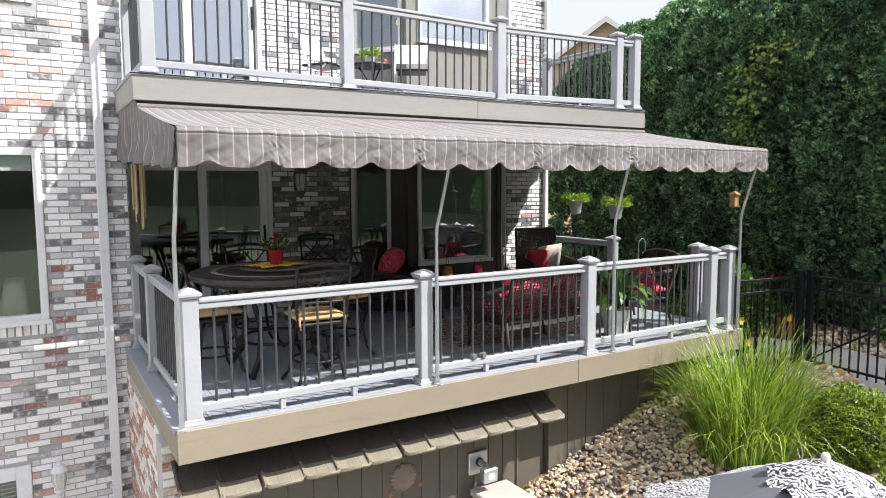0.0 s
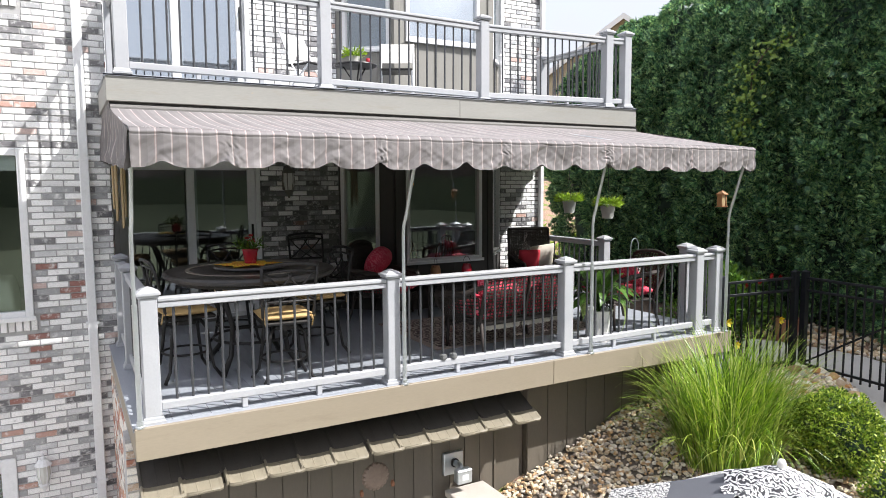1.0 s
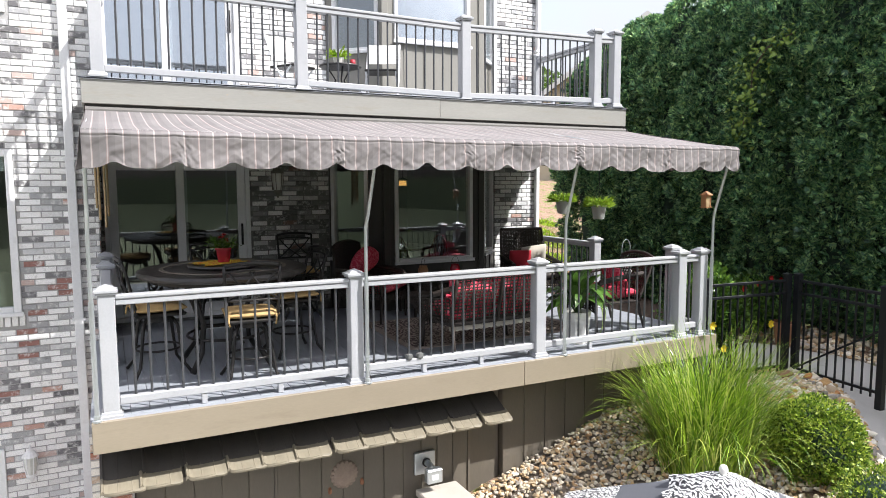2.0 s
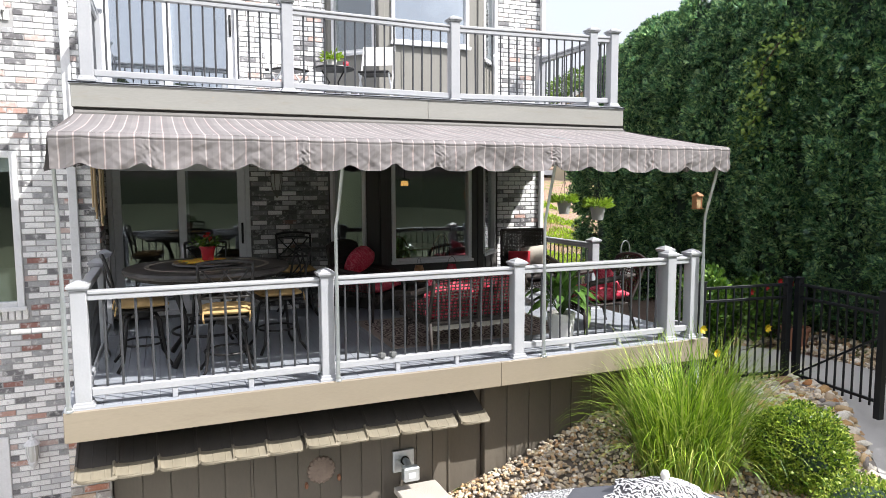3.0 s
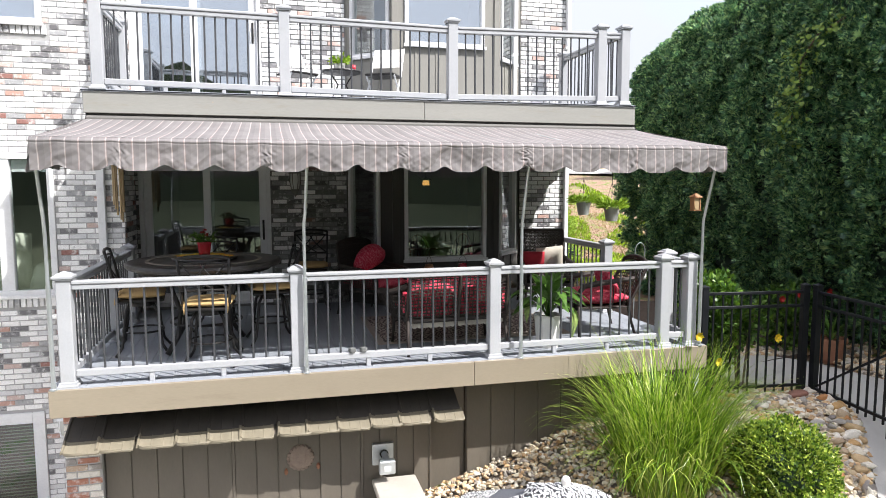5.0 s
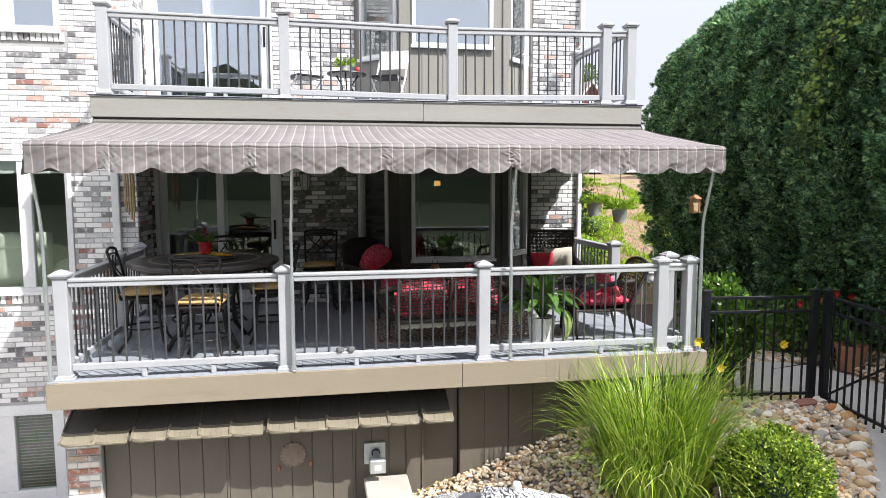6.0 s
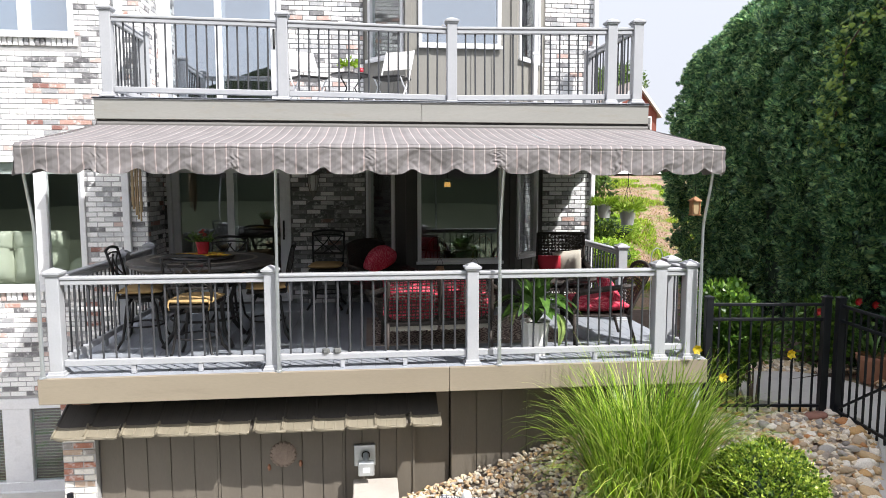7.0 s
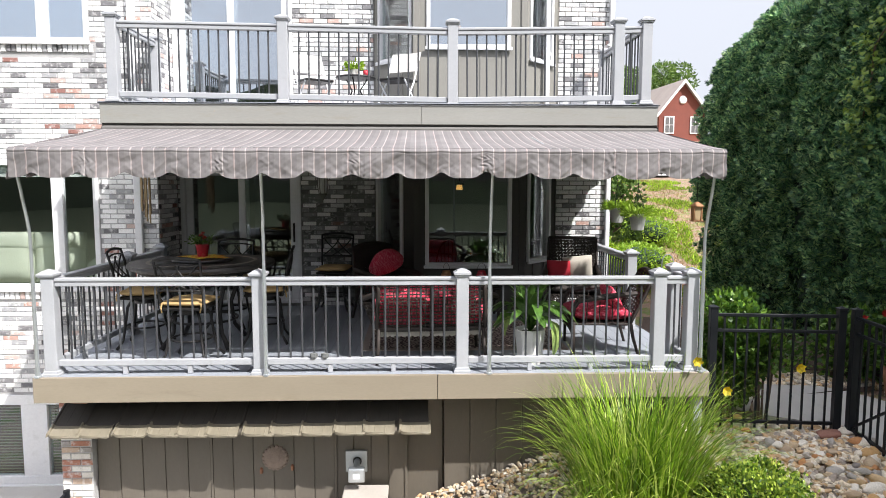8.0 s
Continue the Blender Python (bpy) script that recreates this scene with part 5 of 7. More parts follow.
def wicker_seat(name, label, category, width, back_h, seat_mat, open_weave=True, group="", plump=1.0, flare=0.0, square=False, rake=0.10, open_arms=False):
    """A wicker seat that faces +y: curved back, rolled arms, woven skirt, seat and back cushions."""
    c = thing(name, label, category, group=group)
    hw, dep = width / 2, 0.62
    def back(u, v, o):
        x = -hw + width * u
        lean = -0.30 - rake * v - 0.02 * math.sin(math.pi * u)
        top = back_h - (0.0 if square else 0.015 if width > 1 else 0.06) * abs(2 * u - 1) ** 2.5
        return (x * (1 - 0.04 * v), lean - o, 0.36 + (top - 0.36) * v)
    nu, nv = (round(width / 0.050), round((back_h - 0.36) / 0.036)) if open_weave else (round(width / 0.021), round((back_h - 0.36) / 0.021))
    strand = 0.0064 if open_weave else 0.0095
    if width > 1:
        for lo in (0.015, 0.515):
            tagged(part("woven_back", weave(bmesh.new(), lambda u, v, o: back(lo + 0.47 * u, v, o), nu // 2, nv, strand), M_WICKER, c), "open-weave strands of the wicker back", "", kind="stuff")
            def lining(u, v, o):
                p = back(lo + 0.47 * u, 0.0, 0)
                return (p[0], p[1] + 0.05, 0.36 - (0.085 + 0.014 * abs(math.sin(9 * math.pi * u))) * v + o)
            bm = bmesh.new()
            vs = [[bm.verts.new(lining(i / 36, j / 3, 0.0)) for i in range(37)] for j in range(4)]
            for j in range(3):
                for i in range(36):
                    bm.faces.new((vs[j][i], vs[j][i + 1], vs[j + 1][i + 1], vs[j + 1][i]))
            geo = bmesh.ops.extrude_face_region(bm, geom=bm.faces[:])
            bmesh.ops.translate(bm, verts=[e for e in geo["geom"] if isinstance(e, bmesh.types.BMVert)], vec=(0, 0.006, 0))
            part("skirt", bm, M_CREAM_CLOTH, c, "pale scalloped cloth skirt")
    else:
        tagged(part("woven_back", weave(bmesh.new(), back, nu, nv, strand), M_WICKER, c), "close-woven strands of the wicker back", "", kind="stuff")
    bm = bmesh.new()
    tube(bm, [back(u / 20, 1.0, 0) for u in range(21)], 0.022, 8)
    for u in (0.0, 1.0):
        tube(bm, [back(u, v / 8, 0) for v in range(9)], 0.019, 8)
    tube(bm, [back(u / 10, 0.0, 0) for u in range(11)], 0.019, 8)
    if width > 1:
        tube(bm, [back(0.5, v / 8, 0.01) for v in range(9)], 0.015, 8)
    part("back_frame", bm, M_WICKER, c, smooth=True)
    for sx in (-1, 1):
        x = sx * hw
        bm = bmesh.new()
        xa = sx * (hw + flare)
        tube(bm, [(x * 0.98, -0.36, 0.74 if flare else 0.68), (xa * 1.02, -0.22, 0.665), (xa * 1.05, 0.1, 0.63), (xa * 1.04, 0.27, 0.60), (xa * 1.0, 0.32, 0.52), (x, 0.33, 0.38)], [0.026, 0.03, 0.034, 0.034, 0.03, 0.022], 8)
        def arm(u, v, o):
            y = -0.31 + 0.62 * u
            wide = sx * flare * min(1.0, 3.0 * u) * (0.35 + 0.65 * v)
            return (x * (1.0 + 0.035 * v) + wide + o, y, 0.36 + (0.26 - 0.05 * u) * v)
        if open_arms:
            for u in (0.12, 0.34, 0.56, 0.78):
                tube(bm, [arm(u, v / 4, 0) for v in range(5)], 0.007, 6)
        else:
            weave(bm, arm, 15, 7, 0.0075)
        part("armrest", bm, M_WICKER, c, "rolled wicker arm")
    bm = bmesh.new()
    def skirt(u, v, o):
        return (-hw + width * u, 0.33 - o, 0.36 - (0.10 + 0.03 * abs(2 * u - 1) ** 3) * v)
    weave(bm, skirt, round(width / 0.035), 3, 0.008)
    def skirt2(u, v, o):
        return (-hw + width * u, -0.31 + o, 0.36 - (0.08 + 0.03 * abs(2 * u - 1) ** 3) * v)
    if not open_weave:
        weave(bm, skirt2, round(width / 0.035), 3, 0.008)
    box(bm, -hw, hw, -0.31, 0.33, 0.325, 0.35, 0.006)
    part("seat_frame", bm, M_WICKER, c)
    for sx in (-1, 1):
        for y, dy in ((0.31, 0.0), (-0.30, -0.09)):
            bm = bmesh.new()
            tube(bm, [(sx * (hw - 0.02), y, 0.36), (sx * (hw - 0.015), y + dy * 0.4, 0.18), (sx * (hw - 0.0), y + dy, 0.0)], [0.021, 0.018, 0.016], 8)
            part("leg", bm, M_WICKER, c, smooth=True)
    k = 1 if width < 1 else 2
    cw = (width - 0.06) / k
    for i in range(k):
        part("seat_cushion", cushion(bmesh.new(), -hw + 0.03 + cw * (i + 0.5), 0.01, 0.44, cw - 0.01, 0.66, 0.18), seat_mat, c, smooth=True)
        if plump > 0:
            part("back_cushion", cushion(bmesh.new(), 0, 0, 0, (cw - 0.02) * plump, (back_h - 0.48) * (0.5 + 0.5 * plump), 0.13 + 0.25 * (1 - plump), 2.6 - 3 * (1 - plump), m=pose(-hw + 0.03 + cw * (i + 0.5), -0.235 + 0.2 * (1 - plump), 0.40 + (back_h - 0.36) / 2, 80)), seat_mat, c, smooth=True)
    return c


love = wicker_seat("loveseat", "dark wicker loveseat with red floral cushions, on the rug", "sofa", 1.13, 0.84, M_REDPRINT, flare=0.12)
love.matrix_basis = pose(4.455, 5.85, 0.004, 0, 0, 3.5)
redchair = wicker_seat("wicker_armchair", "dark wicker armchair with a plump red floral cushion", "armchair", 0.70, 1.02, M_REDPRINT, open_weave=False, plump=0)
redchair.matrix_basis = pose(3.95, 7.86, 0.0, 0, 0, -140)
rchair = wicker_seat("wicker_armchair", "open-weave dark wicker armchair with red cushions, facing the sofa", "armchair", 0.66, 0.90, M_REDPRINT, rake=0.24, open_arms=True, plump=0)
rchair.matrix_basis = pose(6.36, 6.12, 0.0, 0, 0, 86)
sofa = wicker_seat("wicker_sofa", "high-backed dark wicker chair with cream and red pillows", "sofa", 0.70, 1.08, M_WICKER, open_weave=False, plump=0, square=True)
sofa.matrix_basis = pose(6.49, 7.92, 0.0, 0, 0, 168)


def pillow(name, label, mtl, m, sx=0.44, sy=0.44, sz=0.15):
    ob = part(name, cushion(bmesh.new(), 0, 0, 0, sx, sy, sz, 2.2), mtl, smooth=True)
    ob.matrix_basis = m
    return tagged(ob, label, "pillow")


pillow("throw_pillow", "cream canvas throw pillow on the wicker chair", M_CREAM_CLOTH, pose(6.58, 7.98, 0.66, 72, 6, 172), 0.40, 0.40, 0.17)
bm = bmesh.new()
bmesh.ops.create_icosphere(bm, subdivisions=3, radius=1.0)
for v in bm.verts:
    k = 1 + 0.06 * noise.noise(v.co * 2.2)
    v.co = Vector((v.co.x * 0.265 * k, v.co.y * 0.185 * k - 0.07 * v.co.x * v.co.x, math.copysign(abs(v.co.z) ** 0.8, v.co.z) * 0.13 * k))
oval = part("throw_pillow", bm, M_REDPRINT, smooth=True)
oval.matrix_basis = pose(3.90, 8.00, 0.78, 62, 16, -148)
tagged(oval, "plump oval red floral pillow over the armchair's back", "pillow")
pillow("throw_pillow", "plain red throw pillow on the wicker chair", M_REDPLAIN, pose(6.30, 7.92, 0.64, 74, 0, 160), 0.32, 0.32, 0.13)
pillow("throw_pillow", "red floral pillow on the armchair seat", M_REDPRINT, pose(6.50, 6.04, 0.58, 62, 4, 90), 0.36, 0.34, 0.13)
pillow("throw_pillow", "pink-red pillow at the loveseat's arm", M_REDPRINT, pose(3.985, 5.62, 0.53, 78, 14, 38), 0.25, 0.22, 0.13)
pillow("throw_pillow", "red floral pillow at the loveseat's other arm", M_REDPRINT, pose(4.945, 5.69, 0.53, 78, -12, -36), 0.25, 0.22, 0.13)

rug = tagged(part("rug", boxes((3.74, 5.98, 6.06, 7.56, 0.002, 0.010)), M_RUG), "dark patterned outdoor rug with a pale border", "rug")
part("rug_border", boxes((3.70, 3.77, 6.03, 7.60, 0.001, 0.0125), (5.95, 6.02, 6.03, 7.60, 0.001, 0.0125), (3.77, 5.95, 6.03, 6.10, 0.001, 0.0125), (3.77, 5.95, 7.53, 7.60, 0.001, 0.0125)), M_RUGEDGE, rug)

coffee = thing("coffee_table", "dark wicker coffee table on the rug", "table", pose(4.95, 7.90, 0.0))
part("tabletop", boxes((-0.52, 0.52, -0.28, 0.28, 0.43, 0.47), bevel=0.012), M_BRONZE, coffee)
bm = bmesh.new()
for y in (-0.25, 0.25):
    weave(bm, lambda u, v, o: (-0.49 + 0.98 * u, y + o, 0.43 - 0.12 * v), 28, 3, 0.008)
part("woven_apron", bm, M_WICKER, coffee)
for sx in (-1, 1):
    for sy in (-1, 1):
        part("leg", tube(bmesh.new(), [(sx * 0.48, sy * 0.25, 0.0), (sx * 0.47, sy * 0.24, 0.43)], 0.02, 8), M_WICKER, coffee)
lant = thing("candle_jar", "red glass candle jar with a wire handle", "candle", pose(5.22, 7.93, 0.47))
part("jar", lathe(bmesh.new(), [(0.0, 0.0), (0.055, 0.0), (0.07, 0.03), (0.072, 0.13), (0.055, 0.165), (0.058, 0.18), (0.048, 0.18), (0.0, 0.05)], 20), M_REDPOT, lant, smooth=True)
part("handle", tube(bmesh.new(), [(0.065 * math.cos(w), 0, 0.16 + 0.13 * math.sin(w)) for w in (math.pi * i / 12 for i in range(13))], 0.003, 5), M_BRONZE, lant)
jar = copy_thing(lant, pose(4.73, 7.95, 0.47, 0, 0, 40))
jar["label"] = "small amber candle jar with a wire handle"
for o in jar.children:
    if o.name.startswith("jar"):
        o.data = o.data.copy()
        o.data.materials[0] = M_CEDAR

# peace lily in a white pot
lily = thing("peace_lily", "leafy peace lily in a tall white faceted pot", "plant", pose(5.50, 5.52, 0.0))
bm = bmesh.new()
lathe(bm, [(0.0, 0.0), (0.125, 0.0), (0.158, 0.34), (0.166, 0.36), (0.15, 0.36), (0.14, 0.32), (0.0, 0.32)], 8)
part("pot", bm, M_WHITEPOT, lily, "white faceted ceramic pot")
part("soil", lathe(bmesh.new(), [(0.0, 0.322), (0.119, 0.322), (0.0, 0.335)], 12), M_SOIL, lily)
rs = random.Random(21)
blades = [leaf_mesh("lily_leaf", ln, wd, d, M_LILY, 0.22, 8) for ln, wd, d in ((0.25, 0.098, 0.4), (0.26, 0.115, 1.0), (0.24, 0.11, 1.7))]
for i in range(74):
    w = rs.uniform(0, 360)
    lift = 88 - 40 * rs.random() ** 1.2
    stem = rs.uniform(0.16, 0.34) * (0.75 + 0.35 * math.sin(math.radians(lift)))
    r = math.radians(w)
    out = math.cos(math.radians(lift)) * stem + 0.03
    p = Vector((-math.sin(r) * out, math.cos(r) * out, 0.33 + math.sin(math.radians(lift)) * stem))
    ob = new("leaf", blades[0 if lift > 68 else (1 if lift > 46 else 2)])
    ob.parent = lily
    ob.matrix_basis = Matrix.Translation(p) @ pose(0, 0, 0, 0, 0, w) @ pose(0, 0, 0, lift - (10 if lift > 68 else 45 if lift > 46 else 58), rs.uniform(-25, 25), 0) @ Matrix.Scale(rs.uniform(0.7, 1.1), 4)
    part("stalk", tube(bmesh.new(), [(0, 0, 0.32), tuple(p * 0.5 + Vector((0, 0, 0.19))), tuple(p)], 0.004, 5), M_LILY, lily)
# two large pale leaves that have flopped over the rim
pale_leaf = blades[1].copy()
pale_leaf.materials[0] = M_PALELEAF
for w, x, y, z, ln, tip in ((215, 0.20, -0.12, 0.46, 1.35, -48), (120, -0.20, -0.02, 0.50, 0.8, -30)):
    ob = new("leaf", pale_leaf)
    ob.parent = lily
    ob.matrix_basis = pose(x, y, z, 0, 0, w) @ pose(0, 0, 0, tip, 0, 0) @ Matrix.Scale(ln, 4)

# two small lamps on the bottom rail of the front railing
for x in (3.31, 3.42):
    sl = thing("solar_light", "small hexagonal solar light on the bottom rail", "light", pose(x, 5.200, 0.150) @ Matrix.Scale(0.75, 4), group="solar lights")
    part("body", lathe(bmesh.new(), [(0.0, 0.0), (0.046, 0.0), (0.052, 0.02), (0.05, 0.055), (0.0, 0.055)], 6), M_FOLD, sl)
    part("lens", lathe(bmesh.new(), [(0.0, 0.056), (0.036, 0.056), (0.028, 0.062), (0.0, 0.064)], 6), M_FOLD, sl)


def wall_lantern(name, label, m, frame_mat, s=1.0):
    """A carriage lantern on a wall plate: cap, glass cage with bars, finial, scroll arm. The wall is at +y."""
    t = thing(name, label, "lantern", m @ Matrix.Scale(s, 4))
    part("wall_plate", boxes((-0.045, 0.045, 0.115, 0.135, -0.10, 0.10), bevel=0.008), frame_mat, t)
    part("arm", tube(bmesh.new(), arc((0, 0.12, 0.05), (0, 0.0, 0.19), (0, 0.02, 0.06)), 0.010, 6), frame_mat, t)
    part("cap", lathe(bmesh.new(), [(0.085, 0.10), (0.075, 0.12), (0.05, 0.15), (0.028, 0.165), (0.028, 0.18), (0.012, 0.19), (0.006, 0.23), (0.0, 0.235)], 12), frame_mat, t)
    part("glass", lathe(bmesh.new(), [(0.046, -0.10), (0.066, 0.0), (0.062, 0.10)], 12), M_LAMPGLASS, t, "frosted glass")
    bm = bmesh.new()
    for k in range(6):
        w = 2 * math.pi * k / 6
        tube(bm, [(r * math.cos(w), r * math.sin(w), z) for r, z in ((0.049, -0.10), (0.070, 0.0), (0.066, 0.10))], 0.005, 5)
    part("cage", bm, frame_mat, t)
    part("base", lathe(bmesh.new(), [(0.0, -0.20), (0.01, -0.19), (0.02, -0.165), (0.04, -0.14), (0.055, -0.12), (0.052, -0.10), (0.0, -0.10)], 12), frame_mat, t)
    return t


wall_lantern("wall_lantern", "white carriage lantern on the brick wall by the basement", pose(-0.05, WY - 0.145, -1.30), M_VINYL)
wall_lantern("wall_lantern", "dark metal carriage lantern on the brick by the sliding door", pose(2.93, BY - 0.155, 1.82), M_PEWTER, 1.12)

chime = thing("wind_chime", "bamboo wind chime hanging near the house corner", "wind chime", pose(0.80, 7.60, 2.54))
part("cord", tube(bmesh.new(), [(0, 0, 0), (0, 0, -0.42)], 0.003, 5), M_BAMBOO, chime)
part("hoop", lathe(bmesh.new(), [(0.0, -0.44), (0.07, -0.44), (0.07, -0.415), (0.0, -0.415)], 16), M_BAMBOO, chime)
for k, (dz, ln) in enumerate(((0.0, 0.62), (0.02, 0.72), (0.0, 0.66), (0.03, 0.50), (0.0, 0.58), (0.01, 0.7))):
    w = 2 * math.pi * k / 6
    x, y = 0.055 * math.cos(w), 0.055 * math.sin(w)
    part("tube", tube(bmesh.new(), [(x, y, -0.44), (x, y, -0.47 - dz - ln)], 0.0115, 8), M_BAMBOO, chime)

feeder = thing("bird_feeder", "cedar bird feeder with a seed tube, hung from the awning", "bird feeder", pose(7.06, 5.16, 1.58) @ Matrix.Scale(0.85, 4))
part("hanger", tube(bmesh.new(), [(0, 0, 0.12), (0, 0, 0.52)], 0.003, 5), M_BRONZE, feeder)
part("roof", lathe(bmesh.new(), [(0.0, 0.125), (0.015, 0.12), (0.085, 0.075), (0.085, 0.065), (0.0, 0.065)], 4, Matrix.Rotation(math.pi / 4, 4, "Z")), M_CEDAR, feeder, "square cedar roof")
part("seed_tube", boxes((-0.033, 0.033, -0.033, 0.033, -0.09, 0.065), bevel=0.004), M_BAMBOO, feeder)
part("tray", boxes((-0.058, 0.058, -0.058, 0.058, -0.105, -0.09), bevel=0.003), M_CEDAR, feeder)
for sx in (-1, 1):
    part("side_slat", boxes((sx * 0.045 - 0.006, sx * 0.045 + 0.006, -0.04, 0.04, -0.09, 0.065)), M_CEDAR, feeder)

HX, HY = 7.39, 6.94
curl = [(HX + 0.075 - 0.075 * math.cos(w), HY, 0.86 + 0.12 * math.sin(w)) for w in (math.pi * i / 12 for i in range(13))]
hook = tagged(part("plant_hook", tube(bmesh.new(), [(HX, HY, -0.95), (HX, HY, 0.86)] + curl + [(HX + 0.14, HY, 0.78), (HX + 0.11, HY, 0.74), (HX + 0.09, HY, 0.77)], 0.007, 6), M_STEEL),
              "thin grey shepherd's hook standing in the garden by the deck", "hook")
bell = thing("glass_lantern", "small clear glass lantern hanging from the hook", "lantern", pose(HX + 0.11, HY, 0.52))
part("wire", tube(bmesh.new(), [(0, 0, 0.22), (0, 0, 0.12)], 0.003, 5), M_STEEL, bell)
part("cap", lathe(bmesh.new(), [(0.0, 0.13), (0.04, 0.12), (0.085, 0.085), (0.085, 0.075), (0.0, 0.075)], 14), M_STEEL, bell)
part("glass", lathe(bmesh.new(), [(0.06, 0.074), (0.064, 0.0), (0.05, -0.05), (0.0, -0.055)], 14), M_LAMPGLASS, bell, "pale frosted glass", smooth=True)

# string of little lights under the awning's back edge
lights = thing("string_light", "string of small bulbs under the upper deck", "string light")
pts = []
for i in range(9):
    pts += [tuple(p) for p in arc((1.6 + 0.55 * i, 6.85, 2.50), (1.6 + 0.55 * (i + 1), 6.85, 2.50), (0, 0, -0.06), 6)[:-1]]
part("cable", tube(bmesh.new(), pts, 0.004, 5), M_VINYL, lights)
for i in range(9):
    part("bulb", lathe(bmesh.new(), [(0.0, -0.075), (0.02, -0.06), (0.024, -0.04), (0.012, -0.015), (0.012, 0.005), (0.0, 0.005)], 10, Matrix.Translation((1.875 + 0.55 * i, 6.85, 2.435))), M_LAMPGLASS, lights)

# below the deck: conduit box and the round plaque
cbox = thing("conduit_box", "grey metal electrical box with a bent conduit on the siding", "electrical box")
part("back_plate", boxes((3.56, 3.79, SY - 0.045, SY - 0.005, -1.22, -0.985), bevel=0.006), M_STEEL, cbox)
part("conduit", tube(bmesh.new(), [(3.685, SY - 0.045, -1.095), (3.685, SY - 0.10, -1.09), (3.687, SY - 0.15, -1.10), (3.69, SY - 0.18, -1.13), (3.69, SY - 0.19, -1.16)], 0.034, 12), M_STEEL, cbox, smooth=True)
part("collar", tube(bmesh.new(), [(3.685, SY - 0.047, -1.095), (3.685, SY - 0.062, -1.094)], 0.047, 14), M_BRONZE, cbox, "dark ring round the conduit")
lid = part("switch_box", boxes((3.605, 3.775, SY - 0.255, SY - 0.165, -1.245, -1.10), bevel=0.010), M_STEEL, cbox)
part("label_plate", boxes((3.655, 3.725, SY - 0.258, SY - 0.2555, -1.205, -1.150)), M_VINYL, lid, "white paper label")
plaque = thing("sun_plaque", "round weathered brown plaque with scalloped rays on the siding", "wall ornament", pose(2.81, SY - 0.014, -1.06, 90))
part("disc", lathe(bmesh.new(), [(0.0, 0.042), (0.05, 0.04), (0.09, 0.028), (0.115, 0.018), (0.125, 0.0)], 28), M_PLAQUE, plaque)
for k in range(18):
    w = 2 * math.pi * k / 18
    part("ray", lathe(bmesh.new(), [(0.0, 0.022), (0.018, 0.018), (0.028, 0.0)], 8, Matrix.Translation((0.118 * math.cos(w), 0.118 * math.sin(w), 0.0))), M_PLAQUE, plaque)
for x, z in ((2.66, -1.20), (2.99, -1.17)):
    tagged(part("latch", lathe(bmesh.new(), [(0.0, 0.03), (0.014, 0.026), (0.02, 0.0)], 10, pose(x, SY - 0.014, z, 90) @ Matrix.Diagonal((1, 1.9, 1, 1))), M_TERRA), "small rust-red oval knob on the store door", "knob")

# ---- upper deck furniture ----
def folding_chair():
    c = thing("folding_chair", "white metal folding chair with a dark mesh seat and pale back", "chair", group="bistro chairs")
    for sx in (-1, 1):
        bm = bmesh.new()
        tube(bm, [(sx * 0.21, 0.24, 0.0), (sx * 0.21, -0.05, 0.39), (sx * 0.205, -0.24, 0.80)], 0.011, 8)
        part("front_leg", bm, M_VINYL, c)
        bm = bmesh.new()
        tube(bm, [(sx * 0.19, -0.26, 0.0), (sx * 0.19, 0.18, 0.41)], 0.011, 8)
        part("back_leg", bm, M_VINYL, c)
    part("seat", boxes((-0.20, 0.20, -0.17, 0.21, 0.395, 0.425), bevel=0.01), M_BRONZE, c, "dark mesh seat")
    bm = bmesh.new()
    def sling(u, v):
        return (-0.205 + 0.41 * u, -0.125 - 0.115 * v - 0.015 * math.sin(math.pi * u), 0.54 + 0.26 * v)
    vs = [[bm.verts.new(sling(i / 8, j / 4)) for i in range(9)] for j in range(5)]
    for j in range(4):
        for i in range(8):
            bm.faces.new((vs[j][i], vs[j][i + 1], vs[j + 1][i + 1], vs[j + 1][i]))
    geo = bmesh.ops.extrude_face_region(bm, geom=bm.faces[:])
    bmesh.ops.translate(bm, verts=[e for e in geo["geom"] if isinstance(e, bmesh.types.BMVert)], vec=(0, 0.008, 0))
    part("backrest", bm, M_CHAIRBACK, c, "pale cloth back")
    part("crossbar", tube(bmesh.new(), [(-0.19, -0.2, 0.06), (0.19, -0.2, 0.06)], 0.009, 6), M_VINYL, c)
    return c


fc = folding_chair()
fc.matrix_basis = pose(4.08, 7.75, 2.795, 0, 0, 152)
copy_thing(fc, pose(2.95, 7.9, 2.795, 0, 0, -148))
bt = thing("bistro_table", "small round dark metal bistro table on the upper deck", "table", pose(3.52, 7.75, 2.795))
part("tabletop", lathe(bmesh.new(), [(0.0, 0.43), (0.25, 0.43), (0.265, 0.44), (0.26, 0.452), (0.0, 0.452)], 28), M_BRONZE, bt)
for k in range(3):
    w = 2 * math.pi * k / 3 + 0.4
    part("leg", tube(bmesh.new(), [(0.16 * math.cos(w), 0.16 * math.sin(w), 0.43), (0.06 * math.cos(w), 0.06 * math.sin(w), 0.28), (0.22 * math.cos(w), 0.22 * math.sin(w), 0.0)], 0.010, 6), M_BRONZE, bt, smooth=True)
up = thing("potted_plant", "small lime-green plant in a white pot on the bistro table", "plant", pose(3.50, 7.75, 3.247))
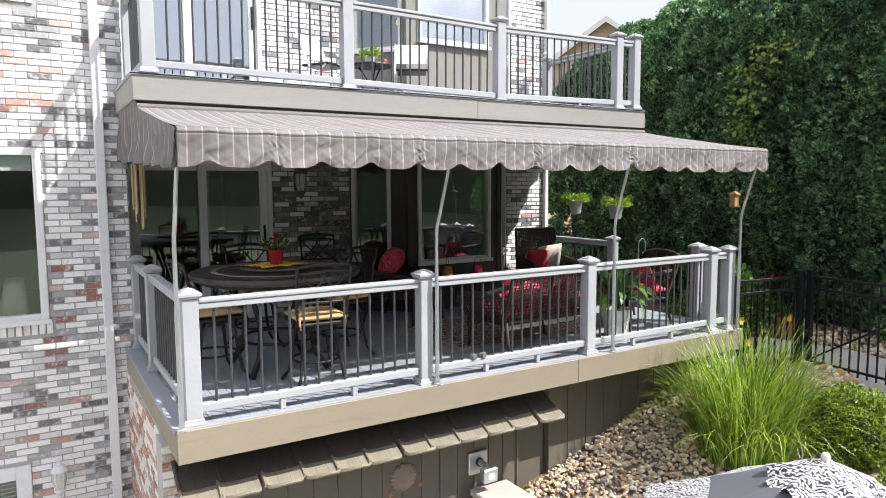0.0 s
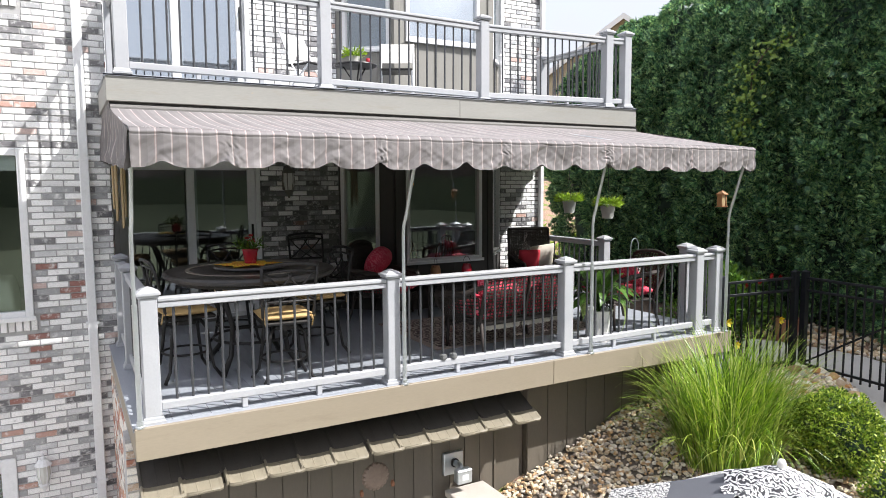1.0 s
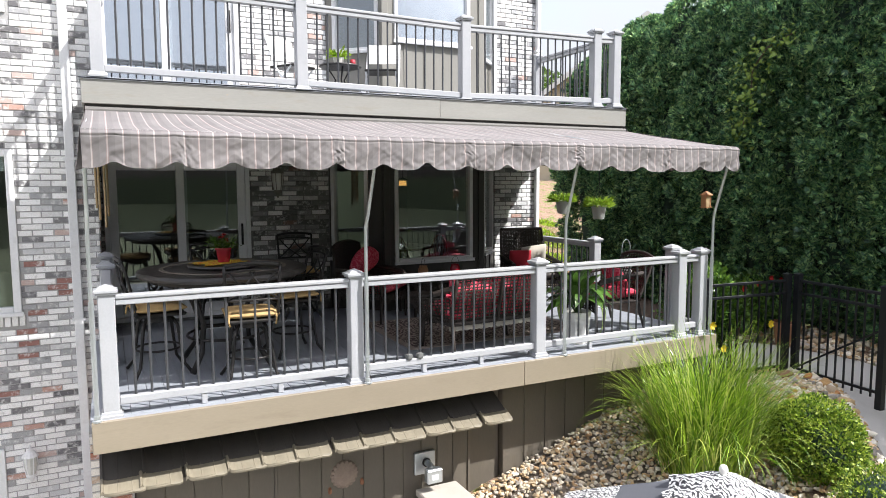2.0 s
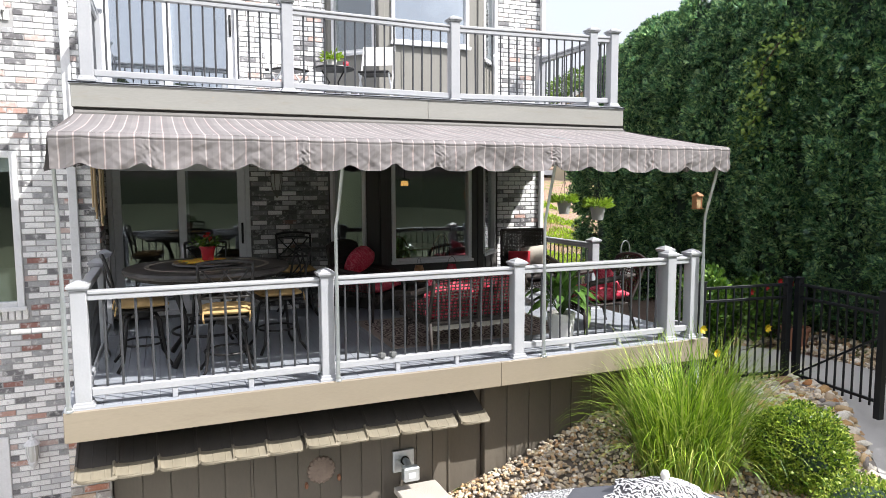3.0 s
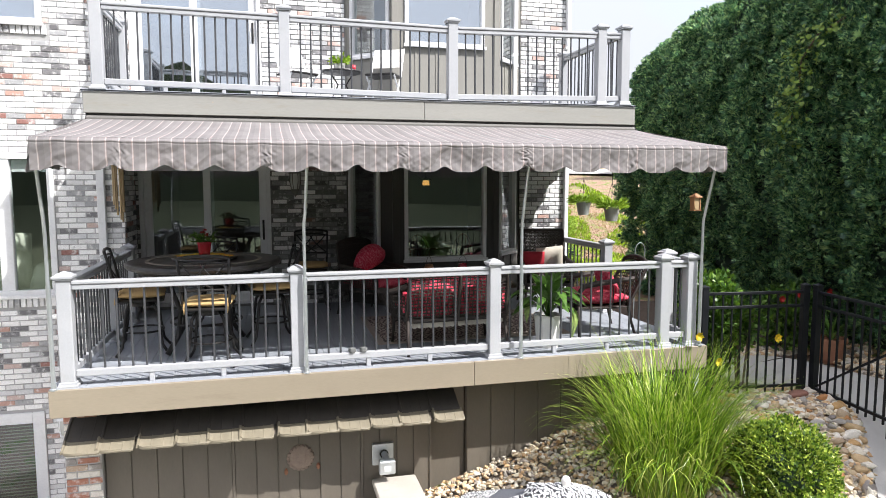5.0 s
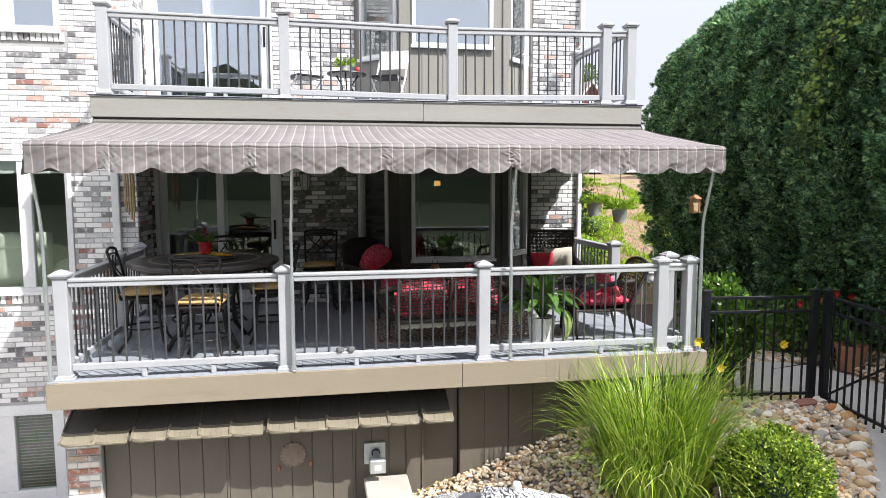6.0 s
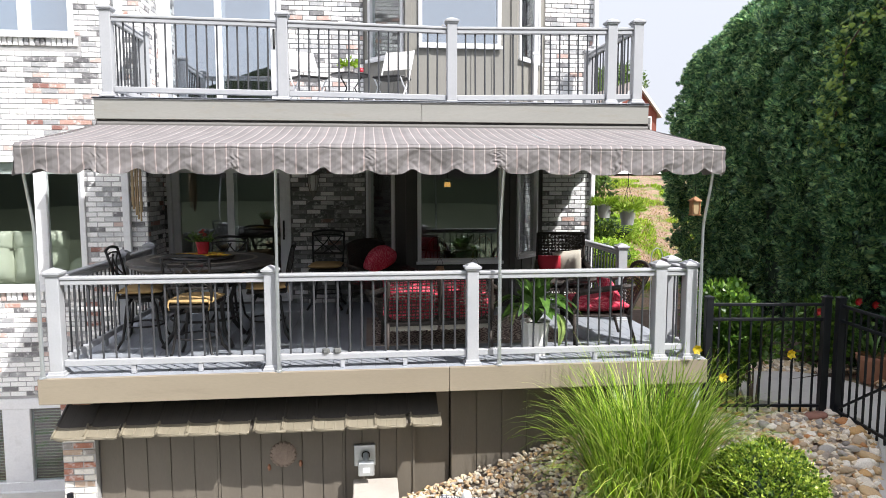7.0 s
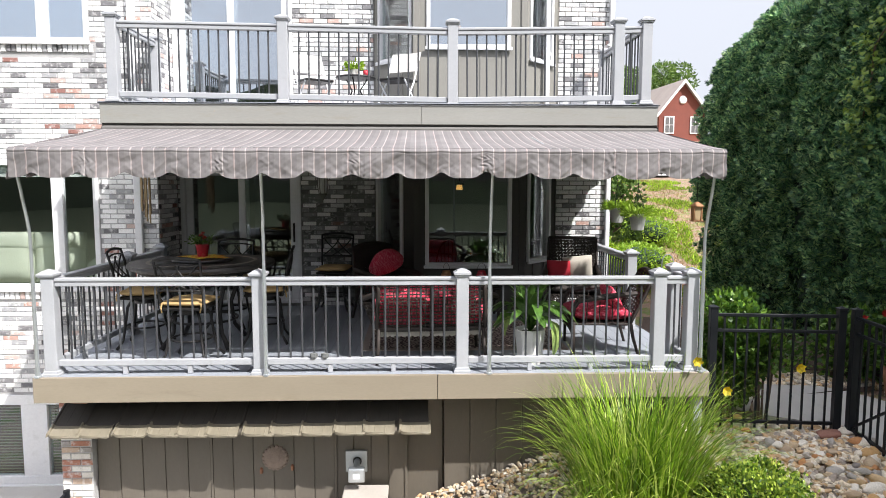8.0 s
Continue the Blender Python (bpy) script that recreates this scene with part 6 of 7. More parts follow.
part("pot", lathe(bmesh.new(), [(0.0, 0.0), (0.05, 0.0), (0.068, 0.10), (0.06, 0.10), (0.0, 0.09)], 18), M_WHITEPOT, up)
n = 180
w = rng.uniform(0, 2 * np.pi, n)
D = unit(np.stack([np.cos(w), np.sin(w), rng.uniform(0.0, 1.4, n)], 1))
P = np.stack([np.cos(w) * 0.03, np.sin(w) * 0.03, np.full(n, 0.10)], 1) + D * rng.uniform(0.0, 0.10, n)[:, None]
cards("leaves", P, D, sides_for(D, rng), rng.uniform(0.04, 0.08, n), rng.uniform(0.02, 0.035, n), M_FERN, up)

rc = thing("red_jar", "small red glass jar on the bistro table", "jar", pose(3.66, 7.68, 3.247))
part("jar", lathe(bmesh.new(), [(0.0, 0.0), (0.03, 0.0), (0.036, 0.03), (0.034, 0.075), (0.028, 0.075), (0.0, 0.02)], 16), M_REDPOT, rc, smooth=True)

# ---- rooms behind the glass ----
couch = thing("couch", "cream leather reclining couch seen through the window", "sofa", pose(-1.60, 8.92, -0.018, 0, 0, 0))
for i in range(3):
    x = -1.05 + 0.72 * i
    part("back_cushion", cushion(bmesh.new(), 0, 0, 0, 0.71, 0.72, 0.30, 4, m=pose(x + 0.36, -0.30, 0.80, 84)), M_CREAM_LEATHER, couch, smooth=True)
    part("head_pad", cushion(bmesh.new(), 0, 0, 0, 0.70, 0.26, 0.24, 3, m=pose(x + 0.36, -0.33, 1.04, 84)), M_CREAM_LEATHER, couch, smooth=True)
    part("seat_cushion", cushion(bmesh.new(), x + 0.36, 0.12, 0.45, 0.70, 0.68, 0.22, 4), M_CREAM_LEATHER, couch, smooth=True)
part("base", boxes((-1.10, 1.16, -0.40, 0.46, 0.06, 0.36), bevel=0.03), M_CREAM_LEATHER, couch)
for sx in (-1.20, 1.24):
    part("armrest", cushion(bmesh.new(), sx, 0.02, 0.44, 0.26, 0.92, 0.66, 5), M_CREAM_LEATHER, couch, smooth=True)


def windsor_chair(m):
    c = thing("dining_chair", "dark cherry spindle-back dining chair inside the bay", "chair", m, group="dining chairs")
    part("seat", cushion(bmesh.new(), 0, 0, 0.45, 0.44, 0.42, 0.05, 6), M_WOODCHAIR, c, smooth=True)
    for sx in (-1, 1):
        for sy in (-1, 1):
            part("leg", tube(bmesh.new(), [(sx * 0.15, sy * 0.14, 0.44), (sx * 0.2, sy * 0.19, 0.0)], 0.017, 8), M_WOODCHAIR, c)
    hoop = [(0.21 * math.cos(w), 0.18 + 0.06 * math.sin(w), 0.45 + 0.55 * math.sin(w)) for w in (math.pi * i / 14 for i in range(15))]
    part("back_hoop", tube(bmesh.new(), hoop, 0.013, 8), M_WOODCHAIR, c)
    for i in range(7):
        w = math.pi * (0.5 + 0.105 * (i - 3))
        x = 0.21 * math.cos(w)
        part("spindle", tube(bmesh.new(), [(x * 0.7, 0.17, 0.46), (x, 0.18 + 0.06 * math.sin(w), 0.45 + 0.55 * math.sin(w))], 0.007, 6), M_WOODCHAIR, c)
    return c


dc = windsor_chair(pose(4.85, 9.30, -0.018, 0, 0, 170))
copy_thing(dc, pose(5.50, 9.35, -0.018, 0, 0, 195))
dt = thing("dining_table", "dark oval dining table inside the bay", "table", pose(5.15, 10.1, -0.018))
part("tabletop", lathe(bmesh.new(), [(0.0, 0.72), (0.66, 0.72), (0.68, 0.735), (0.67, 0.75), (0.0, 0.75)], 32), M_WOODCHAIR, dt)
part("pedestal", lathe(bmesh.new(), [(0.3, 0.0), (0.28, 0.04), (0.08, 0.12), (0.06, 0.4), (0.09, 0.6), (0.2, 0.72)], 16), M_WOODCHAIR, dt)
for x, y, z in ((4.99, 9.26, 1.80), (5.0, 9.8, 4.35)):
    pl = thing("pendant_lamp", "small amber glass pendant lamp inside the bay", "lamp", pose(x, y, z) @ Matrix.Scale(0.75, 4))
    part("cord", tube(bmesh.new(), [(0, 0, 0.11), (0, 0, ((2.55 if z < 3 else TOP - 0.01) - z) / 0.75)], 0.005, 5), M_BRONZE, pl)
    part("shade", lathe(bmesh.new(), [(0.0, 0.05), (0.075, 0.045), (0.09, -0.055), (0.08, -0.055), (0.0, 0.03)], 4, Matrix.Rotation(math.pi / 4, 4, "Z")), M_PENDANT, pl, "glowing amber shade")
    part("bracket", lathe(bmesh.new(), [(0.0, 0.052), (0.13, 0.052), (0.13, 0.066), (0.0, 0.12)], 4, Matrix.Rotation(math.pi / 4, 4, "Z")), M_BRONZE, pl)


# ---- garden: fence and gate ----
def fence_panel(name, label, category, a, b, zlow, ztop, drop, brace=False, post_a=True, post_b=True):
    """Black aluminium panel between two places: posts, three rails, square pickets that run past the bottom rail."""
    f = thing(name, label, category)
    a, b = Vector((*a, 0)), Vector((*b, 0))
    d = (b - a).normalized()
    length = (b - a).length
    m = Matrix.Translation(a) @ Matrix.Rotation(math.atan2(d.y, d.x), 4, "Z")
    def put(nm, bm, lab=""):
        return part(nm, add_mesh(bmesh.new(), bm, m), M_BLACK, f, lab)
    for on, x in ((post_a, 0), (post_b, length)):
        if on:
            p = boxes((x - 0.038, x + 0.038, -0.038, 0.038, zlow - 0.08, ztop + 0.04), bevel=0.004)
            lathe(p, [(0.062, ztop + 0.04), (0.062, ztop + 0.055), (0.0, ztop + 0.075)], 4, Matrix.Translation((x, 0, 0)) @ Matrix.Rotation(math.pi / 4, 4, "Z"))
            put("post", p)
    for z in (ztop - 0.03, ztop - 0.19, zlow + drop):
        put("fence_rail", boxes((0.03, length - 0.03, -0.016, 0.016, z - 0.016, z + 0.016), bevel=0.003))
    n = round(length / 0.115)
    for i in range(1, n):
        x = length * i / n
        put("picket", boxes((x - 0.009, x + 0.009, -0.009, 0.009, zlow + 0.04, ztop - 0.03)))
    if brace:
        put("brace", tube(bmesh.new(), [(0.03, 0.0, zlow + drop + 0.02), (length - 0.03, 0.0, ztop - 0.45)], 0.016, 4))
        put("latch", boxes((-0.05, 0.0, -0.03, 0.03, zlow + 0.28, zlow + 0.40), bevel=0.004))
    return f


fence_panel("metal_fence", "black aluminium picket fence panel beside the deck", "fence", (7.35, 5.34), (8.60, 5.20), -0.69, 0.56, 0.11)
fence_panel("metal_gate", "black aluminium picket gate with a diagonal brace", "gate", (8.71, 5.13), (8.60, 3.98), -0.72, 0.56, 0.11, brace=True)
fence_panel("metal_fence", "black aluminium picket fence along the walkway", "fence", (8.60, 3.90), (8.20, 2.0), -0.95, 0.56, 0.11, post_a=False)

# ---- plants ----
def fountain_grass(m, blades, height, spread, seed):
    """A clump of long arching blades."""
    rng = np.random.default_rng(seed)
    top = thing("fountain_grass", "large bright green fountain grass clump in the stone bed", "ornamental grass", m)
    V, F = [], []
    for i in range(blades):
        w = rng.uniform(0, 2 * math.pi)
        r0 = 0.48 * math.sqrt(rng.uniform())
        ln = height * rng.uniform(0.62, 1.16)
        out = rng.beta(1.0, 1.6) * 1.30 * (0.35 + 0.65 * r0 / 0.48)
        wid = rng.uniform(0.008, 0.0175)
        drift = rng.normal() * 0.09
        dx, dy = math.cos(w), math.sin(w)
        sx, sy = -dy, dx
        twist = rng.uniform(-0.6, 0.6)
        k = 8
        p = np.array([r0 * dx, r0 * dy, 0.0])
        ang = 0.04 + 0.62 * out
        b0 = len(V)
        for j in range(k + 1):
            s = j / k
            half = wid * 0.5 * (1 - s ** 2.2) + 0.0006
            tw = twist * s
            ox, oy = sx * math.cos(tw) + dx * math.sin(tw) * 0.4, sy * math.cos(tw) + dy * math.sin(tw) * 0.4
            V.append((p[0] - ox * half, p[1] - oy * half, p[2]))
            V.append((p[0] + ox * half, p[1] + oy * half, p[2]))
            w += drift
            dx, dy = math.cos(w), math.sin(w)
            ang += (0.02 + (0.18 + 0.56 * out) * s ** 1.15) * 0.72
            step = ln / k
            p = p + step * np.array([dx * math.sin(ang) * spread, dy * math.sin(ang) * spread, math.cos(ang)])
        for j in range(k):
            a = b0 + 2 * j
            F.append((a, a + 1, a + 3, a + 2))
    mesh_part("blades", V, F, M_GRASSBLADE, top)
    return top


fountain_grass(pose(6.28, 4.38, ground_z(6.28, 4.38) - 0.07), 1550, 1.42, 0.80, 7)


def leaf_shrub(name, label, m, radii, n, size, material, seed, stems=8, core=True, fuzz=0.14, foot=0.0, tufts=0):
    """A rounded shrub: stems, a solid heart coloured as inner shade and many small leaves in clumps on an uneven
    outline.
    """
    rng = np.random.default_rng(seed)
    top = thing(name, label, "shrub", m)
    for k in range(stems):
        w = 2 * math.pi * k / stems + rng.uniform(-0.3, 0.3)
        part("stem", tube(bmesh.new(), [(0.03 * math.cos(w), 0.03 * math.sin(w), -foot), (radii[0] * 0.35 * math.cos(w), radii[1] * 0.35 * math.sin(w), radii[2] * 0.8),
                  (radii[0] * 0.6 * math.cos(w), radii[1] * 0.6 * math.sin(w), radii[2] * 1.45)], [0.014, 0.01, 0.004], 5), M_TRUNK, top)
    knots = unit(rng.normal(size=(tufts, 3))) if tufts else None
    d = unit(rng.normal(size=(n, 3))) if not tufts else unit(knots[rng.integers(0, tufts, n)] + 0.12 * rng.normal(size=(n, 3)))
    lump = np.array([1 + 0.16 * noise.noise((v[0] * 2.6 + seed, v[1] * 2.6, v[2] * 2.6)) + 0.08 * noise.noise((v[0] * 7, v[1] * 7 + seed, v[2] * 7)) for v in d])
    depth = 1 - fuzz * rng.uniform(0, 1, n) ** 2 * 2.2 + 0.06 * rng.normal(size=n) * 0.5
    P = d * np.array(radii) * (lump * depth)[:, None] + [0, 0, radii[2]]
    P = P[P[:, 2] > 0.0]
    dd = unit(P - [0, 0, radii[2] * 0.8])
    D = unit(dd + 0.8 * rng.normal(size=P.shape) + [0, 0, 0.35])
    cards("leaves", P, D, sides_for(D, rng), size * rng.uniform(0.7, 1.3, len(P)), size * 0.62 * rng.uniform(0.7, 1.2, len(P)), material, top)
    if core:
        bm = bmesh.new()
        bmesh.ops.create_icosphere(bm, subdivisions=3, radius=1.0)
        for v in bm.verts:
            u = v.co.normalized()
            k = 0.80 * (1 + 0.16 * noise.noise((u.x * 2.6 + seed, u.y * 2.6, u.z * 2.6)))
            v.co = Vector((u.x * radii[0] * k, u.y * radii[1] * k, max(0.02, u.z * radii[2] * k + radii[2])))
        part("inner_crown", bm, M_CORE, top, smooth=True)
    return top


leaf_shrub("boxwood", "rounded light green boxwood shrub in the stone bed", pose(7.02, 3.66, ground_z(7.02, 3.66) - 0.07), (0.44, 0.44, 0.41), 17000, 0.037, M_BOX, 4, tufts=330, fuzz=0.11)
leaf_shrub("boxwood", "smaller boxwood shrub beside the walkway", pose(6.75, 2.75, ground_z(6.75, 2.75)), (0.45, 0.45, 0.36), 7000, 0.034, M_BOX, 9)


def hibiscus(m, label, radii, n, seed, flowers, petal, size=0.10, foot=0.0):
    top = leaf_shrub("hibiscus", label, m, radii, n, size, M_HIB, seed, stems=5, core=False, fuzz=0.45, foot=foot)
    rng = np.random.default_rng(seed + 50)
    for p in flowers:
        k = 6
        w = np.arange(k) * 2 * np.pi / k + rng.uniform(0, 1)
        D = unit(np.stack([np.cos(w) * 0.9, np.full(k, -0.55), np.sin(w) * 0.9], 1))
        S = unit(np.cross(D, np.array([[0.0, -1.0, 0.0]])))
        cards("flower", np.tile(p, (k, 1)), D, S, np.full(k, 0.065), np.full(k, 0.06), petal, top, "open flower")
    return top


hibiscus(pose(7.68, 5.66, -0.52), "hibiscus shrub with yellow flowers behind the fence", (0.42, 0.30, 0.63), 4200, 31,
         [(0.44, -0.59, 0.56), (-0.24, -0.48, 0.30), (-0.62, -0.64, 0.65)], M_YPETAL, size=0.075, foot=0.20)
hibiscus(pose(7.98, 5.48, -0.14), "young hibiscus shoot beside the fence", (0.30, 0.20, 0.25), 520, 33, [], M_YPETAL, size=0.075, foot=0.60)
hibiscus(pose(9.95, 6.95, -0.70), "dark shrub with red flowers below the hedge", (0.50, 0.40, 0.50), 1500, 37,
         [(-0.2, -0.4, 0.93), (0.05, -0.42, 1.0), (-0.42, -0.32, 0.86), (0.3, -0.4, 0.95)], M_RPETAL)
hibiscus(pose(9.1, 7.35, -0.72), "low green shrub at the foot of the hedge", (0.55, 0.35, 0.34), 1300, 41, [], M_RPETAL, 0.06)

planter = thing("flower_pot", "terracotta pot with spiky leaves under the hedge", "plant pot", pose(10.05, 6.25, ground_z(10.05, 6.25)))
part("pot", lathe(bmesh.new(), [(0.0, 0.0), (0.14, 0.0), (0.19, 0.30), (0.205, 0.30), (0.205, 0.35), (0.18, 0.35), (0.175, 0.31), (0.0, 0.31)], 24), M_TERRA, planter)
rs = random.Random(8)
spike = leaf_mesh("spike_leaf", 0.5, 0.035, 0.5, M_LILY)
for i in range(26):
    ob = new("leaf", spike)
    ob.parent = planter
    ob.matrix_basis = pose(0, 0, 0.31, 0, 0, rs.uniform(0, 360)) @ pose(0, 0, 0, rs.uniform(35, 82), 0, 0) @ Matrix.Scale(rs.uniform(0.7, 1.1), 4)

small = thing("flower_pot", "small white pot with low green leaves behind the fence", "plant pot", pose(8.02, 5.98, ground_z(8.02, 5.98) + 0.02))
part("pot", lathe(bmesh.new(), [(0.0, 0.0), (0.07, 0.0), (0.095, 0.13), (0.10, 0.13), (0.10, 0.15), (0.085, 0.15), (0.0, 0.13)], 20), M_WHITEPOT, small)
frond = leaf_mesh("low_leaf", 0.17, 0.05, 0.9, M_HIB)
for i in range(34):
    ob = new("leaf", frond)
    ob.parent = small
    ob.matrix_basis = pose(0, 0, 0.13, 0, 0, rs.uniform(0, 360)) @ pose(0, 0, 0, rs.uniform(25, 85), rs.uniform(-20, 20), 0) @ Matrix.Scale(rs.uniform(0.7, 1.15), 4)

# hanging pots on wires from the edge of the upper deck
def hanging_pot(x, y, z, seed):
    h = thing("hanging_pot", "grey hanging pot overflowing with lime-green foliage", "plant pot", pose(x, y, z), group="hanging pots")
    part("pot", lathe(bmesh.new(), [(0.0, -0.11), (0.075, -0.11), (0.108, 0.07), (0.118, 0.07), (0.118, 0.090), (0.10, 0.09), (0.0, 0.06)], 24), M_GREYPOT, h)
    bm = bmesh.new()
    for k in range(3):
        w = 2 * math.pi * k / 3
        tube(bm, [(0.11 * math.cos(w), 0.11 * math.sin(w), 0.085), (0, 0, 0.42)], 0.003, 5)
    tube(bm, [(0, 0, 0.42), (0, 0, 2.543 - z)], 0.004, 5)
    part("hanger", bm, M_BLACK, h)
    rng = np.random.default_rng(seed)
    n = 900
    w = rng.uniform(0, 2 * np.pi, n)
    D = unit(np.stack([np.cos(w), np.sin(w), rng.uniform(-0.1, 1.3, n)], 1))
    P = np.stack([np.cos(w) * 0.08, np.sin(w) * 0.08, np.full(n, 0.08)], 1) + D * (rng.uniform(0.0, 0.11, n)[:, None])
    cards("foliage", P, D, sides_for(D, rng), rng.uniform(0.04, 0.10, n), rng.uniform(0.008, 0.02, n), M_FERN, h, bend=0.2)
    return h


hanging_pot(7.12, 7.99, 1.43, 1)
hanging_pot(7.14, 7.16, 1.38, 2)


# ---- the arborvitae hedge ----
def arborvitae_meshes(height, radius, seed, sprays):
    """Crown of flat fan-shaped sprays round a solid heart coloured as inner shade, on a slightly ragged column that
    rounds to a tip.
    """
    rng = np.random.default_rng(seed)
    def prof(t):
        return radius * np.minimum(1.0, 0.72 + 0.9 * t) * np.clip(1 - np.clip((t - 0.62) / 0.40, 0, 1) ** 2.1, 0.02, 1) ** 0.6
    # tufts stand out from the column; every spray belongs to one tuft
    tufts = 620
    ct, cw = rng.uniform(0.0, 1.0, tufts) ** 0.92, rng.uniform(0, 2 * np.pi, tufts)
    push = rng.uniform(-0.13, 0.13, tufts)
    pick = rng.integers(0, tufts, sprays)
    du, dv = rng.normal(size=sprays) * 0.105, rng.normal(size=sprays) * 0.14
    t = np.clip(ct[pick] + dv / height, 0.0, 1.0)
    w = cw[pick] + du / np.maximum(0.25, prof(t))
    lump = np.array([1 + 0.15 * noise.noise((math.cos(a) * 1.3 + seed, math.sin(a) * 1.3, b * height * 0.9)) for a, b in zip(w, t)])
    bulge = push[pick] + 0.20 * np.exp(-(du ** 2 + dv ** 2) / 0.020) - 0.09
    r = prof(t) * lump + bulge * (0.4 + 0.6 * np.minimum(1, prof(t))) - 0.10 * rng.uniform(0, 1, sprays) ** 1.6
    r = np.maximum(r, 0.02)
    base = np.stack([r * np.cos(w), r * np.sin(w), 0.12 + t * (height - 0.12)], 1)
    outw = np.stack([np.cos(w), np.sin(w), np.zeros(sprays)], 1)
    tang = np.stack([-np.sin(w), np.cos(w), np.zeros(sprays)], 1)
    axis = unit(outw * rng.uniform(0.4, 1.0, sprays)[:, None] + tang * (du * 3.2)[:, None] + np.array([0, 0, 1.0]) * (dv * 2.2 + rng.uniform(-0.1, 0.7, sprays))[:, None] + 0.30 * rng.normal(size=(sprays, 3)))
    side = sides_for(axis, rng)
    size = rng.uniform(0.06, 0.14, sprays)
    Ps, Ds, Ss, Ls, Ws = [], [], [], [], []
    for along, ang, ln in ((0.0, 0.0, 1.0), (0.12, 0.62, 0.70), (0.12, -0.62, 0.70), (0.45, 0.6, 0.50), (0.45, -0.6, 0.50)):
        d = unit(axis * math.cos(ang) + side * math.sin(ang))
        Ps.append(base + axis * (size * along)[:, None])
        Ds.append(d)
        Ss.append(unit(side * math.cos(ang) - axis * math.sin(ang)))
        Ls.append(size * ln)
        Ws.append(size * 0.20 * (0.7 + 0.5 * ln))
    bm = bmesh.new()
    lathe(bm, [(0.05, 0.12)] + [(float(prof(np.array(k / 14))) * 0.66, 0.12 + (height - 0.3) * k / 14) for k in range(15)] + [(0.0, height - 0.12)], 18)
    for v in bm.verts:
        f = 1 + 0.14 * noise.noise((v.co.x * 1.6 + seed, v.co.y * 1.6, v.co.z * 0.9))
        v.co.x, v.co.y = v.co.x * f, v.co.y * f
    return [np.concatenate(a) for a in (Ps, Ds, Ss, Ls, Ws)], bm


def arborvitae(label, m, height, radius, seed, sprays):
    top = thing("arborvitae", label, "tree", m, group="hedge trees")
    leaf, core = arborvitae_meshes(height, radius, seed, sprays)
    crown = cards("crown", *leaf, M_CEDARLEAF, top, bend=0.15)
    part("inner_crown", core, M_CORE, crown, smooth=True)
    part("trunk", tube(bmesh.new(), [(0, 0, -0.1), (0.02, 0, 0.6), (0, 0.02, height * 0.7)], [0.09, 0.07, 0.03], 8), M_TRUNK, top)
    return top


# first three are added out of view, sized to shade fence and walkway
HEDGE = [(11.25, 1.75, 5.6, 1.02), (11.20, 2.7, 5.6, 1.0), (11.30, 3.6, 5.6, 1.00), (11.05, 4.75, 6.1, 0.98), (11.15, 5.9, 6.0, 1.02), (11.00, 7.05, 5.95, 0.98), (11.12, 8.15, 6.0, 1.00), (11.10, 9.25, 5.9, 0.98), (11.05, 10.3, 5.7, 1.08), (10.95, 11.3, 5.3, 1.14)]
for k, (x, y, h, r) in enumerate(HEDGE):
    arborvitae("tall dense dark green arborvitae in the hedge row", pose(x, y, -0.62, 0, 0, 40 * k), h, r, 60 + k, 33000 if y > 4 else 10000)

# a grape vine that has climbed into the hedge
vine = thing("climbing_vine", "yellow-green grape vine climbing over the hedge", "vine")
rng = np.random.default_rng(77)
path = [(10.10, 6.30, 4.02), (10.02, 6.75, 3.85), (9.98, 6.98, 3.55), (9.96, 6.98, 3.15), (9.97, 7.10, 2.75), (10.02, 7.2, 2.45)]
part("stem", tube(bmesh.new(), path, 0.012, 6), M_TRUNK, vine)
vl = leaf_mesh("vine_leaf", 0.085, 0.08, 0.5, M_VINE, 0.2, 5)
rs = random.Random(4)
for i in range(290):
    s = rs.uniform(0, len(path) - 1.001)
    a, b = Vector(path[int(s)]), Vector(path[int(s) + 1])
    p = a.lerp(b, s % 1) + Vector((rs.uniform(-0.20, 0.04), rs.gauss(0, 0.19), rs.gauss(0, 0.12)))
    ob = new("leaf", vl)
    ob.parent = vine
    ob.matrix_basis = Matrix.Translation(p) @ pose(0, 0, 0, rs.uniform(-70, 0), rs.uniform(-30, 30), rs.uniform(40, 150)) @ Matrix.Scale(rs.uniform(0.45, 1.05), 4)

# ---- patio umbrella below ----
umb = thing("patio_umbrella", "open charcoal patio umbrella with a damask border and a ruffled vent", "umbrella", pose(4.314, 2.455, -2.44, 0, 0, 11.5))
H = 2.34


def canopy_panel(k, r0, r1):
    """One cloth panel between two ribs, from radius r0 to r1, slack between the ribs."""
    bm = bmesh.new()
    rows = []
    for j in range(6):
        r = r0 + (r1 - r0) * j / 5
        row = []
        for i in range(9):
            f = i / 8
            w = 2 * math.pi * (k + f) / 8
            chord = math.cos(math.pi / 8) / math.cos(2 * math.pi * (f - 0.5) / 8)
            slack = 0.030 * math.sin(math.pi * f) * (r / 1.3) ** 2
            row.append(bm.verts.new((r * chord * math.cos(w), r * chord * math.sin(w), H - 0.022 - 0.435 * r - slack + 0.02 * math.sin(math.pi * min(1.0, r / 1.3)))))
        rows.append(row)
    for a, b in zip(rows, rows[1:]):
        for i in range(8):
            bm.faces.new((a[i], a[i + 1], b[i + 1], b[i]))
    return bm


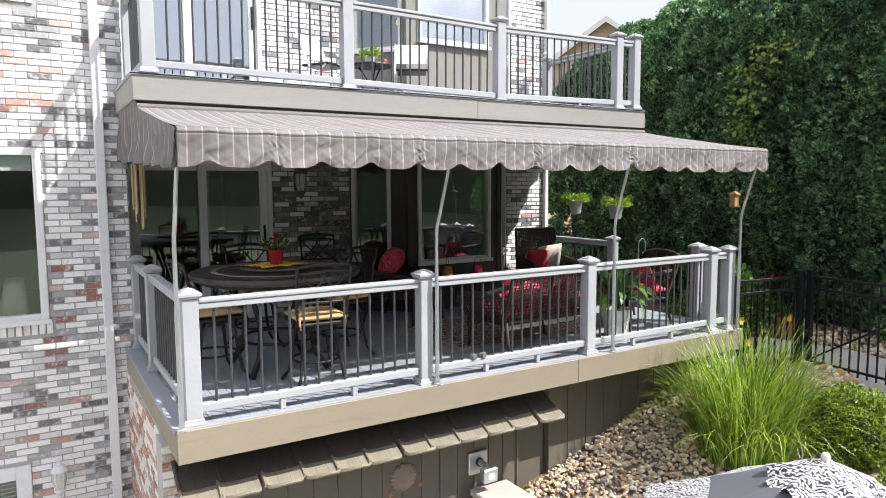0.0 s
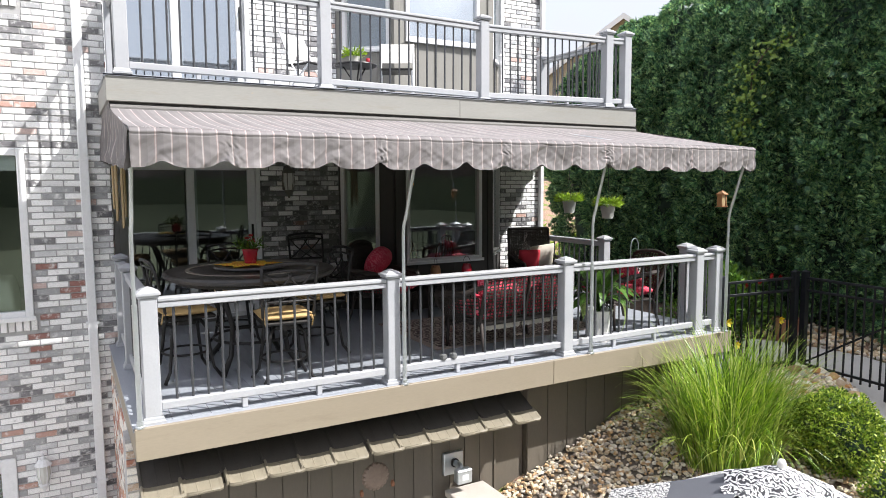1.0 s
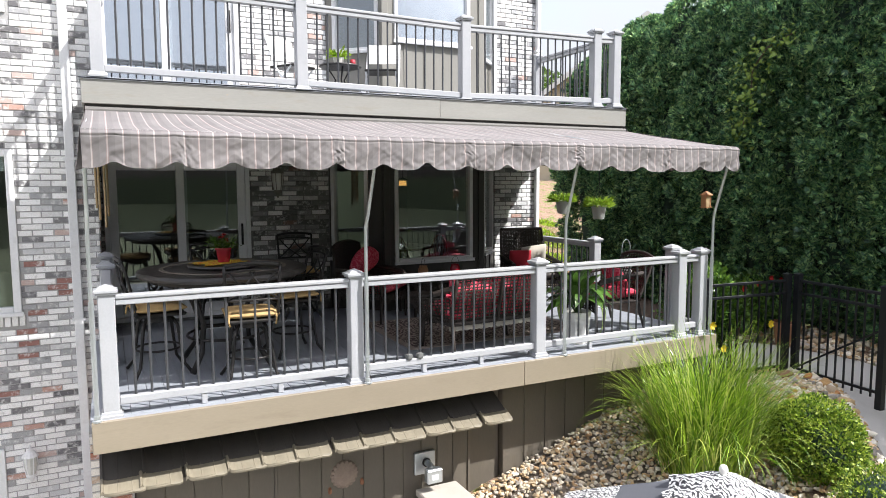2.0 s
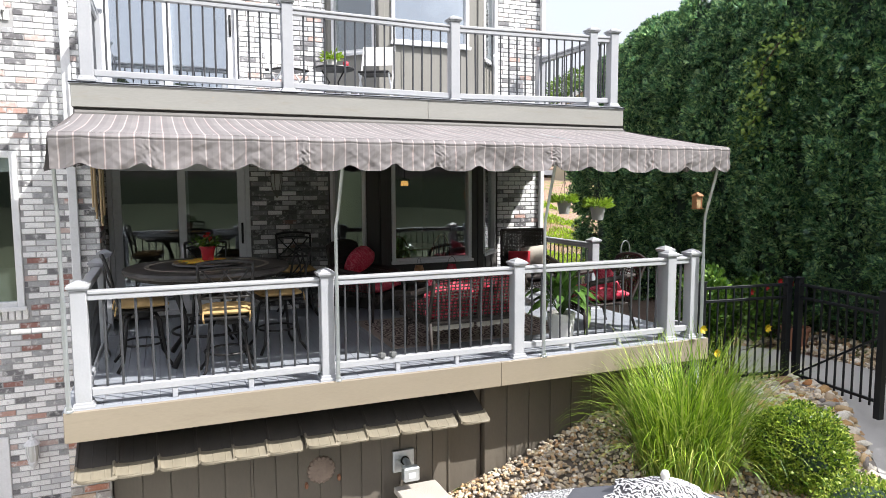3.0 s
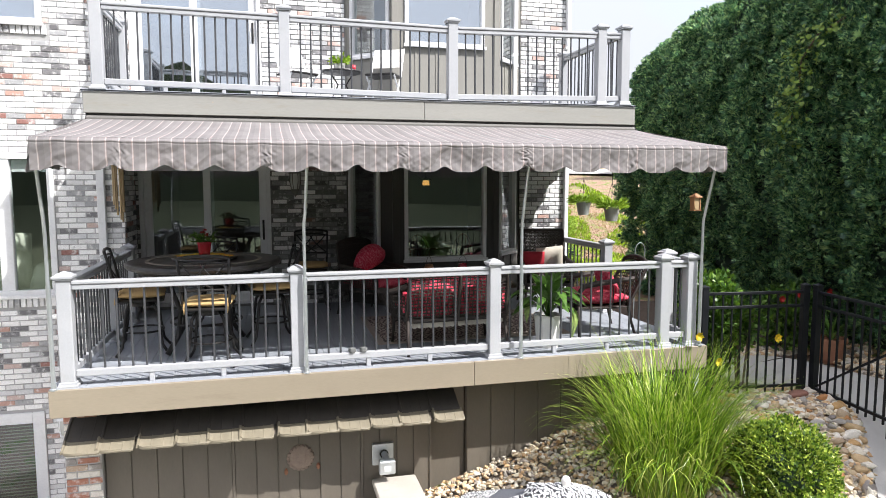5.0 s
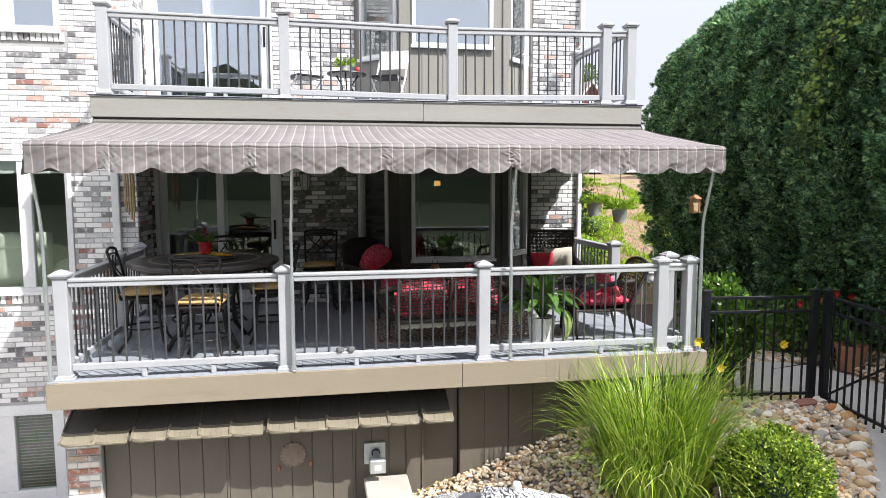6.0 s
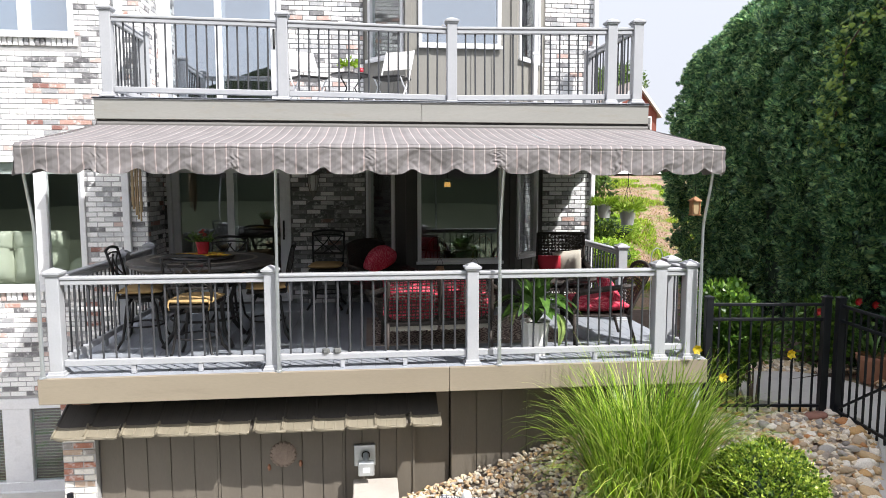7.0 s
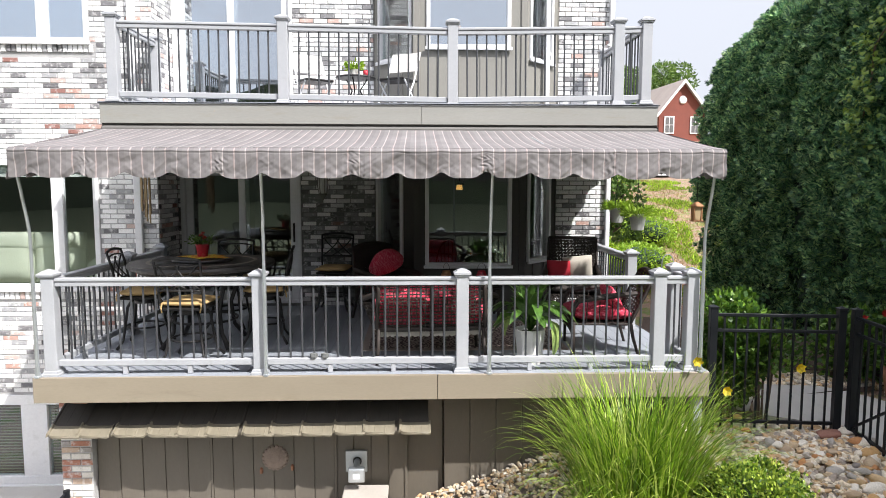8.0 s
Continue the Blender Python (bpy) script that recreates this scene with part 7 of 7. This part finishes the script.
for k in range(8):
    part("canopy_panel", canopy_panel(k, 0.12, 0.78), M_GREYCANVAS, umb, smooth=True)
    part("border_panel", canopy_panel(k, 0.78, 1.31), M_DAMASK, umb, "black and white damask border", smooth=True)
    w = 2 * math.pi * k / 8
    part("rib", tube(bmesh.new(), [(r * math.cos(w), r * math.sin(w), H - 0.036 - 0.435 * r) for r in (0.06, 0.6, 1.29)], 0.008, 5), M_BLACK, umb)
bm = bmesh.new()
ring = []
for j in range(7):
    s = j / 6
    ring.append([bm.verts.new(((0.03 + 0.33 * s) * (1 + 0.05 * s * math.sin(9 * w)) * math.cos(w), (0.03 + 0.33 * s) * (1 + 0.05 * s * math.sin(9 * w)) * math.sin(w),
                               H + 0.020 - 0.175 * s ** 1.1 + 0.028 * s * math.sin(11 * w + 2 * s) + 0.02 * s * math.sin(5 * w))) for w in (2 * math.pi * i / 72 for i in range(72))])
for a, b in zip(ring, ring[1:]):
    for i in range(72):
        bm.faces.new((a[i], a[(i + 1) % 72], b[(i + 1) % 72], b[i]))
part("vent", bm, M_DAMASK, umb, "ruffled damask vent cap", smooth=True)
part("finial", lathe(bmesh.new(), [(0.0, H + 0.075), (0.02, H + 0.07), (0.03, H + 0.045), (0.022, H + 0.018), (0.034, H + 0.0), (0.0, H - 0.01)], 16), M_WHITEPOT, umb, smooth=True)
part("pole", tube(bmesh.new(), [(0, 0, 0.05), (0, 0, H - 0.01)], 0.02, 10), M_BRONZE, umb)
part("base", lathe(bmesh.new(), [(0.0, 0.0), (0.26, 0.0), (0.26, 0.04), (0.06, 0.08), (0.03, 0.3), (0.0, 0.3)], 24), M_BRONZE, umb)

# handrail by the basement steps
rail_bm = tube(bmesh.new(), [(0.745, 5.42, -2.44), (0.745, 5.42, -1.27)], 0.034, 6)
tube(rail_bm, [(0.745, 5.42, -1.30), (0.60, 5.10, -1.47), (0.30, 4.30, -1.92)], 0.022, 6)
tube(rail_bm, [(0.30, 4.30, -2.44), (0.30, 4.30, -1.90)], 0.030, 6)
tagged(part("handrail", rail_bm, M_BLACK), "black metal handrail by the patio", "handrail")

# ---- distance ----
def far_house(name, label, m, w, d, h, rise, wall_mat, roof_mat, wins, overhang=0.35):
    """A gabled house whose gable end faces -y."""
    t = thing(name, label, "house", m)
    bm = bmesh.new()
    vs = [bm.verts.new(p) for p in ((-w / 2, 0, -3), (w / 2, 0, -3), (w / 2, 0, h), (0, 0, h + rise), (-w / 2, 0, h), (-w / 2, d, -3), (w / 2, d, -3), (w / 2, d, h), (0, d, h + rise), (-w / 2, d, h))]
    for q in ((0, 1, 2, 3, 4), (6, 5, 9, 8, 7), (1, 6, 7, 2), (5, 0, 4, 9)):
        bm.faces.new([vs[i] for i in q])
    part("wall", bm, wall_mat, t)
    for sx in (-1, 1):
        bm = bmesh.new()
        e = overhang
        sl = rise / (w / 2)
        pts = [(sx * (w / 2 + e), -e, h - e * sl), (0, -e, h + rise), (0, d + e, h + rise), (sx * (w / 2 + e), d + e, h - e * sl)]
        lo = [bm.verts.new((x, y, z + 0.03)) for x, y, z in pts]
        hi = [bm.verts.new((x, y, z + 0.25)) for x, y, z in pts]
        bm.faces.new(lo)
        bm.faces.new(list(reversed(hi)))
        for i in range(4):
            bm.faces.new((lo[i], lo[(i + 1) % 4], hi[(i + 1) % 4], hi[i]))
        bmesh.ops.recalc_face_normals(bm, faces=bm.faces)
        part("roof", bm, roof_mat, t)
        bm = bmesh.new()
        a, b = Vector((sx * (w / 2 + e), -e - 0.03, h - e * sl - 0.05)), Vector((0, -e - 0.03, h + rise - 0.05))
        vs = [bm.verts.new(p) for p in (a, b, b + Vector((0, 0, 0.3)), a + Vector((0, 0, 0.3)))]
        bm.faces.new(vs)
        geo = bmesh.ops.extrude_face_region(bm, geom=bm.faces[:])
        bmesh.ops.translate(bm, verts=[v for v in geo["geom"] if isinstance(v, bmesh.types.BMVert)], vec=(0, -0.06, 0))
        part("bargeboard", bm, M_VINYL, t)
    for x, z, ww, hh in wins:
        win = part("window", boxes((x - ww / 2, x + ww / 2, -0.08, 0.02, z, z + hh)), M_VINYL, t)
        for i in range(2):
            for j in range(2):
                px, pz = x - ww / 2 + 0.08 + i * (ww - 0.16) / 2, z + 0.08 + j * (hh - 0.16) / 2
                part("pane", boxes((px + 0.03, px + (ww - 0.16) / 2 - 0.03, -0.10, -0.085, pz + 0.03, pz + (hh - 0.16) / 2 - 0.03)), M_CURTAIN, win)
    return t


red = far_house("brick_house", "distant red brick house with a white-trimmed gable", pose(27.3, 57.0, 3.6, 0, 0, 4), 4.2, 9, 4.4, 2.6, M_REDBRICK, M_ROOFGREY, [(-1.2, 2.6, 0.9, 1.5), (1.15, 2.6, 0.9, 1.5)])
part("gable_vent", lathe(bmesh.new(), [(0.0, 0.1), (0.3, 0.1), (0.36, 0.0)], 16, pose(0, -0.01, 5.5, 90)), M_VINYL, red, "round white gable vent")
far_house("neighbour_house", "tan neighbouring house with a brown gable roof behind the hedge", pose(26.0, 26.5, 1.0, 0, 0, -45), 13.0, 12, 4.6, 4.6, M_BEIGE, M_ROOF, [(-2.5, 1.5, 1.4, 1.6), (2.5, 1.5, 1.4, 1.6)])


def broad_tree(label, m, h, r, seed, n=5000, size=0.35):
    t = thing("tree", label, "tree", m, group="distant trees")
    rng = np.random.default_rng(seed)
    bm = bmesh.new()
    tube(bm, [(0, 0, 0), (0.1, 0, h * 0.3), (0, 0.1, h * 0.75)], [0.28, 0.2, 0.06], 8)
    tips = []
    for k in range(9):
        w = 2.4 * k
        tip = Vector((r * 0.62 * math.cos(w), r * 0.62 * math.sin(w), h * (0.5 + 0.045 * k)))
        tube(bm, [(0.05, 0, h * (0.26 + 0.03 * k)), tuple(tip * 0.55 + Vector((0, 0, h * 0.16))), tuple(tip)], [0.1, 0.06, 0.02], 6)
        tips.append(tip)
    part("trunk", bm, M_TRUNK, t)
    tips += [Vector((0, 0, h * 0.85)), Vector((r * 0.3, 0, h * 0.72)), Vector((-r * 0.3, r * 0.2, h * 0.75))]
    c = np.array([tuple(v) for v in tips])[rng.integers(0, len(tips), n)]
    d = unit(rng.normal(size=(n, 3)))
    P = c + d * (r * 0.42 * rng.uniform(0.3, 1.0, n) ** 0.5)[:, None] * [1, 1, 0.8]
    D = unit(d + 0.7 * rng.normal(size=(n, 3)))
    cards("crown", P, D, sides_for(D, rng), size * rng.uniform(0.6, 1.3, n), size * 0.6 * rng.uniform(0.6, 1.2, n), M_FARTREE, t)
    return t


for k, (x, y, h, r) in enumerate(((26.5, 72, 9.0, 3.6), (32.5, 76, 10.5, 3.6), (23.0, 66, 6.5, 3.0), (45, 64, 9, 4))):
    broad_tree("distant leafy green tree behind the brick house", pose(x, y, ground_z(x, y) - 0.3), h, r, 90 + k)
for k, (x, y, h, r) in enumerate(((8.35, 14.0, 3.1, 1.15),)):
    broad_tree("young leafy tree on the bank beside the house", pose(x, y, ground_z(x, y) - 0.1), h, r, 120 + k, 3500, 0.14)

road = mesh_part("road", [(-60, 36.0, ground_z(8, 36.0) + 0.25), (160, 36.0, ground_z(8, 36.0) + 0.25), (160, 38.5, ground_z(8, 38.5) + 0.25), (-60, 38.5, ground_z(8, 38.5) + 0.25)], [(0, 1, 2, 3)], M_CONCRETE)
setting(road, "pale concrete street beyond the bank", "road")

for k, (x, y, r, hgt) in enumerate(((9.0, 13.4, 0.55, 0.34), (10.0, 15.6, 0.7, 0.40), (9.1, 17.2, 0.6, 0.42), (11.2, 18.6, 0.8, 0.45), (10.2, 20.5, 0.7, 0.5), (8.6, 15.4, 0.6, 0.45))):
    leaf_shrub("bank_shrub", "low lime-green mound of groundcover on the sunny bank", pose(x, y, ground_z(x, y) - 0.05), (r, r, hgt), 2600, 0.085, M_HILLPLANT if k % 2 == 0 else M_FERN, 140 + k, stems=4, core=True, fuzz=0.2)

# lime groundcover and dry grass on the bank
rng = np.random.default_rng(15)
n = 70000
px, py = rng.uniform(7.6, 16, n), rng.uniform(12.6, 31, n)
keep = np.array([noise.noise((a * 0.85, b * 0.62, 4.0)) > 0.02 for a, b in zip(px, py)])
px, py = px[keep], py[keep]
pz = np.array([ground_z(a, b) for a, b in zip(px, py)])
D = unit(np.stack([rng.normal(size=len(px)) * 0.6, rng.normal(size=len(px)) * 0.6, np.ones(len(px))], 1))
hill = cards("groundcover", np.stack([px, py, pz], 1), D, sides_for(D, rng), rng.uniform(0.06, 0.17, len(px)), rng.uniform(0.02, 0.05, len(px)), M_HILLPLANT, bend=0.25)
n = 16000
qx, qy = rng.uniform(7.6, 15, n), rng.uniform(12.0, 31, n)
qz = np.array([ground_z(a, b) for a, b in zip(qx, qy)])
D = unit(np.stack([rng.normal(size=n) * 0.8, rng.normal(size=n) * 0.8, np.ones(n)], 1))
dry = cards("dry_grass", np.stack([qx, qy, qz], 1), D, sides_for(D, rng), rng.uniform(0.08, 0.22, n), rng.uniform(0.01, 0.025, n), M_DRY, bend=0.2)
tagged(dry, "dry tan grass on the bank", "grass", kind="stuff")
tagged(hill, "patches of lime groundcover and dry grass on the bank", "groundcover", kind="stuff")
# unseen tree wall added behind the camera, to block low sky and darken reflections
ring = []
for i in range(81):
    w = math.pi * (0.72 + 1.28 * i / 80)
    x, y = 34 * math.cos(w), -4 + 12 * math.sin(w)
    ring += [(x, y, -2.4), (x, y, 6.6 + 1.3 * noise.noise((i * 0.45, 0, 0)) + 0.9 * noise.noise((i * 1.7, 3, 0)))]
backdrop = mesh_part("backdrop", ring, [(2 * i, 2 * i + 2, 2 * i + 3, 2 * i + 1) for i in range(80)], M_WOODS)
setting(backdrop, "unseen dark hedge wall added to close the lower yard", "backdrop")


# ---- pieces of the walls: bricks ----
BL, BH, JOINT, COURSE = 0.196, 0.0575, 0.0105, 0.068


def brick_template():
    """Unit brick face: x 0..1, z 0..1, proud of the wall towards -y, with worn edges."""
    e, f = 0.02, 0.08
    v = [(0, 0, 0), (1, 0, 0), (1, 0, 1), (0, 0, 1), (e, -1, f), (1 - e, -1, f), (1 - e, -1, 1 - f), (e, -1, 1 - f)]
    q = [(4, 5, 6, 7), (0, 1, 5, 4), (1, 2, 6, 5), (2, 3, 7, 6), (3, 0, 4, 7)]
    return np.array(v, float), q


TV, TQ = brick_template()
full_bricks = []
rs = random.Random(2)
for k in range(4):
    me = bpy.data.meshes.new("brick")
    V = TV * [BL, 0.009, BH]
    V = V + np.array([[rs.uniform(-0.0015, 0.0015), 0 if a[1] == 0 else rs.uniform(-0.002, 0.001), rs.uniform(-0.0015, 0.0015)] for a in TV])
    me.from_pydata([tuple(a) for a in V], [], TQ)
    me.materials.append(M_BRICK)
    full_bricks.append(me)


def clad(parent, m, x0, x1, z0, z1, holes, singles, near, seed, shapes=full_bricks, joined=M_BRICK_FAR):
    """Running-bond bricks over a wall face (local x, z; outside at -y). Up to `singles` whole bricks inside the box `near` are objects, the rest one joined part."""
    rs = random.Random(seed)
    V, F = [], []
    count = 0
    rows = int((z1 - z0) / COURSE)
    for j in range(rows):
        z = z0 + j * COURSE
        x = x0 - (BL + JOINT) * (0.5 if j % 2 else 0.0) - rs.uniform(0, 0.015)
        while x < x1:
            a, b = max(x, x0 + 0.002), min(x + BL, x1 - 0.002)
            spans = [(a, b)]
            for ha, hb, hc, hd in holes:
                if z + BH > hc - 0.004 and z < hd + 0.004:
                    spans = [s for lo, hi in spans for s in ((lo, min(hi, ha - 0.004)), (max(lo, hb + 0.004), hi)) if s[1] - s[0] > 0.028]
            for lo, hi in spans:
                if hi - lo < 0.028:
                    continue
                whole = hi - lo > BL - 0.001
                if whole and count < singles and near[0] < lo < near[1] and near[2] < z < near[3]:
                    ob = new("brick", shapes[rs.randrange(4)])
                    ob.parent = parent
                    ob.matrix_basis = m @ Matrix.Translation((lo, rs.uniform(-0.0015, 0.0015), z))
                    count += 1
                else:
                    W = TV * [hi - lo, 0.009 + rs.uniform(-0.002, 0.002), BH] + [lo, 0, z]
                    k = len(V)
                    V += [tuple(m @ Vector(p)) for p in W]
                    F += [tuple(k + i for i in q) for q in TQ]
            x += BL + JOINT
    ob = mesh_part("brick_courses", V, F, joined, parent)
    tagged(ob, "running-bond courses of mixed bricks", "", kind="stuff")
    return ob


clad(wall_west, pose(0, WY, 0), -3.2, X_CORNER, -2.44, TOP, west_holes + [(-2.66, 0.0, 0.24, 0.39), (-2.36, 0.0, 3.60, 3.74)], 300, (-0.6, 0.55, -0.9, 2.6), 1)
clad(wall_return, pose(X_CORNER, WY + 0.004, 0, 0, 0, 90), 0.0, 0.745, -0.2, TOP, [], 60, (0.0, 0.75, 0.2, 2.2), 2)
# same wall in darkened tones where the porch shade lies
shaded_bricks = []
for me in full_bricks:
    dim = me.copy()
    dim.materials[0] = M_SHADED
    shaded_bricks.append(dim)
clad(wall_back, pose(0, BY, 0), X_CORNER + 0.01, X_END - 0.9, 0.0, 2.56, back_holes + [(3.69, 6.44, -3, 9), (0.7, 2.64, -1, 0.05)], 240, (2.6, 7.3, 0.1, 4.6), 3, shaded_bricks, M_SHADED_FAR)
clad(wall_back, pose(0, BY, 0), X_END - 0.9, X_END, 0.0, 2.56, back_holes + [(3.69, 6.44, -3, 9)], 60, (2.6, 7.3, 0.1, 4.6), 5)
clad(wall_back, pose(0, BY, 0), X_CORNER + 0.01, X_END, 2.57, TOP, back_holes + [(3.69, 6.44, -3, 9)], 0, (0, 0, 0, 0), 6, joined=M_SUNLIT)
clad(wall_east, pose(X_END - 0.002, BY + 0.01, 0, 0, 0, 90), 0.0, 3.0, -0.6, TOP, [], 0, (0, 0, 0, 0), 4)


def soldier_row(parent, x0, x1, z0, h, seed):
    """Bricks on end under a window."""
    rs = random.Random(seed)
    n = round((x1 - x0) / 0.068)
    for i in range(n):
        me = full_bricks[rs.randrange(4)]
        ob = new("brick", me)
        ob.parent = parent
        ob.matrix_basis = pose(x0 + (i + 1) * (x1 - x0) / n - 0.004, WY - 0.008, z0, 0, -90, 0) @ Matrix.Diagonal((h / BL, 1.6, 1.0, 1))


soldier_row(wall_west, -2.63, -0.02, 0.245, 0.125, 6)
soldier_row(wall_west, -2.33, -0.03, 3.61, 0.11, 7)

pier_bricks = []
for me in full_bricks:
    worn = me.copy()
    worn.materials[0] = M_PIER
    pier_bricks.append(worn)
# brick pier and side wall that carry the deck's west end
pier = setting(part("brick_pier", boxes((0.62, 0.935, 5.60, 5.86, -2.5, -0.25)), M_MORTAR), "weathered brick pier under the deck's corner", "pier")
clad(pier, pose(0, 5.60, 0), 0.62, 0.935, -2.44, -0.26, [], 60, (0, 1, -2.4, 0), 11, pier_bricks, M_PIER_FAR)
side = setting(part("wall_under_side", boxes((0.66, 0.745, 5.862, WY - 0.006, -2.5, -0.25)), M_MORTAR), "brick side wall under the deck", "wall")
clad(side, pose(0.66, WY - 0.01, 0, 0, 0, -90), 0.0, WY - 0.01 - 5.60, -2.44, -0.26, [], 80, (0.6, 2.6, -1.6, -0.2), 12, pier_bricks, M_PIER_FAR)

# ---- stones of the bed ----
def stone_meshes(fine=2):
    out = []
    rs = random.Random(14)
    for k in range(7):
        bm = bmesh.new()
        bmesh.ops.create_icosphere(bm, subdivisions=fine, radius=1.0)
        sx, sy, sz = rs.uniform(0.8, 1.2), rs.uniform(0.6, 0.95), rs.uniform(0.42, 0.7)
        cuts = [(Vector((rs.gauss(0, 1), rs.gauss(0, 1), rs.gauss(0, 0.8))).normalized(), rs.uniform(0.42, 0.74)) for _ in range(11)]
        for v in bm.verts:
            for nrm, lim in cuts:
                over = v.co.dot(nrm) - lim
                if over > 0:
                    v.co -= nrm * over * 0.97
            f = 1.12 + 0.20 * noise.noise(v.co * 1.2 + Vector((k * 5, 0, 0))) + 0.07 * noise.noise(v.co * 2.4 + Vector((0, k * 7, 0)))
            v.co = Vector((v.co.x * sx * f, v.co.y * sy * f, v.co.z * sz * f))
        me = bpy.data.meshes.new("stone")
        bm.to_mesh(me)
        bm.free()
        me.polygons.foreach_set("use_smooth", [True] * len(me.polygons))
        me.materials.append(M_STONE)
        out.append(me)
    return out


STONES = stone_meshes()
BED_ROWS = [((4.03, 2.6), (7.0, 2.45)), ((4.03, 3.2), (7.62, 3.1)), ((4.03, 3.8), (8.2, 3.75)), ((4.03, 4.4), (8.62, 4.4)), ((4.03, 5.0), (8.85, 5.0)), ((4.03, 5.35), (8.75, 5.32)), ((4.03, 5.63), (7.70, 5.60))]
bed = sheet("stone_bed", BED_ROWS, 0.012, 0.05, M_STAIN, "bed of rounded river stones beside the deck", "stone bed")


def in_bed(x, y):
    """Inside the curved stone bed."""
    for (l0, r0), (l1, r1) in zip(BED_ROWS, BED_ROWS[1:]):
        if l0[1] <= y < l1[1] or r0[1] <= y < r1[1]:
            s = min(1.0, max(0.0, (y - l0[1]) / (l1[1] - l0[1])))
            return l0[0] + (l1[0] - l0[0]) * s < x < r0[0] + (r1[0] - r0[0]) * s
    return False


rs = random.Random(40)
V, F = [], []
SMALL = stone_meshes(1)
tv = [np.array([tuple(v.co) for v in me.vertices]) for me in SMALL]
tf = [[tuple(p.vertices) for p in me.polygons] for me in SMALL]
singles = 0


def stone_at(x, y, r, lift=0.35, single=False):
    global singles
    k = rs.randrange(7)
    m = Matrix.Translation((x, y, ground_z(x, y) + 0.012 + r * lift)) @ pose(0, 0, 0, rs.uniform(-22, 22), rs.uniform(-22, 22), rs.uniform(0, 360)) @ Matrix.Scale(r, 4)
    if single and singles < 300:
        ob = new("stone", STONES[k])
        ob.parent = bed
        ob.matrix_basis = m
        singles += 1
        return
    a = np.array(m)
    b = len(V)
    V.extend((tv[k] @ a[:3, :3].T + a[:3, 3]).tolist())
    F.extend([tuple(b + i for i in p) for p in tf[k]])


# big border stones by the walkway, then mid-sized and small ones
for i in range(46):
    s = i / 45
    y = 2.7 + 2.6 * s
    j = 0
    while j < len(BED_ROWS) - 2 and BED_ROWS[j + 1][1][1] < y:
        j += 1
    r0, r1 = BED_ROWS[j][1], BED_ROWS[j + 1][1]
    x = r0[0] + (r1[0] - r0[0]) * (y - r0[1]) / (r1[1] - r0[1])
    stone_at(x - 0.13 + rs.uniform(-0.04, 0.03), y + rs.uniform(-0.03, 0.03), rs.uniform(0.06, 0.125), 0.4, True)
red_slab = STONES[2].copy()
red_slab.materials[0] = M_REDSTONE
flat = new("stone", red_slab)
flat.parent = bed
flat.matrix_basis = Matrix.Translation((8.48, 5.10, -0.645)) @ pose(0, 0, 0, 4, -6, 20) @ Matrix.Diagonal((0.20, 0.17, 0.09, 1))
tries = 0
while singles < 300 and tries < 6000:
    tries += 1
    x, y = rs.uniform(7.15, 8.8), rs.uniform(3.6, 5.6)
    if in_bed(x, y):
        stone_at(x, y, 0.030 + 0.052 * rs.random() ** 2, rs.uniform(0.4, 0.9), True)
for i in range(14500):
    x, y = rs.uniform(4.0, 8.8), rs.uniform(2.5, 5.63)
    if in_bed(x, y):
        stone_at(x, y, rs.uniform(0.020, 0.045) * (1.5 if x > 6.9 else 1.0), rs.uniform(0.0, 0.5) if x > 6.9 else rs.uniform(0.2, 1.2))
for i in range(700):
    x = rs.uniform(8.75, 10.2)
    y = rs.uniform(6.86, 7.16) - 0.12 * (x - 8.8)
    stone_at(x, y, rs.uniform(0.03, 0.07), rs.uniform(0.2, 0.8))
    stone_at(rs.uniform(9.98, 10.5), rs.uniform(3.2, 7.0), rs.uniform(0.03, 0.075), rs.uniform(0.2, 0.8))
rest = mesh_part("gravel", V, F, M_STONE_FAR, bed)
tagged(rest, "tan, grey and cream river stones", "", kind="stuff")
